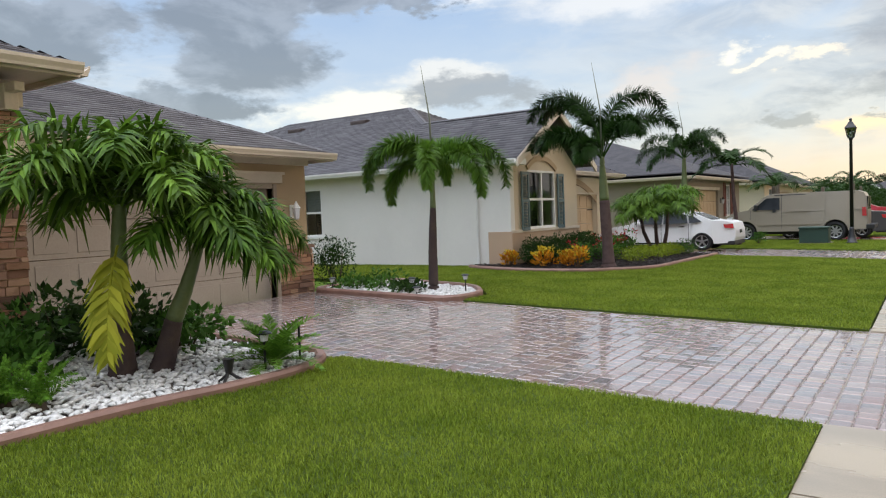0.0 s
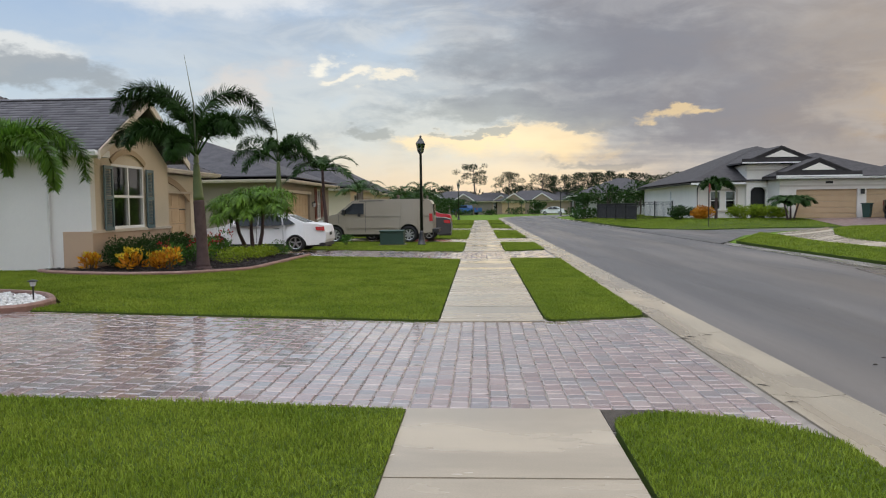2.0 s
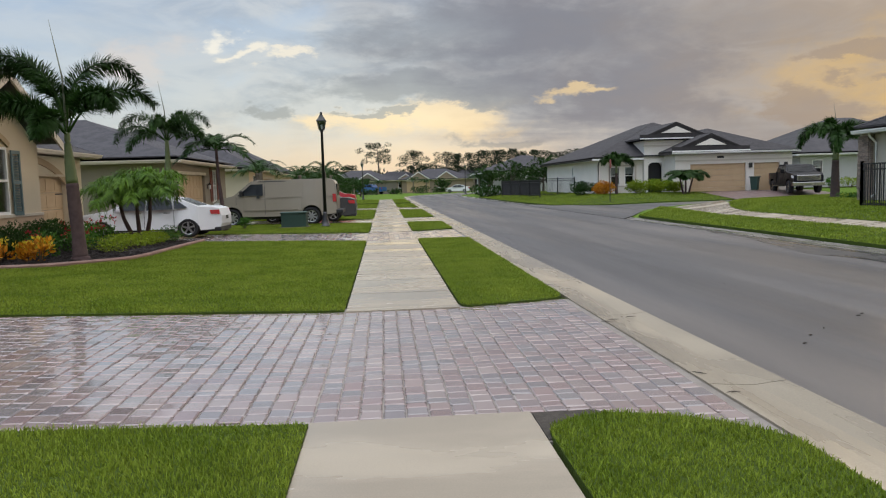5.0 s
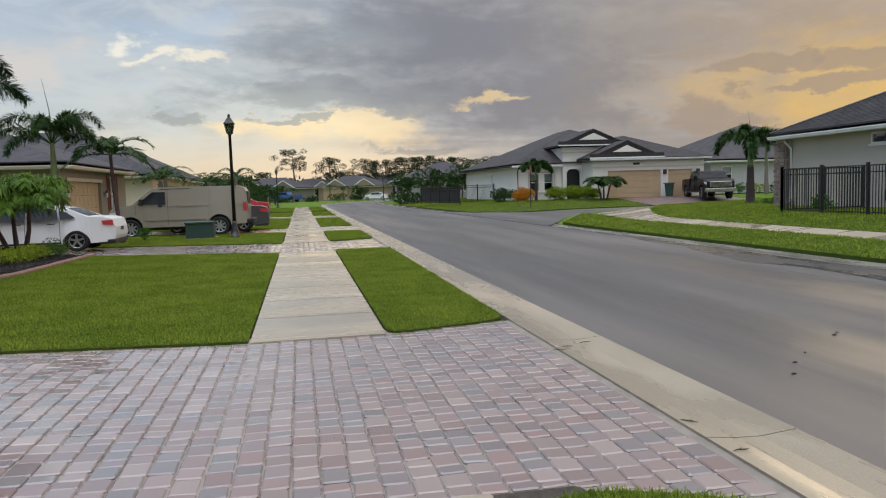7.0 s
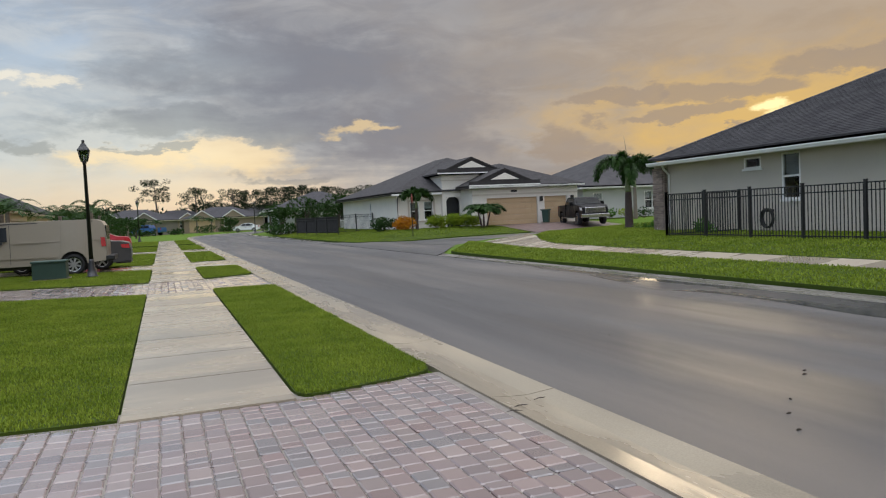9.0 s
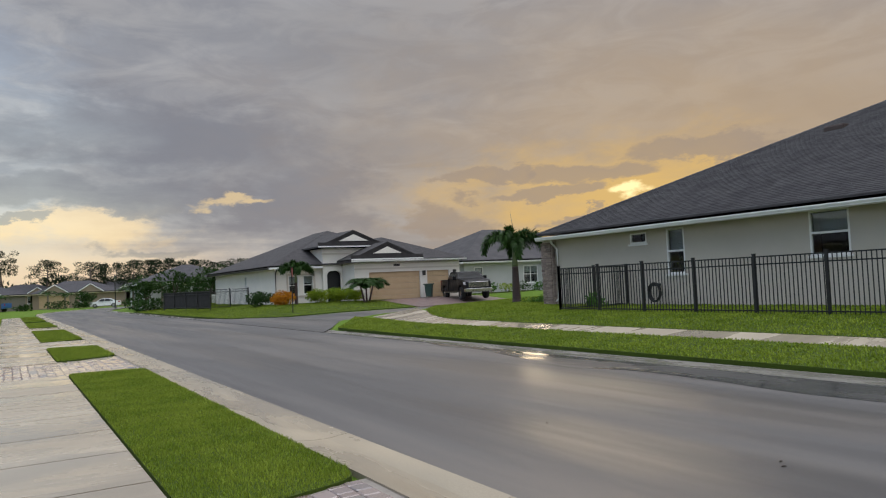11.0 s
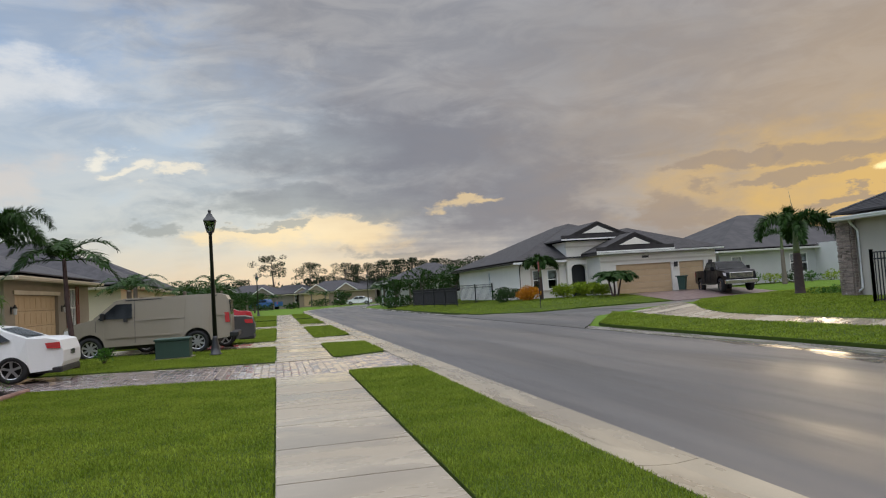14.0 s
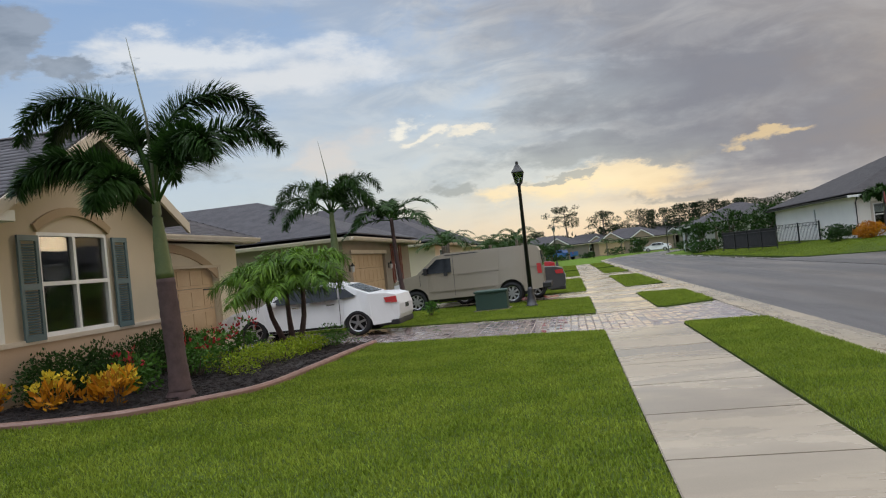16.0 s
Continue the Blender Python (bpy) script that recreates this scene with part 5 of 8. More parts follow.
iron_fence("iron_fence", (15.3, 23.2, 0.48), (15.3, 7.0, 0.48), 9, 1.4, "black aluminium picket fence along a lawn")
iron_fence("iron_fence", (15.3, 23.2, 0.48), (18.3, 23.2, 0.5), 2, 1.4, "black aluminium fence and gate running to the house wall")
iron_fence("iron_fence", (12.6, 59.0, 0.42), (16.1, 61.5, 0.45), 2, 1.4, "black aluminium picket fence beside a white house", gap=0.14)
scr = iron_fence("screened_fence", (12.6, 59.0, 0.42), (10.9, 67.5, 0.40), 4, 1.3, "low fence hung with dark screening mesh", False)
part("screen_mesh", boxes((0.0, 8.6, -0.03, -0.02, 0.02, 1.3)), surface("dark_mesh", (0.02, 0.018, 0.017), rough=0.9), scr)

# garden hose coiled on the greige wall
hose = thing("garden_hose", 18.28, 21.85, 1.05, 0, "black garden hose coiled on a wall hanger", "hose")
for i in range(4):
    bm = bmesh.new()
    n = 20
    tube(bm, [(-0.05 - 0.03 * i, 0.22 * math.cos(2 * math.pi * q / n + i) * (1 + 0.05 * i), 0.30 * math.sin(2 * math.pi * q / n + i) - 0.1) for q in range(n + 1)], [0.028] * (n + 1), 6)
    part("coil", bm, surface("black_rubber", (0.012, 0.012, 0.012), rough=0.5), hose, smooth=True)
part("hanger", boxes((-0.18, 0.12, -0.08, 0.08, 0.1, 0.18)), BLACK_METAL, hose)


# ---- street lamps ----
def street_lamp(x, y, z, height=4.52, label="dark bronze post-top street lamp with a glazed lantern"):
    lamp = thing("street_lamp", x, y, z, 0, label, "street lamp", "street lamps")
    bm = bmesh.new()
    tube(bm, [(0, 0, q) for q in (0, 0.06, 0.07, 0.28, 0.34, 0.52, 0.6)], [0.19, 0.19, 0.15, 0.135, 0.105, 0.085, 0.075], 16)
    part("base", bm, BLACK_METAL, lamp, smooth=True)
    bm = bmesh.new()
    h0 = height - 0.72
    tube(bm, [(0, 0, 0.6), (0, 0, h0 - 0.06), (0, 0, h0 - 0.05), (0, 0, h0)], [0.068, 0.05, 0.075, 0.06], 14)
    part("pole", bm, BLACK_METAL, lamp, smooth=True)
    head = part("lantern_cage", boxes((-0.10, 0.10, -0.10, 0.10, h0, h0 + 0.03)), BLACK_METAL, lamp)
    for sx in (-1, 1):
        for sy in (-1, 1):
            bm = bmesh.new()
            tube(bm, [(sx * 0.10, sy * 0.10, h0 + 0.03), (sx * 0.165, sy * 0.165, h0 + 0.36)], [0.012, 0.012], 6)
            part("cage_bar", bm, BLACK_METAL, head)
    for q in range(4):
        bm = bmesh.new()
        vs = [(-0.095, -0.10, h0 + 0.03), (0.095, -0.10, h0 + 0.03), (0.158, -0.163, h0 + 0.355), (-0.158, -0.163, h0 + 0.355)]
        bm.faces.new([bm.verts.new(v) for v in vs])
        bmesh.ops.solidify(bm, geom=bm.faces[:], thickness=0.004)
        bmesh.ops.rotate(bm, verts=bm.verts[:], cent=(0, 0, 0), matrix=Matrix.Rotation(math.pi / 2 * q, 3, "Z"))
        part("pane", bm, GLASS, head)
    bm = bmesh.new()
    tube(bm, [(0, 0, h0 + 0.03), (0, 0, h0 + 0.12), (0, 0, h0 + 0.22)], [0.03, 0.045, 0.02], 10)
    part("bulb", bm, WHITE, head)
    bm = bmesh.new()
    tube(bm, [(0, 0, h0 + q) for q in (0.355, 0.385, 0.50, 0.58, 0.60, 0.66, 0.68, 0.72)], [0.27, 0.255, 0.15, 0.095, 0.06, 0.06, 0.075, 0.02], 4)
    bmesh.ops.rotate(bm, verts=bm.verts[:], cent=(0, 0, 0), matrix=Matrix.Rotation(math.pi / 4, 3, "Z"))
    part("roof_cap", bm, BLACK_METAL, lamp, bevel=0.008)
    return lamp


lamp_1 = street_lamp(-2.28, 30.18, 0.03)
for x, y in ((-2.4, 88.0), (12.5, 112.0)):
    copy_thing(lamp_1, at(x, y, 0.05))

# transformer box on the grass
tb = thing("utility_box", -3.45, 29.9, 0.05, 0, "green metal transformer box on the lawn", "utility box")
GREEN_BOX = surface("green_box_paint", (0.022, 0.055, 0.042), (0.03, 0.065, 0.05), 3.0, 0.45, fine=30, bump=0.05)
part("pad", boxes((-0.55, 0.55, -0.45, 0.45, -0.05, 0.05)), CONCRETE, tb)
part("cabinet", boxes((-0.48, 0.48, -0.38, 0.38, 0.05, 0.56)), GREEN_BOX, tb, bevel=0.015)
part("lid", boxes((-0.51, 0.51, -0.42, 0.40, 0.56, 0.63)), GREEN_BOX, tb, bevel=0.02)

# stop sign at the side street
sign = thing("stop_sign", 14.4, 46.4, gz(14.4, 46.4), 62, "red octagonal stop sign on a thin post, seen edge and face", "sign")
bm = bmesh.new()
tube(bm, [(0, 0, -0.1), (0, 0, 2.75)], [0.03, 0.03], 8)
part("post", bm, BLACK_METAL, sign)
bm = bmesh.new()
tube(bm, [(0, -0.035, 2.42), (0, -0.045, 2.42)], [0.31, 0.31], 8)
bmesh.ops.rotate(bm, verts=bm.verts[:], cent=(0, 0, 2.42), matrix=Matrix.Rotation(radians(22.5), 3, "Y"))
part("plate", bm, surface("stop_red", (0.26, 0.03, 0.026), rough=0.4), sign)

# ---- plants ----
FROND = leafy("palm_frond", (0.014, 0.038, 0.009), (0.038, 0.085, 0.015), 0.3, 0.4, 0.2)
FROND_BRIGHT = leafy("fresh_palm_frond", (0.04, 0.105, 0.012), (0.12, 0.22, 0.025), 0.35, 0.4, 0.3)
FROND_YELLOW = leafy("yellowing_frond", (0.22, 0.26, 0.02), (0.42, 0.40, 0.04), 0.25, 0.5, 0.3)
FROND_MIX = leafy("glossy_palm_frond", (0.030, 0.080, 0.009), (0.135, 0.235, 0.025), 0.5, 0.42, 0.25)
TRUNK = surface("palm_trunk", (0.10, 0.062, 0.058), (0.062, 0.038, 0.04), 7.0, 0.8, fine=40, bump=0.5, depth=0.01)
TRUNK_DARK = surface("dark_palm_trunk", (0.055, 0.035, 0.035), (0.09, 0.065, 0.05), 7.0, 0.8, fine=40, bump=0.5, depth=0.01)
TRUNK_GREY = surface("grey_palm_trunk", (0.20, 0.165, 0.13), (0.13, 0.10, 0.08), 7.0, 0.8, fine=40, bump=0.5, depth=0.01)
SHAFT = surface("green_crownshaft", (0.115, 0.155, 0.055), (0.16, 0.19, 0.075), 4.0, 0.45, fine=30, bump=0.1)


def frond(parent, base, az, rise0, rise1, length, leaf, width, stations, style, rng, material, name="frond", droop=0.5, bare=0.12, bend=1.15):
    """One palm leaf: a bending rachis with its leaflets. style 'plume': leaflets all round it, 'flat': in two rows."""
    n = 14
    p = np.array(base, float)
    pts, dirs = [p.copy()], []
    h = np.array([math.cos(az), math.sin(az), 0.0])
    side = np.array([-math.sin(az), math.cos(az), 0.0])
    for i in range(n):
        t = (i + 0.5) / n
        r = rise0 + (rise1 - rise0) * t ** bend
        d = h * math.cos(r) + np.array([0, 0, 1.0]) * math.sin(r)
        dirs.append(d)
        p = p + d * length / n
        pts.append(p.copy())
    dirs.append(dirs[-1])
    pts, dirs = np.array(pts), np.array(dirs)
    verts, faces = [], []
    # rachis
    for i in range(n + 1):
        w = 0.022 * (1 - 0.85 * i / n) * (length / 1.8)
        up = np.cross(dirs[i], side)
        for q in (side * w, up * w, -side * w, -up * w):
            verts.append(pts[i] + q)
        if i:
            a, b = 4 * (i - 1), 4 * i
            for q in range(4):
                faces.append((a + q, a + (q + 1) % 4, b + (q + 1) % 4))
                faces.append((a + q, b + (q + 1) % 4, b + q))
    for s in range(stations):
        t = bare + (1 - bare) * (s + 0.5) / stations
        f = t * n
        i = min(int(f), n - 1)
        c = pts[i] + (pts[i + 1] - pts[i]) * (f - i)
        d = dirs[i]
        up = np.cross(d, side)
        up = up if up[2] > 0 or abs(up[2]) < 1e-6 else -up
        size = leaf * (0.55 + 0.45 * math.sin(math.pi * min(1, 0.15 + t * 0.95))) * (1.0 if t < 0.85 else 1 - (t - 0.85) * 2.2)
        angles = ([rng.uniform(0, 2 * math.pi) for _ in range(6)] if style == "plume" else [rng.normal(0.35, 0.18), math.pi - rng.normal(0.35, 0.18)] if style == "flat" else [rng.normal(0.15, 0.55), math.pi - rng.normal(0.15, 0.55), rng.choice([0.5, math.pi - 0.5]) + rng.normal(0, 0.5)])
        for a in angles:
            out = side * math.cos(a) + up * math.sin(a)
            forward = rng.uniform(0.45, 0.85)
            L = size * rng.uniform(0.8, 1.15)
            e1 = out * 0.9 + d * forward
            e1 /= np.linalg.norm(e1)
            mid = c + e1 * L * 0.5 + np.array([0, 0, -droop * L * 0.10])
            tip = mid + e1 * L * 0.5 + np.array([0, 0, -droop * L * rng.uniform(0.25, 0.6)])
            wv = np.cross(e1, up if abs(e1 @ up) < 0.9 else side)
            wv = wv / (np.linalg.norm(wv) + 1e-9) * width / 2 * rng.uniform(0.8, 1.2)
            k = len(verts)
            verts += [c - wv * 0.5, c + wv * 0.5, mid + wv, mid - wv, tip]
            faces += [(k, k + 1, k + 2), (k, k + 2, k + 3), (k + 3, k + 2, k + 4)]
    return fast_mesh(name, np.array(verts), np.array(faces), material, parent)


def ringed_trunk(points, radii, sides=14, steps=30):
    """A palm stem with leaf-scar rings along a bent line."""
    pts = [Vector(p) for p in points]
    out, rad = [], []
    for i in range(steps + 1):
        f = i / steps * (len(pts) - 1)
        j = min(int(f), len(pts) - 2)
        t = f - j
        out.append(pts[j].lerp(pts[j + 1], t))
        r = radii[j] * (1 - t) + radii[j + 1] * t
        rad.append(r * (1.035 if i % 2 else 0.985))
    return tube(bmesh.new(), out, rad, sides)


def palm(name, x, y, z, label, trunk_pts, trunk_r, split, fronds, leaf, width, stations, style, material, seed, spear=0.0, trunk_mat=None, group="palms", droop=0.5, bend=1.15, bare=0.12):
    """split: share of the stem where the green crownshaft begins. fronds: (azimuth, first rise, last rise, length), degrees."""
    r = np.random.default_rng(seed)
    root = thing(name, x, y, z, 0, label, "palm tree", group)
    n = len(trunk_pts)
    top = trunk_pts[-1]
    k = max(1, int(round(split * (n - 1))))
    part("trunk", ringed_trunk(trunk_pts[:k + 1], trunk_r[:k + 1]), trunk_mat or TRUNK, root, smooth=True)
    if k < n - 1:
        part("crownshaft", ringed_trunk(trunk_pts[k:], trunk_r[k:], 14, 16), SHAFT, root, "smooth green crownshaft", smooth=True)
    for az, r0, r1, L in fronds:
        frond(root, np.array(top) + np.array([0, 0, -0.06]), radians(az), radians(r0), radians(r1), L, leaf, width, stations, style, r, material, droop=droop, bend=bend, bare=bare)
    if spear:
        bm = tube(bmesh.new(), [top, (top[0] - 0.02, top[1], top[2] + spear * 0.5), (top[0] - 0.09 * spear, top[1], top[2] + spear)], [0.03, 0.016, 0.004], 8)
        part("spear_leaf", bm, surface("spear_leaf", (0.16, 0.17, 0.12), rough=0.6), root, "unopened spear leaf", smooth=True)
    return root


# foxtail palm in the mulch bed
palm("foxtail_palm", -6.24, 16.58, 0.22, "tall foxtail palm with ringed trunk and green crownshaft",
     [(0, 0, 0), (0.0, 0, 0.12), (-0.01, 0, 0.5), (-0.04, 0, 1.1), (-0.06, 0, 1.6), (-0.08, 0, 2.05), (-0.09, 0, 2.4), (-0.09, 0, 2.64)],
     [0.21, 0.15, 0.125, 0.128, 0.118, 0.095, 0.065, 0.05], 0.57,
     [(188, 84, -84, 3.05), (170, 80, -72, 2.8), (38, 88, -72, 2.75), (12, 60, -62, 2.25), (200, 50, -70, 2.1), (232, 46, -74, 2.0), (268, 34, -80, 1.5), (110, 62, -64, 2.1), (330, 62, -72, 1.9)],
     0.42, 0.024, 150, "plume", FROND, 71, 2.25, TRUNK, bend=1.9, bare=0.27)
# foxtail palm in the white-pebble bed
palm("foxtail_palm", -7.48, 11.05, 0.16, "young foxtail palm with a dark trunk in white pebbles",
     [(0, 0, 0), (0, 0, 0.2), (0.01, 0, 0.8), (0.03, 0, 1.2), (0.05, 0, 1.6), (0.06, 0, 2.0), (0.07, 0, 2.3)], [0.12, 0.09, 0.08, 0.07, 0.055, 0.042, 0.034], 0.67,
     [(190, 70, -105, 2.1), (215, 78, -100, 1.9), (20, 66, -105, 2.1), (-15, 52, -105, 1.9), (80, 88, -60, 1.3), (235, 88, -85, 1.6), (165, 48, -105, 1.9), (110, 66, -95, 1.6), (300, 62, -105, 1.8), (45, 80, -100, 1.7)],
     0.31, 0.021, 120, "plume", FROND_BRIGHT, 72, 1.9, TRUNK_DARK)
# foxtail beyond the second driveway
palm("foxtail_palm", -7.3, 26.9, 0.17, "foxtail palm beside the second driveway",
     [(0, 0, 0), (0, 0, 0.8), (0, 0, 1.6), (0, 0, 2.3), (0, 0, 3.2)], [0.17, 0.14, 0.13, 0.1, 0.06], 0.6,
     [(0, 76, -80, 2.2), (-30, 50, -80, 2.1), (180, 72, -80, 2.2), (210, 46, -85, 2.1), (90, 60, -75, 1.9), (270, 65, -75, 1.9), (320, 70, -80, 2.1), (235, 30, -85, 1.9), (45, 40, -85, 2.0)],
     0.34, 0.026, 80, "plume", FROND, 73, 2.0, TRUNK_GREY, bend=1.6, bare=0.22)
# thin palm in front of the van
palm("coconut_palm", -5.7, 28.0, 0.14, "slender young coconut palm on the lawn strip",
     [(0, 0, 0), (-0.08, 0, 0.9), (-0.16, 0, 1.8), (-0.2, 0, 2.95)], [0.1, 0.07, 0.06, 0.05], 1.0,
     [(a, e, -50 - (i % 3) * 8, 1.6) for i, (a, e) in enumerate(((10, 62), (55, 40), (100, 70), (150, 48), (190, 66), (235, 38), (280, 60), (325, 30), (20, 12), (200, 10)))],
     0.48, 0.055, 34, "flat", FROND, 74, 0, TRUNK, droop=0.7)
# clump of three stems in the bed by the drive
for i, (dx, dy, lean) in enumerate(((-0.15, 0.1, -0.35), (0.02, 0.0, -0.05), (0.18, -0.05, 0.18))):
    palm("christmas_palm", -6.75 + dx, 21.85 + dy, 0.2, "short christmas palm with arching glossy fronds, one of a clump",
         [(0, 0, 0), (lean * 0.4, 0, 0.35), (lean * 0.8, 0, 0.68), (lean, 0, 1.05 + 0.12 * i)], [0.075, 0.06, 0.05, 0.045], 1.0,
         [(a + i * 23, min(89, e + 18), -62, 1.45) for a, e in ((0, 66), (40, 42), (80, 78), (120, 50), (160, 70), (200, 44), (240, 64), (280, 40), (320, 60), (20, 26), (140, 22), (260, 24), (60, 88))],
         0.48, 0.027, 56, "shaggy", FROND_MIX, 80 + i, 0, TRUNK, "clumped palms", droop=1.1, bend=1.6)
# twin palms in the near bed
palm("christmas_palm", -6.25, 4.05, 0.14, "leaning christmas palm with thick arching fronds in white pebbles",
     [(0, 0, 0), (0.0, 0, 0.12), (-0.02, 0.01, 0.5), (-0.0, 0.02, 0.95), (0.0, 0.03, 1.35), (0.02, 0.05, 1.7)], [0.17, 0.13, 0.10, 0.085, 0.07, 0.06], 0.55,
     [((i * 137.5) % 360, 89 - i * 3.6, -40 - (i % 4) * 8, (1.35, 1.55, 1.65, 1.45)[i % 4]) for i, (a, e, L) in enumerate(((-8, 62, 1.5), (35, 48, 1.4), (80, 82, 1.2), (125, 55, 1.5), (165, 45, 1.6), (200, 66, 1.7), (240, 40, 1.6), (290, 50, 1.4), (330, 35, 1.4), (215, 22, 1.5), (180, 84, 1.25), (60, 25, 1.3), (10, 18, 1.4), (262, 76, 1.3), (150, 70, 1.4), (305, 72, 1.3), (225, 52, 1.5), (100, 40, 1.3)))],
     0.46, 0.042, 52, "shaggy", FROND_MIX, 91, 0, TRUNK_DARK, "twin palms", droop=0.85, bend=1.35)
twin = palm("christmas_palm", -6.12, 4.36, 0.14, "christmas palm with a green-topped leaning stem in white pebbles",
     [(0, 0, 0), (0.03, 0.03, 0.15), (0.12, 0.1, 0.55), (0.22, 0.18, 0.85), (0.3, 0.25, 1.15), (0.34, 0.28, 1.3)], [0.14, 0.11, 0.085, 0.07, 0.055, 0.05], 0.5,
     [(a, min(88, e + 6), -72 + (i % 3) * 6, L * 0.9) for i, (a, e, L) in enumerate(((-15, 45, 1.25), (20, 66, 1.3), (50, 40, 1.3), (95, 58, 1.2), (140, 48, 1.2), (0, 24, 1.25), (290, 50, 1.2), (330, 70, 1.2), (40, 15, 1.1)))],
     0.42, 0.040, 48, "shaggy", FROND_MIX, 92, 0, TRUNK_DARK, "twin palms", droop=1.1, bend=1.4)
old = thing("fallen_frond", -6.1, 3.95, 1.45, 0, "yellowing palm frond hanging down the stem", "palm frond")
frond(old, (0.12, -0.05, 0.0), radians(-45), radians(-35), radians(-88), 1.15, 0.26, 0.05, 30, "flat", np.random.default_rng(4), FROND_YELLOW, droop=1.2)
# across the street
palm("foxtail_palm", 20.1, 32.0, 0.46, "foxtail palm with a dark trunk on the corner lawn",
     [(0, 0, 0), (0, 0, 0.15), (0, 0, 0.9), (0, 0, 1.7), (0, 0, 2.3), (0, 0, 2.75)], [0.26, 0.2, 0.17, 0.14, 0.1, 0.07], 0.6,
     [(0, 66, -95, 2.4), (60, 50, -95, 2.2), (120, 66, -90, 2.2), (180, 56, -95, 2.4), (215, 76, -85, 2.1), (240, 40, -95, 2.2), (300, 60, -95, 2.3), (330, 40, -95, 2.2)],
     0.44, 0.04, 70, "plume", FROND, 93, 1.5, TRUNK_DARK)
palm("foxtail_palm", 26.0, 44.0, 0.48, "foxtail palm beside the brown driveway, further off",
     [(0, 0, 0), (0, 0, 1.2), (0, 0, 2.4), (0, 0, 3.4)], [0.18, 0.14, 0.11, 0.06], 0.67,
     [(20, 60, -62, 1.7), (100, 60, -60, 1.6), (170, 50, -66, 1.7), (240, 40, -70, 1.7), (310, 55, -66, 1.6)], 0.36, 0.035, 40, "plume", FROND, 94, 0, TRUNK_GREY).location = (33.5, 50.0, 0.48)
palm("foxtail_palm", 16.7, 52.2, 0.42, "palm with a pale trunk in front of the white house",
     [(0, 0, 0), (0, 0, 0.8), (0, 0, 1.6), (0, 0, 2.5)], [0.12, 0.1, 0.09, 0.05], 0.67,
     [(20, 66, -80, 1.5), (80, 50, -80, 1.5), (150, 66, -80, 1.5), (200, 50, -80, 1.5), (260, 45, -80, 1.5), (320, 60, -80, 1.5), (230, 80, -60, 1.3), (350, 40, -85, 1.5)], 0.40, 0.05, 60, "plume", FROND, 95, 0, TRUNK_DARK)
for i, dx in enumerate((-0.25, 0.0, 0.3)):
    palm("areca_palm", 21.1 + dx, 50.3 + 0.2 * i, 0.42, "bushy areca palm clump against the white house", [(0, 0, 0), (dx * 0.4, 0, 0.5), (dx, 0, 1.1)], [0.07, 0.06, 0.05], 1.0,
         [(a + i * 31, min(88, e + 12), -55, 1.35) for a, e in ((0, 74), (40, 40), (80, 55), (120, 78), (180, 60), (215, 35), (240, 72), (280, 50), (300, 48), (340, 30))], 0.50, 0.09, 38, "flat", FROND, 96 + i, 0, TRUNK, "areca clump", droop=0.8)
# palms down the street behind the van
for i, (x, y, hgt, L) in enumerate(((-6.6, 40.5, 2.3, 1.6), (-7.4, 46.5, 2.6, 1.9), (-6.0, 55.0, 2.4, 2.0), (-4.6, 60.0, 2.8, 2.2), (-7.0, 63.0, 2.2, 2.0), (-5.0, 72.0, 2.6, 2.2))):
    palm("date_palm", x, y, 0.15, "leafy palm in a front garden down the street", [(0, 0, 0), (0, 0, hgt * 0.5), (0, 0, hgt)], [0.14, 0.12, 0.1], 1.0,
         [(a + i * 17, e, -50, L) for a, e in ((0, 66), (45, 40), (90, 72), (135, 42), (180, 62), (225, 36), (270, 66), (315, 40))], 0.42, 0.06, 20, "flat", FROND, 110 + i, 0, TRUNK_GREY, "street palms", droop=0.8)


def leaf_cloud(centres, radii, count, size, rng, squash=0.55, upright=0.0):
    """Small folded leaves scattered through lumps."""
    centres, radii = np.array(centres, float), np.array(radii, float)
    vol = radii.prod(1) if radii.ndim > 1 else radii ** 3
    pick = rng.choice(len(centres), count, p=vol / vol.sum())
    v = rng.normal(0, 1, (count, 3))
    v /= np.linalg.norm(v, axis=1)[:, None]
    r = rng.uniform(0.35, 1.0, count) ** 0.4
    rad = radii[pick] if radii.ndim > 1 else radii[pick][:, None]
    c = centres[pick] + v * r[:, None] * rad
    d = v + rng.normal(0, 0.6, (count, 3))
    d[:, 2] += upright + 0.25
    d /= np.linalg.norm(d, axis=1)[:, None]
    w = np.cross(d, rng.normal(0, 1, (count, 3)))
    w /= np.linalg.norm(w, axis=1)[:, None]
    L = size * rng.uniform(0.6, 1.3, count)[:, None]
    out = np.empty((count, 5, 3))
    out[:, 0] = c
    out[:, 1] = c + d * L * 0.45 + w * L * squash * 0.5
    out[:, 2] = c + d * L
    out[:, 3] = c + d * L * 0.45 - w * L * squash * 0.5
    out[:, 4] = c + d * L * 0.5 - np.cross(d, w) * L * 0.08
    i = np.arange(count)[:, None] * 5
    f = np.concatenate([i + [[0, 1, 4]], i + [[1, 2, 4]], i + [[2, 3, 4]], i + [[3, 0, 4]]], 0)
    return out.reshape(-1, 3), f


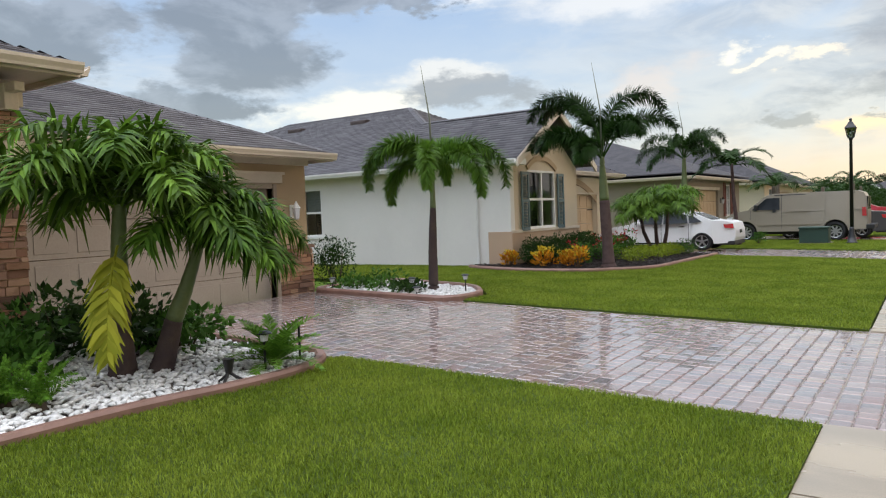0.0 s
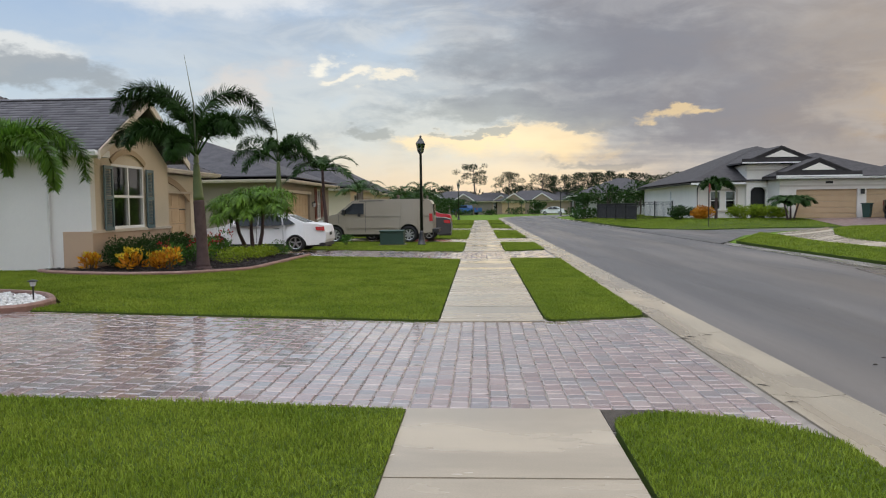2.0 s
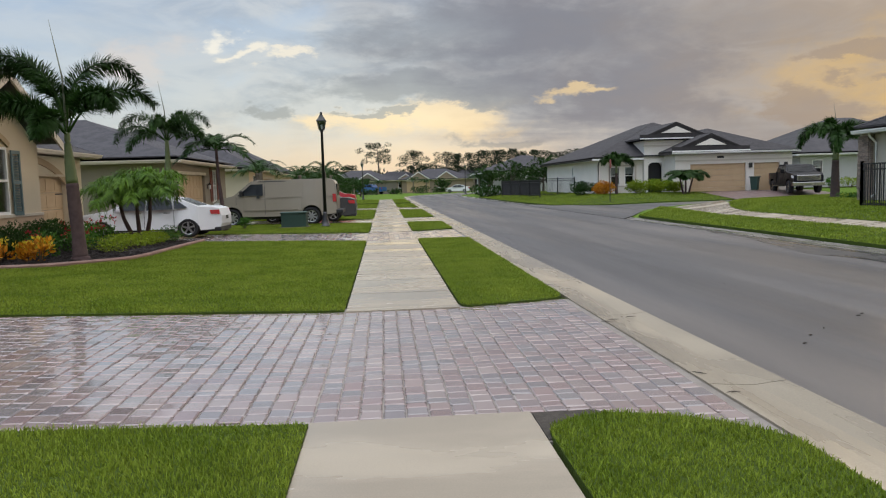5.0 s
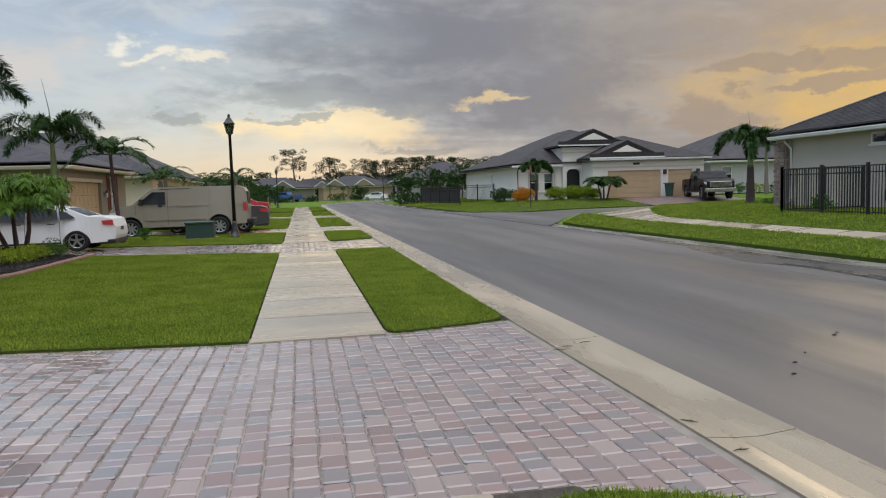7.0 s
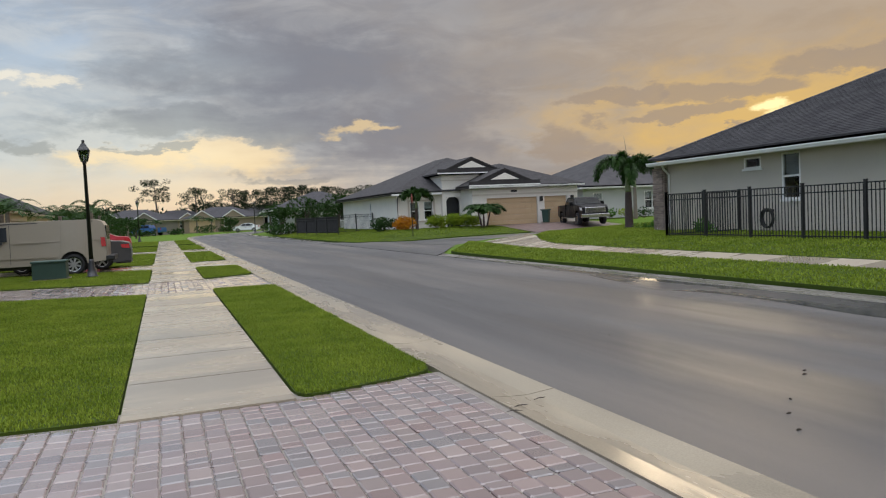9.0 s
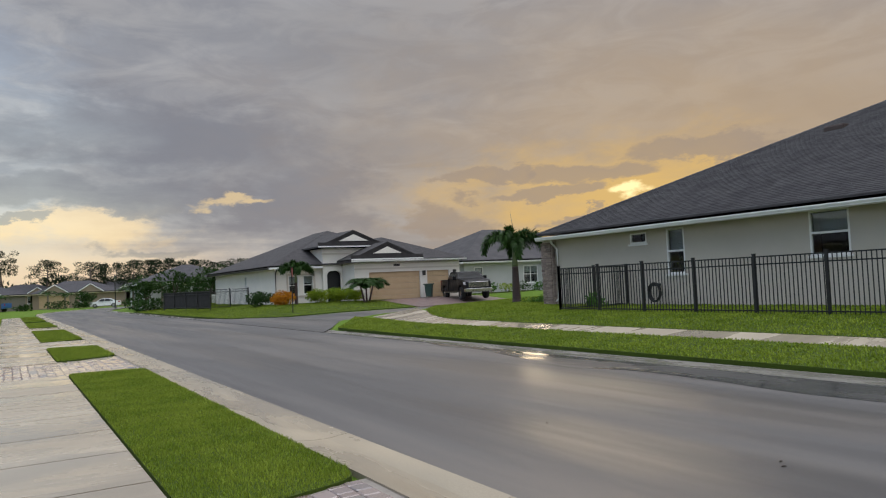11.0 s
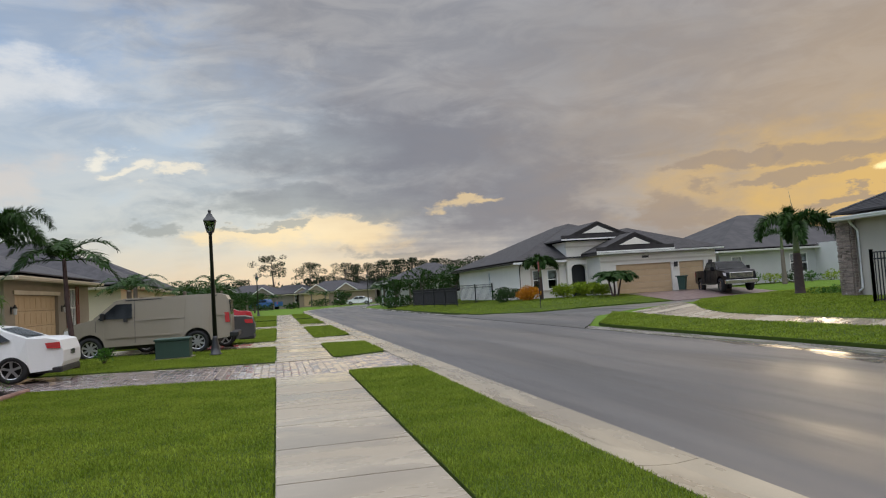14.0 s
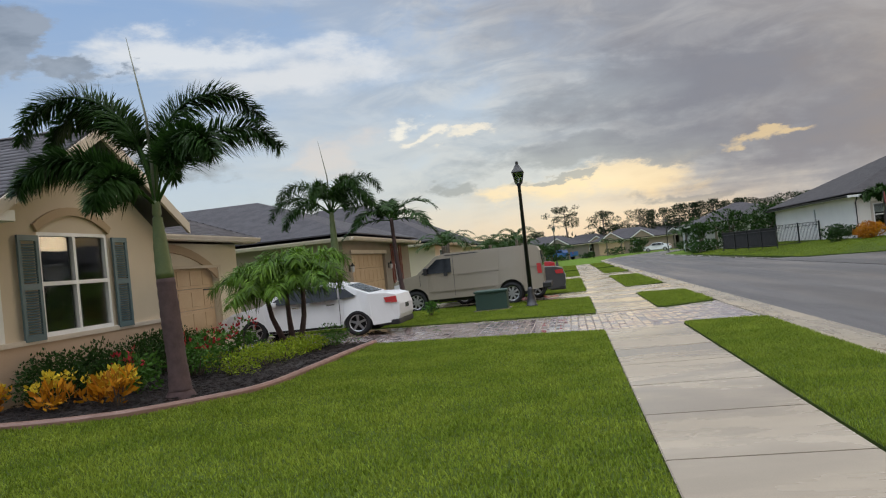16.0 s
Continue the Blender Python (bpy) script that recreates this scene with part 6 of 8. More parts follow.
LEAF_DARK = leafy("dark_shrub_leaf", (0.014, 0.036, 0.009), (0.04, 0.085, 0.016), 0.35, 0.4, 0.2)
LEAF_MID = leafy("shrub_leaf", (0.035, 0.095, 0.016), (0.085, 0.19, 0.03), 0.35, 0.4, 0.25)
LEAF_LIME = leafy("lime_shrub_leaf", (0.13, 0.21, 0.015), (0.30, 0.36, 0.03), 0.3, 0.45, 0.3)
LEAF_CROTON = leafy("croton_leaf", (0.36, 0.10, 0.012), (0.66, 0.34, 0.02), 0.35, 0.4, 0.25)
LEAF_YELLOW = leafy("yellow_croton_leaf", (0.60, 0.42, 0.03), (0.75, 0.62, 0.06), 0.3, 0.4, 0.25)
LEAF_RED = leafy("red_bract", (0.26, 0.016, 0.022), (0.42, 0.04, 0.045), 0.3, 0.45, 0.2)
LEAF_FERN = leafy("fern_leaf", (0.075, 0.19, 0.02), (0.17, 0.33, 0.04), 0.3, 0.45, 0.3)
STEM = surface("twig", (0.08, 0.06, 0.04), rough=0.85)


def shrub(name, x, y, z, w, d, h, label, material, seed, leaf=0.07, count=900, lumps=9, group="shrubs", squash=0.55, upright=0.0, category="shrub", rz=0.0, tips=None):
    r = np.random.default_rng(seed)
    root = thing(name, x, y, z, rz, label, category, group)
    c = np.stack([r.uniform(-0.5, 0.5, lumps) * w * 0.75, r.uniform(-0.5, 0.5, lumps) * d * 0.75, r.uniform(0.30, 0.78, lumps) * h], 1)
    rad = np.stack([r.uniform(0.6, 0.95, lumps) * min(w, d) * 0.42, r.uniform(0.6, 0.95, lumps) * min(w, d) * 0.42, r.uniform(0.5, 0.9, lumps) * h * 0.34], 1)
    v, f = leaf_cloud(c, rad, count, leaf, r, squash, upright)
    v[:, 2] = np.maximum(v[:, 2], 0.01)
    fast_mesh("leaves", v, f, material, root)
    bm = bmesh.new()
    for i in range(min(lumps, 7)):
        tube(bm, [(c[i][0] * 0.2, c[i][1] * 0.2, -0.03), (c[i][0] * 0.6, c[i][1] * 0.6, c[i][2] * 0.5), tuple(c[i])], [0.014, 0.011, 0.005], 5)
    part("stems", bm, STEM, root)
    if tips is not None:
        n = 9
        tc = np.stack([r.uniform(-0.42, 0.42, n) * w, r.uniform(-0.42, 0.42, n) * d, r.uniform(0.7, 1.0, n) * h], 1)
        v, f = leaf_cloud(tc, np.full((n, 3), 0.05), 140 if tips is LEAF_YELLOW else 60, 0.07, r, 0.6, 0.8)
        fast_mesh("flowers", v, f, tips, root)
    return root


# bed by the cream gable: clipped hedge, crotons, lime edging
for i in range(5):
    shrub("hedge_bush", -8.05, 16.5 + i * 0.85, 0.2, 0.85, 0.98, 0.78 + 0.05 * (i % 2), "clipped dark green hedge bush against the wall", LEAF_DARK, 200 + i, 0.05, 3200, 20, "wall hedge")
for i, (x, y, w, h) in enumerate(((-8.6, 15.95, 0.36, 0.42), (-7.68, 16.0, 0.46, 0.52), (-7.2, 16.25, 0.34, 0.42), (-6.8, 16.05, 0.46, 0.52))):
    shrub("croton", x, y, 0.2, w, w, h, "yellow and orange croton in dark mulch", LEAF_CROTON, 220 + i, 0.13, 120, 6, "crotons", 0.42, 1.1, tips=LEAF_YELLOW)
for i, (x, y, w, h) in enumerate(((-7.4, 17.2, 0.7, 0.62), (-7.0, 18.4, 0.7, 0.6), (-7.3, 19.5, 0.9, 0.75), (-7.2, 20.5, 0.9, 0.8))):
    shrub("ixora_bush", x, y, 0.2, w, w, h, "green ixora bush with red flower heads", LEAF_MID, 230 + i, 0.075, 700, 8, "flowering bushes", tips=LEAF_RED)
for i, (x, y) in enumerate(((-6.35, 18.55), (-6.25, 19.2), (-6.2, 19.85), (-6.15, 20.5), (-6.05, 21.15), (-5.75, 21.75))):
    shrub("lime_bush", x, y, 0.17, 0.74, 0.84, 0.44 if i < 5 else 0.46, "low lime green edging bush in mulch", LEAF_LIME if i < 5 else LEAF_MID, 240 + i, 0.045, 1000, 10, "lime edging")
# white pebble bed by the garage corner
shrub("ligustrum", -10.0, 11.2, 0.2, 0.85, 0.85, 1.05, "upright dark green ligustrum shrub by the garage corner", LEAF_DARK, 250, 0.06, 1600, 12)
for i, (x, y, w, h) in enumerate(((-9.1, 10.65, 0.8, 0.48), (-8.55, 10.75, 0.75, 0.55), (-7.75, 10.45, 0.55, 0.38))):
    shrub("garden_shrub", x, y, 0.16, w, w, h, "leafy green shrub in white pebbles", LEAF_MID if i < 2 else LEAF_DARK, 255 + i, 0.075, 600, 8)
# near bed, under the twin palms
for i, (x, y, w, h) in enumerate(((-7.5, 3.3, 1.2, 0.75), (-7.0, 4.6, 1.1, 0.75), (-6.85, 5.15, 0.8, 0.55), (-7.6, 2.6, 1.1, 0.8), (-7.0, 2.55, 0.9, 0.6), (-7.9, 4.4, 1.1, 0.9), (-7.0, 3.35, 0.8, 0.55))):
    shrub("garden_shrub", x, y, 0.14, w, w, h, "broad-leaved dark green shrub beside white pebbles", LEAF_DARK if i % 2 else LEAF_MID, 262 + i, 0.12, 650, 9)


def rosette(name, x, y, z, label, count, length, leaf, width, stations, material, seed, rise=(75, 15), category="plant", style="flat"):
    r = np.random.default_rng(seed)
    root = thing(name, x, y, z, 0, label, category)
    bm = tube(bmesh.new(), [(0, 0, -0.02), (0, 0, 0.08), (0, 0, 0.13)], [0.07, 0.08, 0.05], 10)
    part("stem_base", bm, STEM, root)
    for i in range(count):
        a = i * 2.39996 + r.uniform(-0.2, 0.2)
        e = rise[1] + (rise[0] - rise[1]) * (1 - i / count)
        frond(root, (0, 0, 0.1), a, radians(e), radians(e - 55), length * r.uniform(0.85, 1.1), leaf, width, stations, style, r, material, droop=0.15, bare=0.1)
    return root


rosette("sago_palm", -5.25, 5.05, 0.12, "small sago palm with stiff feathery fronds", 24, 0.64, 0.13, 0.017, 34, LEAF_FERN, 300)
for i, (x, y) in enumerate(((-5.72, 2.98), (-6.0, 2.85), (-5.9, 2.55))):
    rosette("foxtail_fern", x, y, 0.12, "bright green foxtail fern at the edge of white pebbles", 14, 0.48, 0.05, 0.012, 34, LEAF_FERN, 310 + i, (88, 40), style="plume")
# in front of the white house across the street
for i, (x, w, m, lab) in enumerate(((14.9, 1.6, LEAF_DARK, "clipped green hedge"), (15.9, 1.5, LEAF_CROTON, "orange croton bush"), (18.2, 1.2, LEAF_LIME, "yellow-green hedge"), (19.3, 1.3, LEAF_LIME, "yellow-green hedge"), (20.6, 1.3, LEAF_LIME, "yellow-green hedge"))):
    shrub("hedge_bush", x, 52.2 if i else 54.0, 0.47, w * 1.15, 1.1, 1.0, lab + " in front of the white house", m, 330 + i, 0.12, 2200, 18, "front hedge")
for i in range(6):
    shrub("hedge_bush", 33.5 + i * 1.7, 53.5, 0.48, 1.5, 1.0, 0.8, "mixed green hedge before the grey house", (LEAF_MID, LEAF_LIME, LEAF_DARK)[i % 3], 340 + i, 0.14, 350, 8, "far hedge")
shrub("garden_shrub", 19.6, 29.8, 0.46, 1.0, 0.8, 0.45, "low green shrub by the stone pier", LEAF_MID, 350, 0.08, 500, 8)
shrub("garden_shrub", 16.6, 22.9, 0.5, 0.6, 0.6, 0.5, "small spiky plant behind the fence", LEAF_MID, 351, 0.12, 250, 6)
shrub("garden_shrub", -5.3, 29.3, 0.14, 0.6, 0.5, 0.4, "small bush beside the transformer box", LEAF_MID, 352, 0.07, 350, 6)
for i, (x, y, w) in enumerate(((-7.3, 38.5, 1.4), (-6.8, 44, 1.8), (-6.4, 50, 2.0), (-6.0, 58, 2.4), (-5.5, 66, 2.6))):
    shrub("garden_shrub", x, y, 0.15, w, w, w * 0.65, "leafy shrub in a front garden down the street", (LEAF_DARK, LEAF_MID)[i % 2], 360 + i, 0.16, 500, 10)


# ---- trees at the end of the street ----
PINE = leafy("pine_needles", (0.010, 0.018, 0.008), (0.024, 0.04, 0.014), 0.35, 0.6, 0.1)
BARK = surface("pine_bark", (0.10, 0.075, 0.06), (0.06, 0.045, 0.04), 4.0, 0.9, fine=20, bump=0.6)


def pine(x, y, height, seed, spread=3.2, low=0.55):
    """A tall bare stem; flat needle clumps at the ends of long crooked limbs make an open, spreading crown."""
    r = np.random.default_rng(seed)
    root = thing("pine_tree", x, y, 0, r.uniform(0, 360), "tall slash pine with a bare trunk and ragged crown", "tree", "distant pines")
    bm = bmesh.new()
    bend = r.uniform(-0.6, 0.6, 2)
    tube(bm, [(0, 0, -0.3), (bend[0] * 0.4, bend[1] * 0.4, height * 0.5), (bend[0], bend[1], height * 0.97)], [0.26, 0.19, 0.06], 8)
    cs, rs = [], []
    for i in range(17):
        t = low + (0.98 - low) * (i + r.uniform(0, 1)) / 17
        a = i * 2.4 + r.uniform(-0.5, 0.5)
        u = (t - low) / (1 - low)
        L = spread * (0.35 + 0.9 * math.sin(math.pi * min(1.0, 0.15 + 0.8 * u))) * r.uniform(0.45, 1.05)
        base = np.array((bend[0] * t, bend[1] * t, height * t))
        tip = base + np.array((math.cos(a) * L, math.sin(a) * L, r.uniform(-0.1, 0.6) + 0.12 * L))
        mid = (base + tip) / 2 + np.array((0, 0, -0.2))
        tube(bm, [tuple(base), tuple(mid), tuple(tip)], [0.07, 0.045, 0.02], 5)
        for q, w in ((mid, 0.6), (tip, 1.0), (tip + r.normal(0, 0.45, 3) * (1, 1, 0.4), 0.8)):
            cs.append(q)
            rs.append([w * r.uniform(0.55, 1.0), w * r.uniform(0.55, 1.0), w * r.uniform(0.28, 0.5)])
    cs.append([bend[0], bend[1], height])
    rs.append([0.9, 0.9, 0.5])
    part("trunk", bm, BARK, root, smooth=True)
    v, f = leaf_cloud(cs, rs, 2600, 0.40, r, 0.25)
    fast_mesh("crown", v, f, PINE, root)
    return root


pines = [pine(-0.8, 176, 11.2, 401, 3.6, 0.6), pine(7.0, 174, 9.2, 402, 2.6), pine(14.6, 172, 8.6, 403, 3.0, 0.45), pine(23.4, 174, 8.8, 404, 2.8, 0.4)]
pr = random.Random(9)
for x, y, dz in ((18.8, 178, -0.6), (21.0, 184, 0.2), (27.0, 176, 0.0), (29.0, 182, 0.3), (31.0, 176, 0.3), (33.5, 178, -0.4), (36.0, 174, -0.2), (39.0, 180, 0.2), (42.5, 176, -0.5), (46.0, 172, 0.0), (50.0, 176, -0.6), (55.0, 170, -0.2), (61.0, 168, -0.8), (-8.5, 178, -2.6), (-14.0, 180, -3.2), (-20.0, 176, -3.4), (-29.0, 178, -3.0), (10.5, 182, -2.6)):
    copy_thing(pines[pr.randrange(1, 4)], pose(x, y, dz, 0, 0, pr.uniform(0, 360)))
wr = np.random.default_rng(77)
wood = thing("woodland", 0, 185, 0, 0, "dark belt of trees along the horizon", "trees", kind="stuff")
n = 420
c = np.stack([wr.uniform(-110, 150, n), wr.uniform(0, 25, n), wr.uniform(0.5, 4.2, n)], 1)
v, f = leaf_cloud(c, np.stack([wr.uniform(2, 4.5, n), wr.uniform(2, 4, n), wr.uniform(1.5, 3.0, n)], 1), 60000, 0.9, wr, 0.5)
fast_mesh("foliage", v, f, PINE, wood)


def broadleaf(x, y, height, w, seed, label="rounded leafy garden tree"):
    r = np.random.default_rng(seed)
    root = thing("garden_tree", x, y, 0.2, 0, label, "tree", "garden trees")
    bm = bmesh.new()
    tube(bm, [(0, 0, -0.2), (0.05, 0, height * 0.3), (0.1, 0.05, height * 0.6)], [0.14, 0.1, 0.05], 8)
    n = 14
    c = np.stack([r.uniform(-0.5, 0.5, n) * w, r.uniform(-0.5, 0.5, n) * w, r.uniform(0.4, 0.9, n) * height], 1)
    for q in c[:8]:
        tube(bm, [(0.04, 0, height * 0.28), tuple(q)], [0.05, 0.015], 5)
    part("trunk", bm, BARK, root)
    v, f = leaf_cloud(c, np.stack([r.uniform(0.5, 0.9, n) * w * 0.3] * 2 + [r.uniform(0.4, 0.7, n) * height * 0.2], 1), 1600, 0.24, r, 0.5)
    fast_mesh("crown", v, f, LEAF_DARK, root)
    return root


for i, (x, y, h, w) in enumerate(((13.2, 76, 3.6, 2.4), (15.5, 73, 3.2, 2.2), (17.5, 80, 4.2, 2.8), (12.0, 84, 2.8, 2.2), (24.0, 80, 4.6, 3.2), (13.5, 92, 3.6, 3.0), (15.5, 104, 3.8, 3.6), (-14, 138, 3.2, 3.5), (-24, 135, 3.6, 4.0), (11.5, 142, 2.6, 2.4), (27.5, 139, 3.2, 3.0), (-4.6, 142, 2.8, 2.4), (-19, 141, 3.4, 4.5), (-33, 138, 3.8, 5.0), (20, 139, 2.8, 2.6), (35, 134, 3.6, 4.0), (44, 130, 4.0, 4.4), (-44, 136, 4.4, 5.0), (-6.5, 78, 3.0, 3.4), (-8.5, 84, 3.6, 3.6), (-6.0, 92, 2.8, 3.2), (-5.0, 102, 2.8, 3.0), (-8.0, 108, 3.4, 3.6), (-3.6, 116, 2.6, 2.6))):
    broadleaf(x, y, h, w, 420 + i)
for i, (x, y, hgt) in enumerate(((-6.8, 137, 2.6), (-1.0, 139, 2.0), (5.6, 138, 2.4), (8.0, 137, 2.0), (17.0, 137, 2.6), (14.0, 86, 2.4), (12.4, 95, 2.2), (-4.4, 110, 2.0))):
    palm("date_palm", x, y, 0.05, "dark leafy palm in a garden at the end of the street", [(0, 0, 0), (0, 0, hgt * 0.5), (0, 0, hgt)], [0.16, 0.14, 0.1], 1.0,
         [(a + i * 17, e, -50, 1.9) for a, e in ((0, 66), (45, 40), (90, 72), (135, 42), (180, 62), (225, 36), (270, 66), (315, 40))], 0.5, 0.09, 14, "flat", FROND, 130 + i, 0, TRUNK_GREY, "far palms", droop=0.8)
for i, (x, y, w) in enumerate(((-12, 133, 2.6), (-8, 134, 2.2), (-2.6, 135, 2.0), (2.2, 136, 1.8), (6.8, 134, 2.2), (10, 133, 1.8), (17.5, 131, 2.2), (24, 131, 2.6), (-16, 131, 3.0), (-5.5, 126, 2.2), (-8.5, 122, 2.6), (-6.0, 114, 2.2), (11.8, 79, 2.2), (12.6, 88, 2.4))):
    shrub("garden_shrub", x, y, 0.0, w * 1.5, w, w * 0.6, "dark rounded shrub in a garden at the end of the street", LEAF_DARK, 380 + i, 0.3, 420, 10, "far shrubs")

# ---- vehicles ----
def paint(name, base, rough=0.28, metal=0.0):
    return surface(name, base, tuple(c * 0.93 for c in base), 1.5, rough, rough + 0.05, 200.0, 0.02, 0.001, metal, coat=0.25, spec=0.35, stain=0.2)


TYRE = surface("tyre_rubber", (0.014, 0.014, 0.015), rough=0.75, fine=80)
RIM = surface("alloy_rim", (0.55, 0.55, 0.56), rough=0.3, metal=0.8, bump=0)
CAR_GLASS = surface("dark_car_glass", (0.012, 0.014, 0.016), rough=0.09, rough2=0.12, bump=0, coat=0.0, spec=0.3)
TAIL = surface("red_tail_lens", (0.45, 0.015, 0.02), rough=0.15, bump=0)
CLEAR = surface("clear_lens", (0.7, 0.7, 0.72), rough=0.12, bump=0, coat=0.5)
BLACK_PLASTIC = surface("black_plastic", (0.015, 0.015, 0.016), rough=0.5, bump=0.05)
CHROME = surface("chrome", (0.6, 0.6, 0.61), rough=0.15, metal=1.0, bump=0)


def wheel(parent, x, y, r, w, spokes=5, rim=None, hub=None):
    """A wheel whose axle lies along local y; its outer side looks to sign(y)."""
    s = 1 if y > 0 else -1
    bm = bmesh.new()
    prof = [(r * 0.66, -w / 2), (r * 0.93, -w / 2), (r, -w / 2 + 0.03), (r, w / 2 - 0.03), (r * 0.93, w / 2), (r * 0.66, w / 2)]
    n = 28
    rings = []
    for i in range(n):
        a = 2 * math.pi * i / n
        rings.append([bm.verts.new((x + rr * math.cos(a), y + o, r + rr * math.sin(a))) for rr, o in prof])
    for i in range(n):
        a, b = rings[i], rings[(i + 1) % n]
        for j in range(len(prof)):
            bm.faces.new((a[j], a[(j + 1) % len(prof)], b[(j + 1) % len(prof)], b[j]))
    bmesh.ops.recalc_face_normals(bm, faces=bm.faces[:])
    wh = part("wheel", bm, TYRE, parent, smooth=True)
    rim = rim or RIM
    bm = bmesh.new()
    yo = y + s * w * 0.36
    tube(bm, [(x, y - s * w * 0.3, r), (x, y - s * w * 0.28, r)], [r * 0.66, r * 0.66], 28)
    part("dark_barrel", bm, BLACK_PLASTIC, wh)
    bm = bmesh.new()
    for i in range(n):
        a0, a1 = (2 * math.pi * q / n for q in (i, i + 1))
        quad = [bm.verts.new((x + rr * math.cos(a), yo + o, r + rr * math.sin(a))) for a, rr, o in ((a0, r * 0.60, 0), (a1, r * 0.60, 0), (a1, r * 0.68, s * 0.015), (a0, r * 0.68, s * 0.015))]
        bm.faces.new(quad)
    for i in range(spokes):
        a = 2 * math.pi * i / spokes + 0.3
        m = Matrix.Translation((x, yo, r)) @ Matrix.Rotation(-a, 4, "Y")
        box(bm, 0.02, r * 0.63, -0.012, 0.012, -r * 0.085, r * 0.085, m)
    tube(bm, [(x, yo - s * 0.03, r), (x, yo + s * 0.02, r)], [r * 0.16, r * 0.13], 14)
    part("rim", bm, rim, wh)
    return wh


def body_shell(outline, half, belt, top_in, arches, name, material, parent, label="", taper=0.10):
    """A car body from its side outline (x, z), drawn round clockwise; sides lean in above the belt. arches: (x, z, r)."""
    pts = []
    n = len(outline)
    for i in range(n):
        (xa, za), (xb, zb) = outline[i], outline[(i + 1) % n]
        pts.append((xa, za))
        m = int(max(abs(xb - xa), abs(zb - za)) / 0.25)
        for k in range(1, m):
            pts.append((xa + (xb - xa) * k / m, za + (zb - za) * k / m))
    xs = [p[0] for p in outline]
    x_lo, x_hi = min(xs), max(xs)

    def hw(x, z):
        w = half * (1 - taper * max(0, abs((x - (x_lo + x_hi) / 2) / ((x_hi - x_lo) / 2)) - 0.72) / 0.28)
        return w - max(0.0, z - belt) * top_in - max(0.0, 0.35 - z) * 0.1

    out = []
    for x, z in pts:
        for ax, az, r in arches:
            if z < az + 0.02 and abs(x - ax) < r:
                z = az + math.sqrt(max(0, r * r - (x - ax) ** 2)) - 0.0
        out.append((x, z))
    # extra points so that the arches are round
    dense = []
    for i in range(len(out)):
        dense.append(out[i])
    bm = bmesh.new()
    left = [bm.verts.new((x, -hw(x, z), z)) for x, z in dense]
    right = [bm.verts.new((x, hw(x, z), z)) for x, z in dense]
    bm.faces.new(left)
    bm.faces.new(right[::-1])
    m = len(left)
    for i in range(m):
        j = (i + 1) % m
        bm.faces.new((left[j], left[i], right[i], right[j]))
    bmesh.ops.triangulate(bm, faces=[f for f in bm.faces if len(f.verts) > 4])
    bmesh.ops.recalc_face_normals(bm, faces=bm.faces[:])
    ob = part(name, bm, material, parent, label, bevel=0.035)
    return ob, hw


def side_panel(parent, name, corners, hw, side, material, proud=0.006, label=""):
    """A flat panel laid on a body side, from (x, z) corners."""
    bm = bmesh.new()
    vs = [bm.verts.new((x, side * (hw(x, z) + proud), z)) for x, z in corners]
    lo = [bm.verts.new((x, side * (hw(x, z) - 0.02), z)) for x, z in corners]
    bm.faces.new(vs)
    for i in range(len(vs)):
        j = (i + 1) % len(vs)
        bm.faces.new((vs[i], vs[j], lo[j], lo[i]))
    bmesh.ops.recalc_face_normals(bm, faces=bm.faces[:])
    return part(name, bm, material, parent, label)


def cross_panel(parent, name, pts, material, label=""):
    """A panel across the car from (x, z, half width) lines."""
    bm = bmesh.new()
    rows = [[bm.verts.new((x, s * w, z)) for s in (-1, 1)] for x, z, w in pts]
    for a, b in zip(rows, rows[1:]):
        bm.faces.new((a[0], a[1], b[1], b[0]))
    bmesh.ops.solidify(bm, geom=bm.faces[:], thickness=0.008)
    bmesh.ops.recalc_face_normals(bm, faces=bm.faces[:])
    return part(name, bm, material, parent, label)


def under_arch(outline_bottom, a, z0, r):
    return [(a - r, z0)] + [(a + r * math.cos(t), z0 + r * math.sin(t)) for t in [math.pi * (1 - k / 8) for k in range(1, 8)]] + [(a + r, z0)]


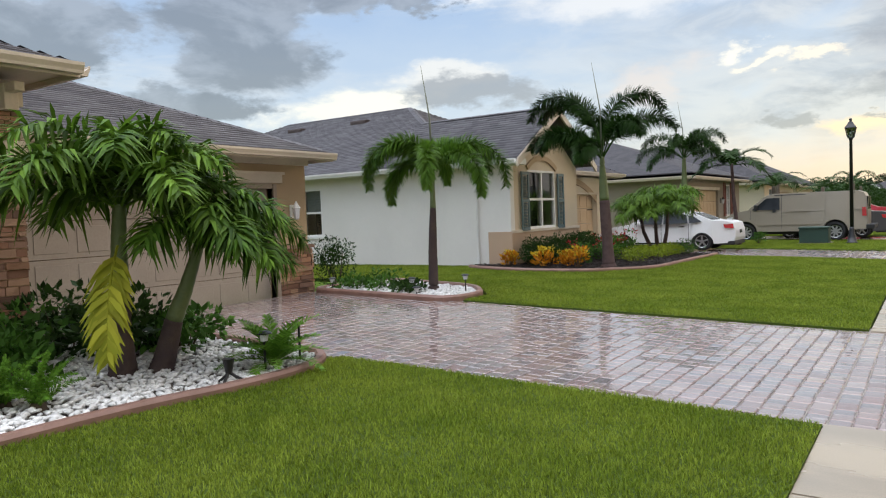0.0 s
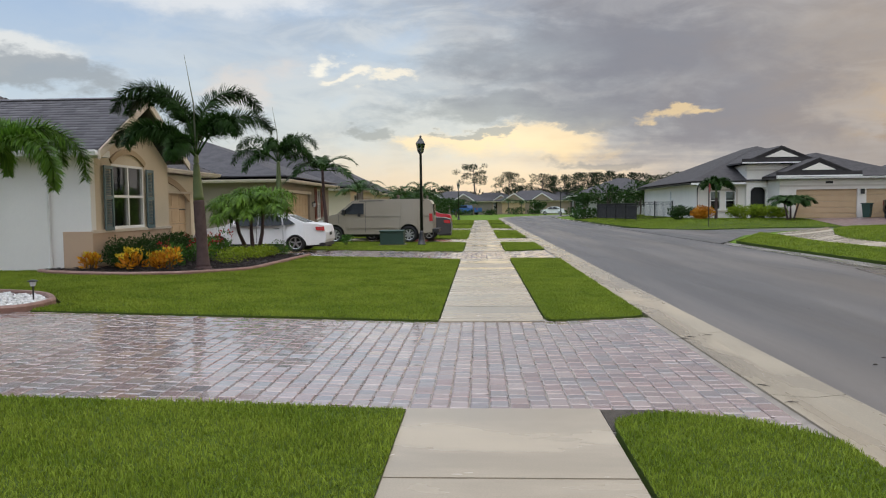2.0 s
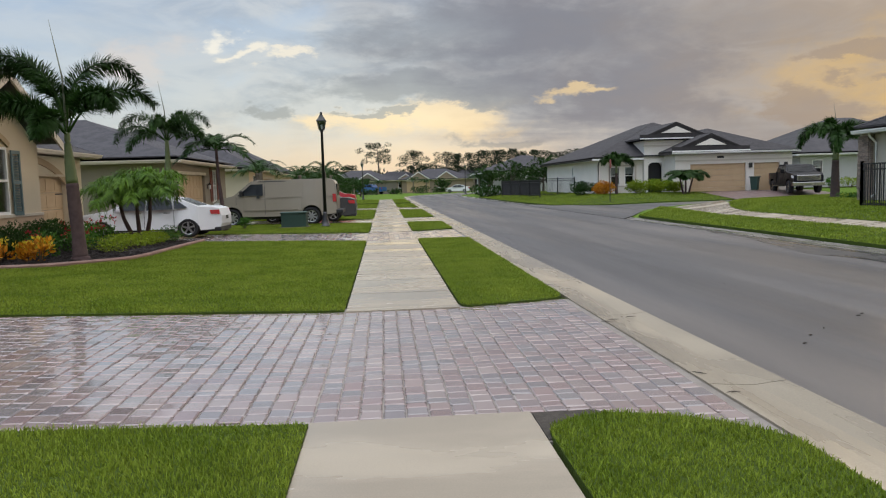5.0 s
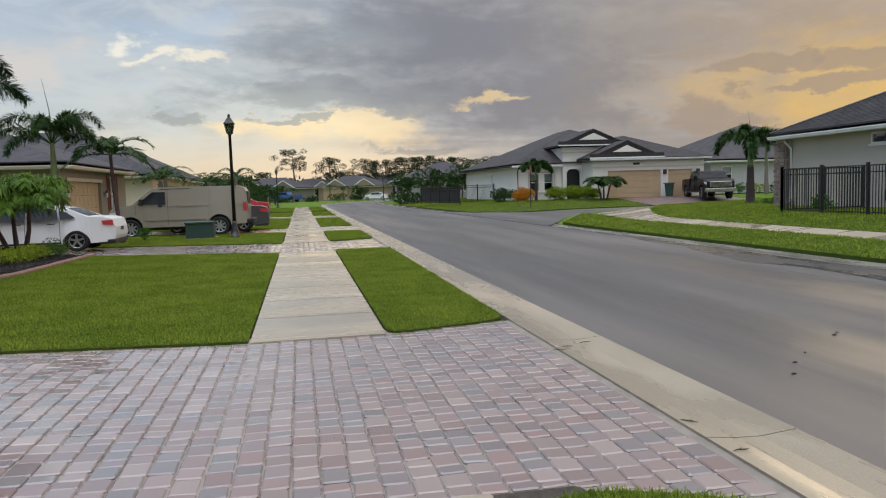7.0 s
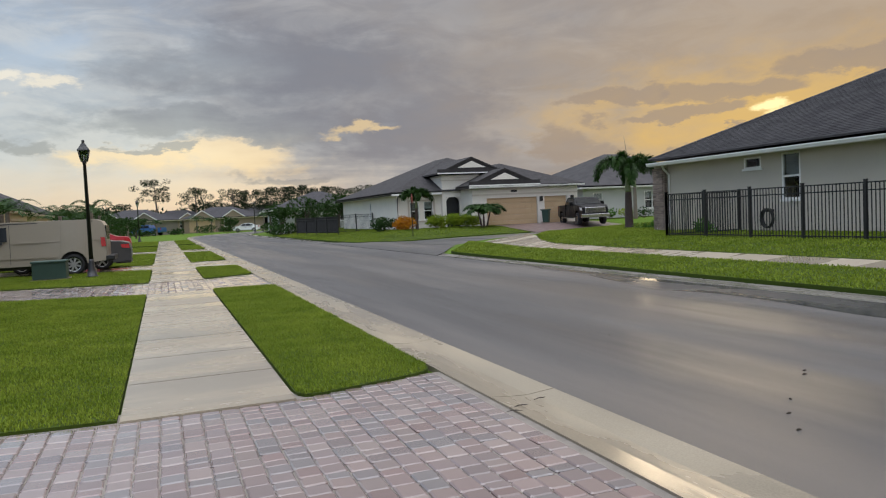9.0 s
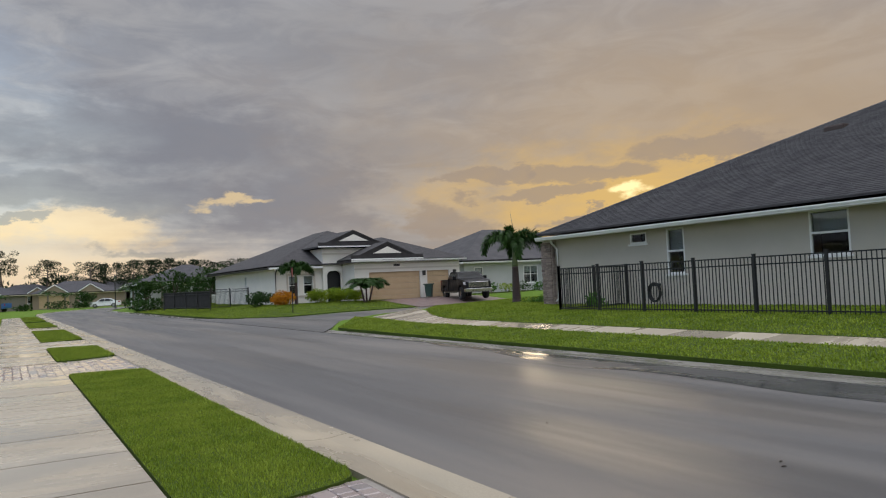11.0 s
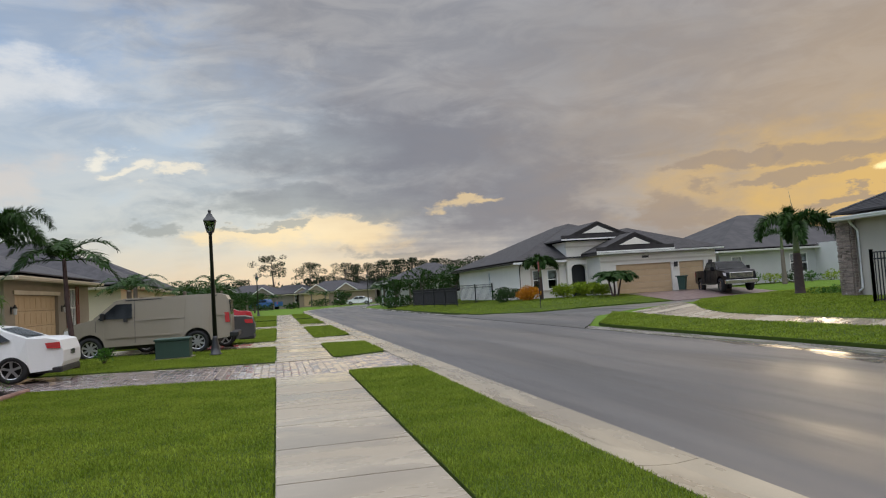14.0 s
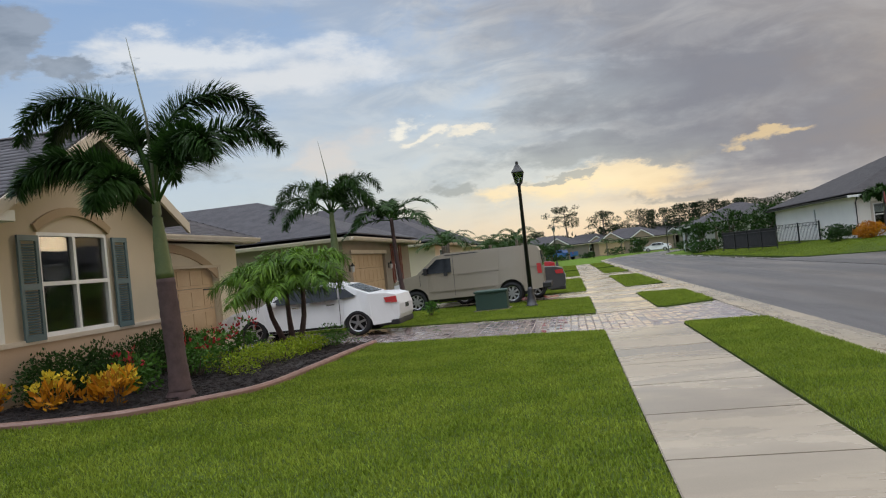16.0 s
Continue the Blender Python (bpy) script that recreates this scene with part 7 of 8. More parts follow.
def sedan(x, y, z, rz, material, label, group="parked cars"):
    """A saloon car; nose to local +x, length 4.77 m."""
    car = thing("car", x, y, z, rz, label, "car", group)
    fw, rw, wr = 1.38, -1.33, 0.335
    bottom = [(2.3, 0.24)] + under_arch(None, fw, 0.24, 0.385)[::-1] + under_arch(None, rw, 0.24, 0.385)[::-1] + [(-2.3, 0.28)]
    outline = bottom + [(-2.38, 0.45), (-2.38, 0.72), (-2.30, 0.98), (-2.05, 1.05), (-1.65, 1.07), (-1.0, 1.36), (-0.4, 1.46), (0.15, 1.455), (0.55, 1.36), (1.15, 1.0), (1.9, 0.88), (2.25, 0.74), (2.38, 0.55), (2.38, 0.35)]
    shell, hw = body_shell(outline, 0.91, 0.92, 0.42, [], "body", material, car, taper=0.17)
    shell.modifiers["bevel"].width, shell.modifiers["bevel"].segments = 0.09, 4
    for s in (-1, 1):
        side_panel(car, "front_window", [(0.98, 1.0), (0.42, 1.36), (0.02, 1.38), (0.02, 0.98)], hw, s, CAR_GLASS)
        side_panel(car, "rear_window", [(-0.04, 0.98), (-0.04, 1.38), (-0.55, 1.37), (-0.80, 1.30), (-0.86, 1.0)], hw, s, CAR_GLASS)
        side_panel(car, "quarter_window", [(-0.92, 1.0), (-0.87, 1.28), (-1.05, 1.24), (-1.32, 1.04)], hw, s, CAR_GLASS)
        side_panel(car, "tail_light", [(-2.33, 0.78), (-2.31, 0.94), (-2.02, 0.93), (-2.06, 0.80)], hw, s, TAIL, label="red tail light")
        side_panel(car, "headlight", [(2.2, 0.62), (2.05, 0.80), (1.72, 0.84), (1.9, 0.66)], hw, s, CLEAR)
        side_panel(car, "sill_trim", [(0.98, 0.25), (0.98, 0.31), (-0.92, 0.31), (-0.92, 0.25)], hw, s, BLACK_PLASTIC)
        for dx in (0.03, -0.9):
            side_panel(car, "door_gap", [(dx, 0.34), (dx + 0.008, 0.34), (dx + 0.008, 0.97), (dx, 0.97)], hw, s, BLACK_PLASTIC, 0.004)
        for dx in (0.12, -0.78):
            side_panel(car, "door_handle", [(dx, 0.86), (dx + 0.2, 0.86), (dx + 0.2, 0.89), (dx, 0.89)], hw, s, CHROME, 0.02)
        part("mirror", boxes((0.72, 0.86, *sorted((s * 0.9, s * 1.08)), 0.95, 1.08)), material, car, bevel=0.03)
        for ax in (fw, rw):
            wheel(car, ax, s * 0.80, wr, 0.22)
            bm = boxes((ax - 0.37, ax + 0.37, *sorted((s * 0.50, s * 0.70)), 0.3, 0.66))
            part("wheel_well", bm, BLACK_PLASTIC, car)
    cross_panel(car, "rear_screen", [(-1.62, 1.09, 0.66), (-1.35, 1.22, 0.63), (-1.05, 1.355, 0.58)], CAR_GLASS)
    cross_panel(car, "windscreen", [(1.12, 1.035, 0.72), (0.85, 1.195, 0.67), (0.58, 1.36, 0.60)], CAR_GLASS)
    part("rear_bumper_skirt", boxes((-2.36, -1.80, -0.80, 0.80, 0.2, 0.34)), BLACK_PLASTIC, car, bevel=0.03)
    part("number_plate", boxes((-2.40, -2.385, -0.18, 0.18, 0.6, 0.72)), CHROME, car)
    part("aerial_fin", boxes((-0.62, -0.5, -0.015, 0.015, 1.43, 1.49)), BLACK_PLASTIC, car)
    return car


def cargo_van(x, y, z, rz, material, label):
    """A full-size cargo van; nose to local +x, length 5.5 m."""
    van = thing("van", x, y, z, rz, label, "van", "parked cars")
    fw, rw, wr = 1.66, -1.62, 0.37
    bottom = [(2.42, 0.36)] + under_arch(None, fw, 0.40, 0.44)[::-1] + under_arch(None, rw, 0.40, 0.44)[::-1] + [(-2.68, 0.46)]
    outline = bottom + [(-2.72, 0.55), (-2.72, 1.1), (-2.67, 1.68), (-2.58, 1.86), (-2.36, 1.93), (0.55, 1.93), (0.85, 1.87), (1.56, 1.30), (2.2, 1.17), (2.42, 1.04), (2.46, 0.55)]
    shell, hw = body_shell(outline, 1.0, 1.2, 0.13, [], "body", material, van)
    shell.modifiers["bevel"].width = 0.06
    for s in (-1, 1):
        side_panel(van, "door_window", [(1.40, 1.30), (0.84, 1.76), (0.36, 1.76), (0.36, 1.28)], hw, s, CAR_GLASS)
        for dx, a, b in ((0.28, 0.5, 1.84), (1.46, 0.9, 1.27)):
            side_panel(van, "door_gap", [(dx, a), (dx + 0.01, a), (dx + 0.01, b), (dx, b)], hw, s, BLACK_PLASTIC, 0.004)
        side_panel(van, "roof_rail", [(-2.3, 1.85), (0.55, 1.85), (0.55, 1.88), (-2.3, 1.88)], hw, s, BLACK_PLASTIC, 0.012)
        side_panel(van, "body_crease", [(-2.55, 1.20), (0.2, 1.20), (0.2, 1.22), (-2.55, 1.22)], hw, s, material, 0.010)
        side_panel(van, "lower_moulding", [(-1.1, 0.66), (1.15, 0.66), (1.15, 0.70), (-1.1, 0.70)], hw, s, material, 0.016)
        side_panel(van, "door_handle", [(0.5, 1.18), (0.62, 1.18), (0.62, 1.28), (0.5, 1.28)], hw, s, BLACK_PLASTIC, 0.02)
        side_panel(van, "tail_light", [(-2.68, 0.95), (-2.66, 1.28), (-2.52, 1.28), (-2.54, 0.95)], hw, s, TAIL, label="red tail light")
        side_panel(van, "headlight", [(2.44, 0.82), (2.40, 1.0), (2.16, 1.04), (2.2, 0.84)], hw, s, CLEAR)
        part("mirror", boxes((1.18, 1.28, *sorted((s * 1.0, s * 1.24)), 1.26, 1.5)), BLACK_PLASTIC, van, bevel=0.02)
        for ax in (fw, rw):
            wheel(van, ax, s * 0.86, wr, 0.25, 8)
            part("wheel_well", boxes((ax - 0.42, ax + 0.42, *sorted((s * 0.5, s * 0.74)), 0.4, 0.85)), BLACK_PLASTIC, van)
    cross_panel(van, "windscreen", [(1.54, 1.335, 0.9), (1.22, 1.59, 0.87), (0.90, 1.85, 0.83)], CAR_GLASS)
    for s in (-1, 1):
        part("rear_window", boxes((-2.72, -2.63, *sorted((s * 0.1, s * 0.75)), 1.2, 1.7)), CAR_GLASS, van)
    part("rear_bumper", boxes((-2.95, -2.66, -0.95, 0.95, 0.45, 0.62)), BLACK_PLASTIC, van, bevel=0.03)
    part("underside", boxes((-2.3, 2.1, -0.7, 0.7, 0.28, 0.45)), BLACK_PLASTIC, van)
    part("front_bumper", boxes((2.36, 2.58, -0.98, 0.98, 0.42, 0.62)), CHROME, van, bevel=0.03)
    return van


def pickup(x, y, z, rz, material, label):
    """A crew-cab pickup truck; nose to local +x, length 5.9 m."""
    t = thing("pickup_truck", x, y, z, rz, label, "pickup truck", "parked cars")
    fw, rw, wr = 1.95, -1.75, 0.42
    bottom = [(2.8, 0.5)] + under_arch(None, fw, 0.5, 0.5)[::-1] + under_arch(None, rw, 0.5, 0.5)[::-1] + [(-2.9, 0.6)]
    outline = bottom + [(-2.95, 0.75), (-2.95, 1.38), (-0.92, 1.38), (-0.86, 1.42), (-0.7, 1.86), (-0.4, 1.93), (0.65, 1.92), (1.0, 1.84), (1.5, 1.40), (2.6, 1.30), (2.88, 1.18), (2.94, 0.6)]
    shell, hw = body_shell(outline, 1.0, 1.3, 0.3, [], "body", material, t)
    for s in (-1, 1):
        side_panel(t, "front_window", [(1.38, 1.42), (0.95, 1.80), (0.42, 1.82), (0.42, 1.40)], hw, s, CAR_GLASS)
        side_panel(t, "rear_window", [(0.34, 1.40), (0.34, 1.82), (-0.55, 1.82), (-0.7, 1.42)], hw, s, CAR_GLASS)
        side_panel(t, "headlight", [(2.9, 0.98), (2.86, 1.16), (2.5, 1.2), (2.55, 1.02)], hw, s, CLEAR)
        side_panel(t, "tail_light", [(-2.94, 1.0), (-2.94, 1.34), (-2.82, 1.34), (-2.82, 1.0)], hw, s, TAIL)
        side_panel(t, "side_step", [(1.3, 0.46), (1.3, 0.52), (-1.2, 0.52), (-1.2, 0.46)], hw, s, CHROME, 0.06)
        part("mirror", boxes((1.1, 1.25, *sorted((s * 1.02, s * 1.25)), 1.35, 1.6)), material, t, bevel=0.03)
        for dx in (0.38, -0.78):
            side_panel(t, "door_gap", [(dx, 0.6), (dx + 0.01, 0.6), (dx + 0.01, 1.38), (dx, 1.38)], hw, s, BLACK_PLASTIC, 0.004)
        for ax in (fw, rw):
            wheel(t, ax, s * 0.86, wr, 0.28, 6, CHROME)
            part("wheel_well", boxes((ax - 0.47, ax + 0.47, *sorted((s * 0.5, s * 0.72)), 0.5, 0.95)), BLACK_PLASTIC, t)
    part("bed_well", boxes((-2.85, -1.0, -0.8, 0.8, 1.37, 1.395)), BLACK_PLASTIC, t)
    cross_panel(t, "windscreen", [(1.48, 1.43, 0.88), (1.2, 1.68, 0.84), (1.0, 1.86, 0.8)], CAR_GLASS)
    part("grille", boxes((2.86, 2.97, -0.72, 0.72, 0.82, 1.18)), CHROME, t, bevel=0.03)
    for q in range(4):
        part("grille_slot", boxes((2.965, 2.98, -0.64, 0.64, 0.87 + q * 0.075, 0.91 + q * 0.075)), BLACK_PLASTIC, t)
    part("front_bumper", boxes((2.75, 3.02, -0.98, 0.98, 0.48, 0.74)), CHROME, t, bevel=0.04)
    return t


white_car = sedan(-7.3, 25.0, 0.155, 180, paint("white_car_paint", (0.74, 0.74, 0.74)), "white saloon car parked on the paver driveway")
white_car.scale = (0.96, 0.95, 0.90)
cargo_van(-4.62, 33.0, 0.04, 180, paint("champagne_van_paint", (0.31, 0.27, 0.215), 0.35, 0.2), "beige cargo van parked on a concrete driveway")
pickup(28.1, 48.9, gz(28.1, 48.9) - 0.01, -104, surface("black_truck_paint", (0.006, 0.006, 0.008), rough=0.3, bump=0, spec=0.2), "black crew-cab pickup truck with chrome grille on a brown driveway")
sedan(-3.6, 35.3, 0.05, 180, paint("charcoal_car_paint", (0.03, 0.032, 0.035)), "dark grey car parked beyond the van")
sedan(-4.2, 51.0, 0.06, 180, paint("red_car_paint", (0.42, 0.015, 0.03)), "red car parked on a driveway")
pickup(-2.4, 141.0, 0.0, 150, paint("blue_truck_paint", (0.03, 0.12, 0.36)), "blue pickup truck parked far down the street")
sedan(13.5, 134.0, 0.0, 170, paint("white_suv_paint", (0.75, 0.75, 0.76)), "white car parked at the bend of the street")
sedan(21.5, 135.0, 0.0, 170, paint("black_car_paint", (0.02, 0.02, 0.022)), "dark car parked at the bend of the street")

# green wheelie bin by the garage
binn = thing("wheelie_bin", 26.75, 51.7, gz(26.7, 51.7), 0, "dark green wheeled rubbish bin by the garage", "bin")
bm = bmesh.new()
tube(bm, [(0, 0, 0.05), (0, 0, 0.95)], [0.28, 0.38], 4)
part("tub", bm, GREEN_BOX, binn)
part("lid", boxes((-0.3, 0.3, -0.3, 0.34, 0.95, 1.03)), GREEN_BOX, binn, bevel=0.02)

# ---- beds, edging, garden lights ----
def edging(name, line, label, w=0.11, h=0.10):
    """A cast kerb that follows a line."""
    root = tagged(new(name), label, "edging", kind="structure")
    bm = bmesh.new()
    rings = []
    for i, (x, y) in enumerate(line):
        a, b = line[max(i - 1, 0)], line[min(i + 1, len(line) - 1)]
        d = Vector((b[0] - a[0], b[1] - a[1], 0)).normalized()
        s = Vector((-d.y, d.x, 0))
        g = gz(x, y)
        rings.append([bm.verts.new(Vector((x, y, g)) + s * u + Vector((0, 0, v))) for u, v in ((-w / 2, -0.08), (-w / 2, h * 0.7), (-w * 0.3, h), (w * 0.3, h), (w / 2, h * 0.7), (w / 2, -0.08))])
    for a, b in zip(rings, rings[1:]):
        for i in range(6):
            bm.faces.new((a[i], a[(i + 1) % 6], b[(i + 1) % 6], b[i]))
    bm.faces.new(rings[0][::-1])
    bm.faces.new(rings[-1])
    bmesh.ops.recalc_face_normals(bm, faces=bm.faces[:])
    part("kerb", bm, EDGING, root)
    return root


edging("bed_edging", BED_A + smooth_line([(-5.25, 5.68), (-5.8, 5.72), (-7.0, 5.74), (-8.0, 5.74)], 4), "terracotta-coloured cast edging round a pebble bed")
edging("bed_edging_gable", BED_B, "terracotta-coloured cast edging round a mulch bed")
edging("bed_edging_corner", BED_C + [BED_C[0]], "terracotta-coloured cast edging round a pebble bed")
edging("drive_edging_dark", [(-9.7, 5.78), (-8.6, 5.80), (-7.4, 5.80)], "dark edging at the side of the driveway", 0.08, 0.07)

BED_A_POLY = BED_A + [(-5.3, 5.65), (-8.2, 5.7), (-9.75, 5.7), (-9.75, -6.0)]
BED_B_POLY = BED_B + [(-10.1, 21.95), (-10.1, 20.3), (-8.55, 20.25), (-8.55, 16.1), (-9.5, 16.1)]
tagged(sheet("bed_ground", BED_A_POLY, surface("bed_soil", (0.16, 0.14, 0.12), (0.09, 0.07, 0.06), 5.0, 0.9, fine=60, bump=0.6), 0.02), "planting bed covered with white pebbles", "flower bed", kind="structure")
tagged(sheet("bed_ground_corner", BED_C, MATS["bed_soil"], 0.02), "small planting bed covered with white pebbles", "flower bed", kind="structure")
tagged(sheet("bed_ground_mulch", BED_B_POLY, MULCH, 0.05), "planting bed covered with dark mulch", "flower bed", kind="structure")


def scatter(name, outline, count, size, lift, material, seed, label, category, flat=0.6, keep=None, chip=False):
    """Many small stones or chips lying on the ground."""
    r = np.random.default_rng(seed)
    xs = [p[0] for p in outline]
    ys = [p[1] for p in outline]
    px, py = r.uniform(min(xs), max(xs), count * 3), r.uniform(min(ys), max(ys), count * 3)
    ok = inside(outline, px, py)
    if keep is not None:
        ok &= keep(px, py)
    px, py = px[ok][:count], py[ok][:count]
    n = len(px)
    pz = gz_all(px, py) + lift + r.uniform(0, size * 0.5, n)
    if chip:
        shape = np.array([(-1, -0.3, 0), (1, -0.25, 0), (1, 0.3, 0.05), (-1, 0.25, 0.05), (0, 0, 0.35), (0, 0, -0.3)])
        tri = np.array([(0, 1, 4), (1, 2, 4), (2, 3, 4), (3, 0, 4), (1, 0, 5), (2, 1, 5), (3, 2, 5), (0, 3, 5)])
    else:
        g = (1 + 5 ** 0.5) / 2
        shape = np.array([(-1, g, 0), (1, g, 0), (-1, -g, 0), (1, -g, 0), (0, -1, g), (0, 1, g), (0, -1, -g), (0, 1, -g), (g, 0, -1), (g, 0, 1), (-g, 0, -1), (-g, 0, 1)]) / 1.9
        tri = np.array([(0, 11, 5), (0, 5, 1), (0, 1, 7), (0, 7, 10), (0, 10, 11), (1, 5, 9), (5, 11, 4), (11, 10, 2), (10, 7, 6), (7, 1, 8), (3, 9, 4), (3, 4, 2), (3, 2, 6), (3, 6, 8), (3, 8, 9), (4, 9, 5), (2, 4, 11), (6, 2, 10), (8, 6, 7), (9, 8, 1)])
    k = len(shape)
    s = size * r.uniform(0.55, 1.3, (n, 1, 1)) / 2
    pts = shape[None] * s * np.stack([r.uniform(0.8, 1.4, n), r.uniform(0.7, 1.1, n), np.full(n, flat) * r.uniform(0.7, 1.2, n)], 1)[:, None, :]
    pts = pts * (1 + r.normal(0, 0.08, (n, k, 1)))
    a, b = r.uniform(0, 2 * math.pi, n), r.normal(0, 0.3, n)
    ca, sa, cb, sb = np.cos(a), np.sin(a), np.cos(b), np.sin(b)
    y1, z1 = pts[..., 1] * cb[:, None] - pts[..., 2] * sb[:, None], pts[..., 1] * sb[:, None] + pts[..., 2] * cb[:, None]
    x2, y2 = pts[..., 0] * ca[:, None] - y1 * sa[:, None], pts[..., 0] * sa[:, None] + y1 * ca[:, None]
    v = np.stack([x2 + px[:, None], y2 + py[:, None], z1 + pz[:, None]], -1).reshape(-1, 3)
    f = (np.arange(n)[:, None, None] * k + tri[None]).reshape(-1, 3)
    return tagged(fast_mesh(name, v, f, material), label, category, kind="stuff")


scatter("white_pebbles", BED_A_POLY, 9000, 0.062, 0.03, PEBBLE, 21, "white marble pebbles covering the bed", "pebbles", keep=lambda x, y: (y > 0.8) & (x > -8.3))
scatter("white_pebbles_corner", BED_C, 3600, 0.055, 0.03, PEBBLE, 22, "white marble pebbles round a young palm", "pebbles")
scatter("mulch_chips", BED_B_POLY, 7000, 0.075, 0.06, MULCH, 23, "dark brown wood mulch", "mulch", 0.5, chip=True)


def path_light(x, y, z, h, label="small black solar path light on a stake"):
    p = thing("path_light", x, y, z, 0, label, "garden light", "garden lights")
    part("stake", tube(bmesh.new(), [(0, 0, -0.05), (0, 0, h - 0.1)], [0.012, 0.012], 8), BLACK_METAL, p)
    part("lens", tube(bmesh.new(), [(0, 0, h - 0.1), (0, 0, h - 0.03)], [0.035, 0.05], 12), CLEAR, p)
    part("cap", tube(bmesh.new(), [(0, 0, h - 0.03), (0, 0, h - 0.02), (0, 0, h)], [0.075, 0.078, 0.03], 14), BLACK_METAL, p)
    return p


for x, y, z, h in ((-6.75, 11.0, 0.16, 0.40), (-7.6, 10.55, 0.17, 0.36), (-7.25, 10.2, 0.17, 0.24), (-9.3, 10.3, 0.2, 0.32), (-5.22, 4.9, 0.16, 0.40)):
    path_light(x, y, z, h)
stake = thing("garden_stake", -5.2, 5.35, 0.14, 0, "thin dark stake standing in the bed edge", "stake")
part("rod", tube(bmesh.new(), [(0, 0, -0.05), (0.0, 0, 0.42)], [0.014, 0.012], 8), BLACK_METAL, stake)
spot = thing("garden_spotlight", -5.0, 4.28, 0.2, 35, "black garden spotlight with splayed legs on the kerb", "garden light", "garden lights")
part("head", tube(bmesh.new(), [(0, 0, 0.09), (0, 0, 0.2), (0, 0, 0.22)], [0.03, 0.05, 0.055], 12), BLACK_METAL, spot)
for a in (20, 140, 260):
    part("leg", tube(bmesh.new(), [(0, 0, 0.1), (0.05 * math.cos(radians(a)), 0.05 * math.sin(radians(a)), 0.06), (0.15 * math.cos(radians(a)), 0.15 * math.sin(radians(a)), 0.0)], [0.016, 0.014, 0.012], 6), BLACK_METAL, spot)

# litter left by the rain
TWIG = surface("wet_twig", (0.045, 0.032, 0.022), (0.025, 0.018, 0.013), 9.0, 0.7, fine=60, bump=0.4)
tw = random.Random(61)
for x, y, a in ((2.62, 8.98, 6), (2.86, 9.1, 14), (2.56, 6.62, -35), (2.58, 6.06, 10), (2.5, 8.86, -12)):
    twig = thing("twig", x, y, 0.004, a, "dark wet twig caught at a gutter joint", "twig", "twigs")
    part("stem", tube(bmesh.new(), [(-0.07, 0, 0.0), (-0.02, 0.008, 0.006), (0.03, -0.006, 0.005), (0.07, 0.004, 0.001)], [0.002, 0.004, 0.004, 0.002], 6), TWIG, twig)
    part("side_stem", tube(bmesh.new(), [(-0.01, 0.004, 0.005), (0.02, 0.02, 0.004), (0.035, 0.026, 0.001)], [0.003, 0.003, 0.002], 5), TWIG, twig)
for i in range(6):
    x, y = tw.choice(((5.0, 10.9), (5.2, 11.4), (4.4, 7.5), (5.6, 9.0), (6.4, 12.5)))
    dead = thing("fallen_leaf", x + tw.uniform(-0.5, 0.5), y + tw.uniform(-0.7, 0.7), 0.004, tw.uniform(0, 360), "small dead leaf stuck to the wet road", "leaf", "fallen leaves")
    part("blade", tube(bmesh.new(), [(-0.022, 0, 0.0), (-0.005, 0, 0.003), (0.01, 0.002, 0.004), (0.025, 0.0, 0.001)], [0.002, 0.008, 0.007, 0.002], 5), TWIG, dead)

# white lantern on the garage wall
def wall_lantern(x, y, z, material, label):
    lamp = thing("wall_lantern", x, y, z, 0, label, "wall lamp", "wall lanterns")
    part("back_plate", boxes((0.0, 0.025, -0.06, 0.06, -0.05, 0.2)), material, lamp, bevel=0.008)
    part("arm", tube(bmesh.new(), [(0.02, 0, 0.12), (0.08, 0, 0.19), (0.12, 0, 0.17)], [0.012, 0.012, 0.012], 8), material, lamp)
    part("lantern_body", tube(bmesh.new(), [(0.12, 0, -0.08), (0.12, 0, -0.06), (0.12, 0, 0.12), (0.12, 0, 0.13)], [0.03, 0.05, 0.07, 0.085], 6), CLEAR, lamp)
    part("lantern_cap", tube(bmesh.new(), [(0.12, 0, 0.13), (0.12, 0, 0.2), (0.12, 0, 0.26)], [0.09, 0.04, 0.01], 6), material, lamp)


wall_lantern(-9.78, 9.8, 1.72, WHITE, "white carriage lantern on the tan garage wall")
for y in (32.55, 38.2):
    wall_lantern(-8.69, y, 1.75, BLACK_METAL, "dark bronze lantern beside a garage door")

# ---- pieces of the setting ----
ledge_stones(tagged(new("stone_pier_garage"), "brown ledge-stone facing at the foot of the garage corner", "stone facing", kind="structure"),
             [((-9.8, 9.43, 0.1), (0, 1, 0), 0.81, 0.0, 1.0, (1, 0, 0)), ((-9.75, 10.24, 0.1), (-1, 0, 0), 0.6, 0.0, 1.0, (0, 1, 0))], 3)
part("pier_cap", boxes((-9.8, -9.72, 9.43, 10.3, 1.10, 1.16)), EDGING, bpy.data.objects["stone_pier_garage"])
porch = tagged(new("stone_pier_porch"), "brown ledge-stone porch pier", "stone facing", kind="structure")
part("pier_core", boxes((-8.72, -8.12, 3.55, 4.15, 0.1, 3.0)), TAN, porch)
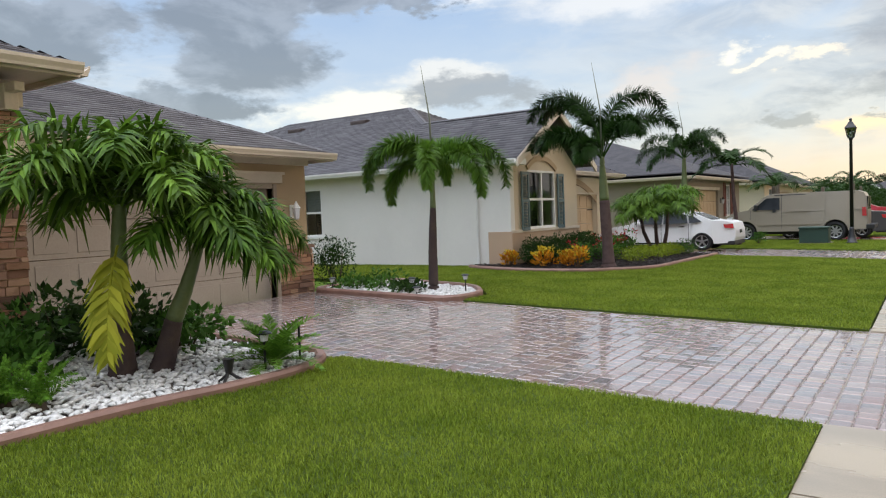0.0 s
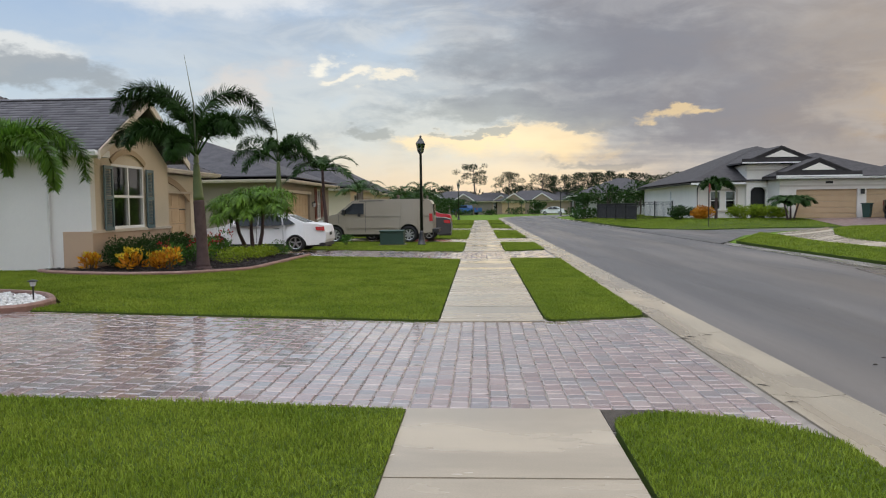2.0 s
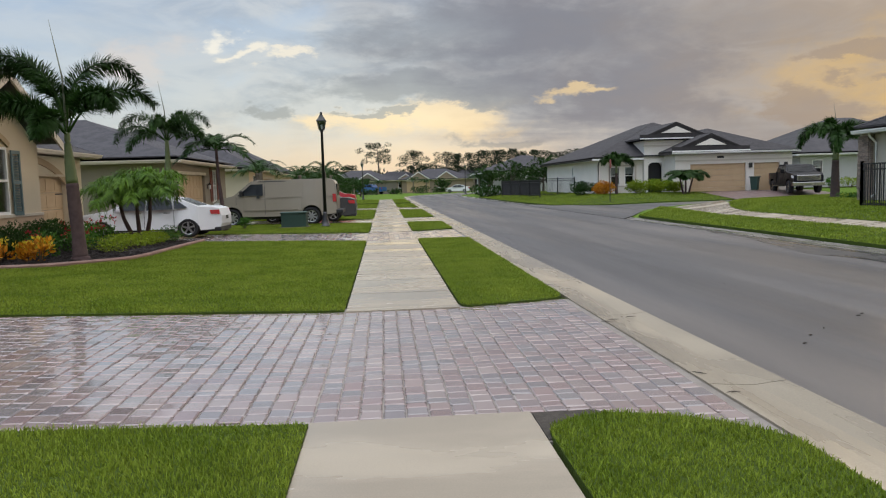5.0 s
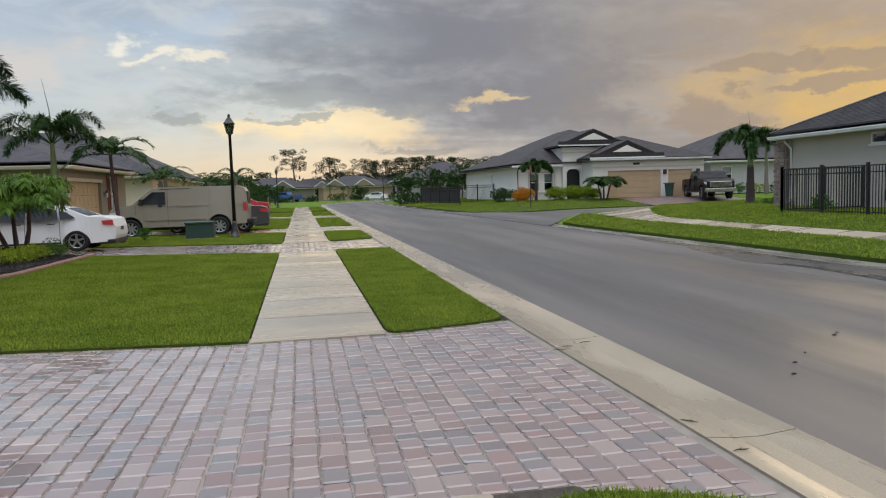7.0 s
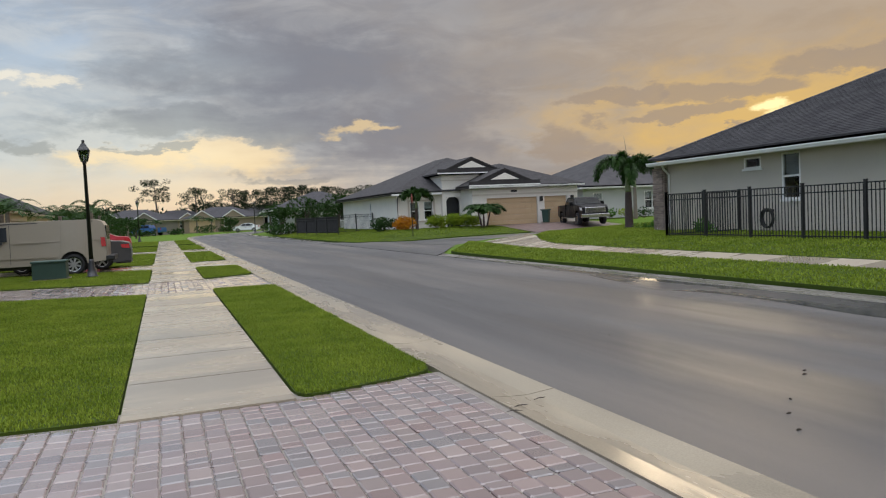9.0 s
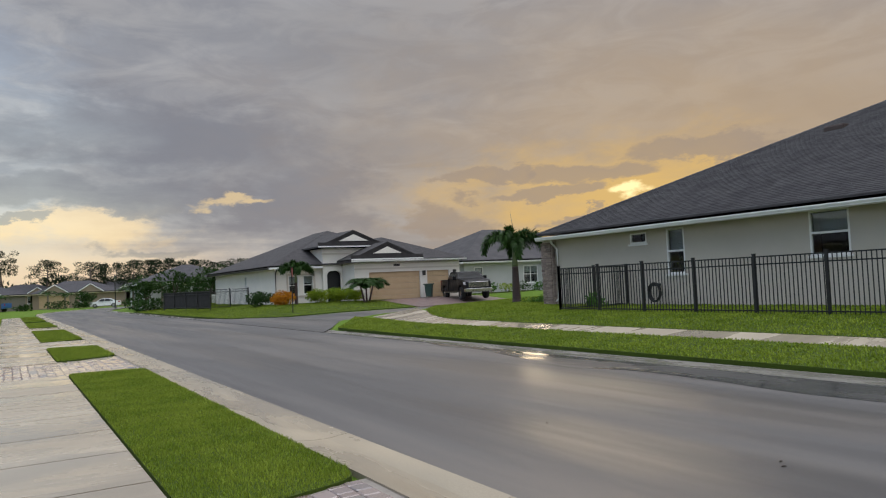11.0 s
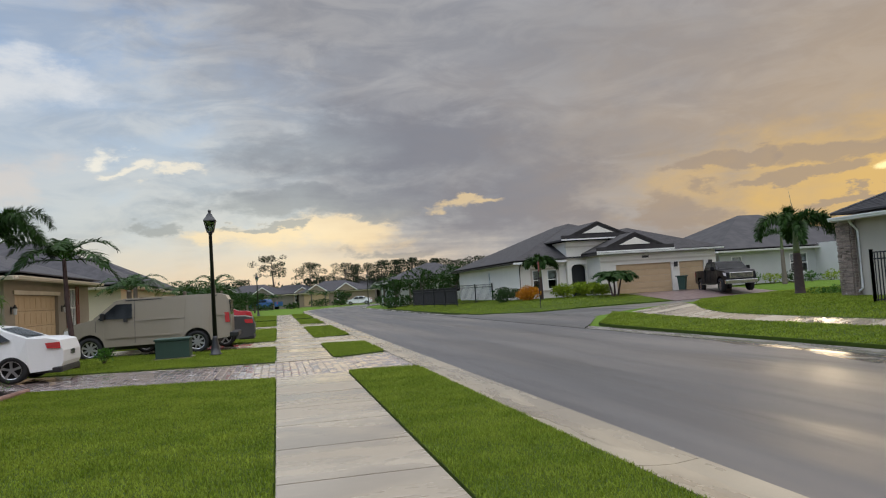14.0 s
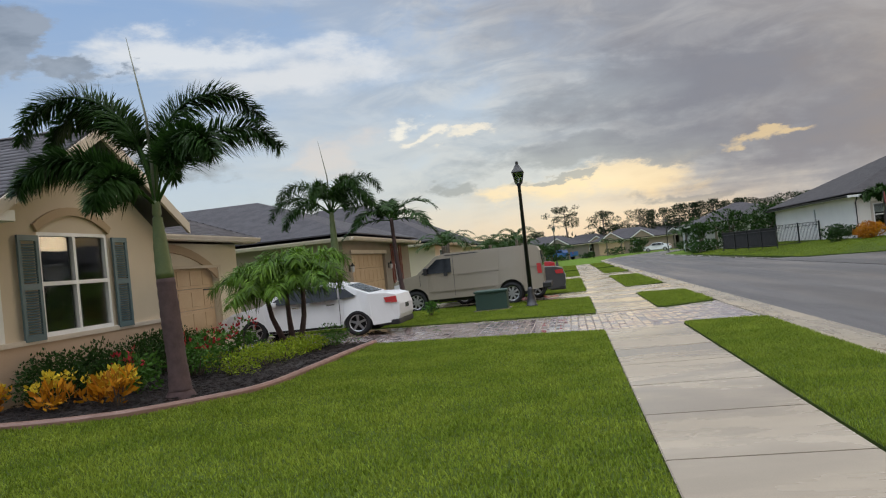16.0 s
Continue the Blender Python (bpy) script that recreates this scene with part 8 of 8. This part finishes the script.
ledge_stones(porch, [((-8.14, 3.55, 0.1), (0, 1, 0), 0.6, 0.0, 2.25, (1, 0, 0)), ((-8.14, 3.55, 2.52), (0, 1, 0), 0.6, 0.0, 0.45, (1, 0, 0)), ((-8.14, 4.13, 0.1), (-1, 0, 0), 0.58, 0.0, 2.25, (0, 1, 0)), ((-8.14, 4.13, 2.52), (-1, 0, 0), 0.58, 0.0, 0.45, (0, 1, 0)), ((-8.72, 3.53, 0.1), (1, 0, 0), 0.58, 0.0, 2.25, (0, -1, 0))], 5)
part("pier_band", boxes((-8.78, -8.06, 3.5, 4.2, 2.36, 2.6)), TRIM, porch, bevel=0.01)
LEDGE_GREY = surface("grey_ledge_stone", (0.26, 0.20, 0.165), (0.2, 0.15, 0.13), 9.0, 0.7, fine=50, bump=0.6, depth=0.01, per_object=0.3)
LEDGE = LEDGE_GREY
ledge_stones(pier, [((-0.12, -0.02, 0.0), (0, 1, 0), 0.6, 0.0, 2.5, (-1, 0, 0)), ((-0.12, -0.03, 0.0), (1, 0, 0), 0.12, 0.0, 2.5, (0, -1, 0))], 7)


def paver_mesh(w, l):
    g, c, h = 0.0035, 0.010, 0.05
    x, y = w / 2 - g, l / 2 - g
    k = 0.012

    def ring(a, b, z):
        return [(-a + k, -b, z), (a - k, -b, z), (a, -b + k, z), (a, b - k, z), (a - k, b, z), (-a + k, b, z), (-a, b - k, z), (-a, -b + k, z)]

    v = ring(x, y, -h) + ring(x, y, -0.008) + ring(x - c, y - c, 0)
    f = [tuple(range(16, 24))]
    for i in range(8):
        j = (i + 1) % 8
        f += [(8 + i, 8 + j, 16 + j, 16 + i), (i, j, 8 + j, 8 + i)]
    return v, f


def lay_pavers(root, x0, x1, edge_lo, edge_hi, seed, near=None, width=0.161, across=False):
    """Columns of stones of mixed length laid along y. near: the stretch whose stones are parts."""
    r = random.Random(seed)
    lengths = (0.115, 0.16, 0.21)
    shared = {}
    verts, faces = [], []
    x = x0 + width / 2
    made = 0
    while x < x1:
        y = edge_lo(x) - r.uniform(0, 0.15)
        while y < edge_hi(x):
            l = r.choice(lengths + (0.16, 0.185, 0.16))
            a, b = max(y, edge_lo(x)), min(y + l, edge_hi(x))
            if b - a > 0.05:
                cy = (a + b) / 2
                full = abs(b - a - l) < 1e-6
                z = gz(x, cy) + 0.004 + r.uniform(-0.0025, 0.0025)
                tilt = (r.gauss(0, 0.7), r.gauss(0, 0.7), r.gauss(0, 1.0))
                m = pose(x + r.gauss(0, 0.0022), cy, z, tilt[0], tilt[1] + (1.72 if x < -0.46 else 0.0), tilt[2])
                if near and full and made < 300 and near(x, cy):
                    if l not in shared:
                        me = bpy.data.meshes.new("paver")
                        v, f = paver_mesh(width, l)
                        me.from_pydata(v, [], f)
                        me.materials.append(PAVER)
                        shared[l] = me
                    ob = new("paver", shared[l])
                    ob.parent = root
                    ob.matrix_basis = m
                    made += 1
                else:
                    v, f = paver_mesh(width, b - a)
                    k = len(verts)
                    verts += [tuple(m @ Vector(q)) for q in v]
                    faces += [tuple(k + i for i in q) for q in f]
            y += l
        x += width
    ob = mesh_part("pavers", verts, faces, PAVER_REST, root)
    ob["kind"] = "stuff"


drive = bpy.data.objects["driveway_base"]
lay_pavers(drive, -9.642, 2.50, lambda x: 5.87 - max(0.0, x - 1.45) * 0.46, lambda x: 10.19 if x < 1.0 else 10.19 + (x - 1.0) * 0.27, 31, near=lambda x, y: -0.9 < x < 2.5 and 5.9 < y < 8.2)
drive2 = bpy.data.objects["driveway_base_next"]
lay_pavers(drive2, -9.968, 2.50, lambda x: 22.12, lambda x: 26.0 + max(0, x - 1.0) * 0.5, 33)
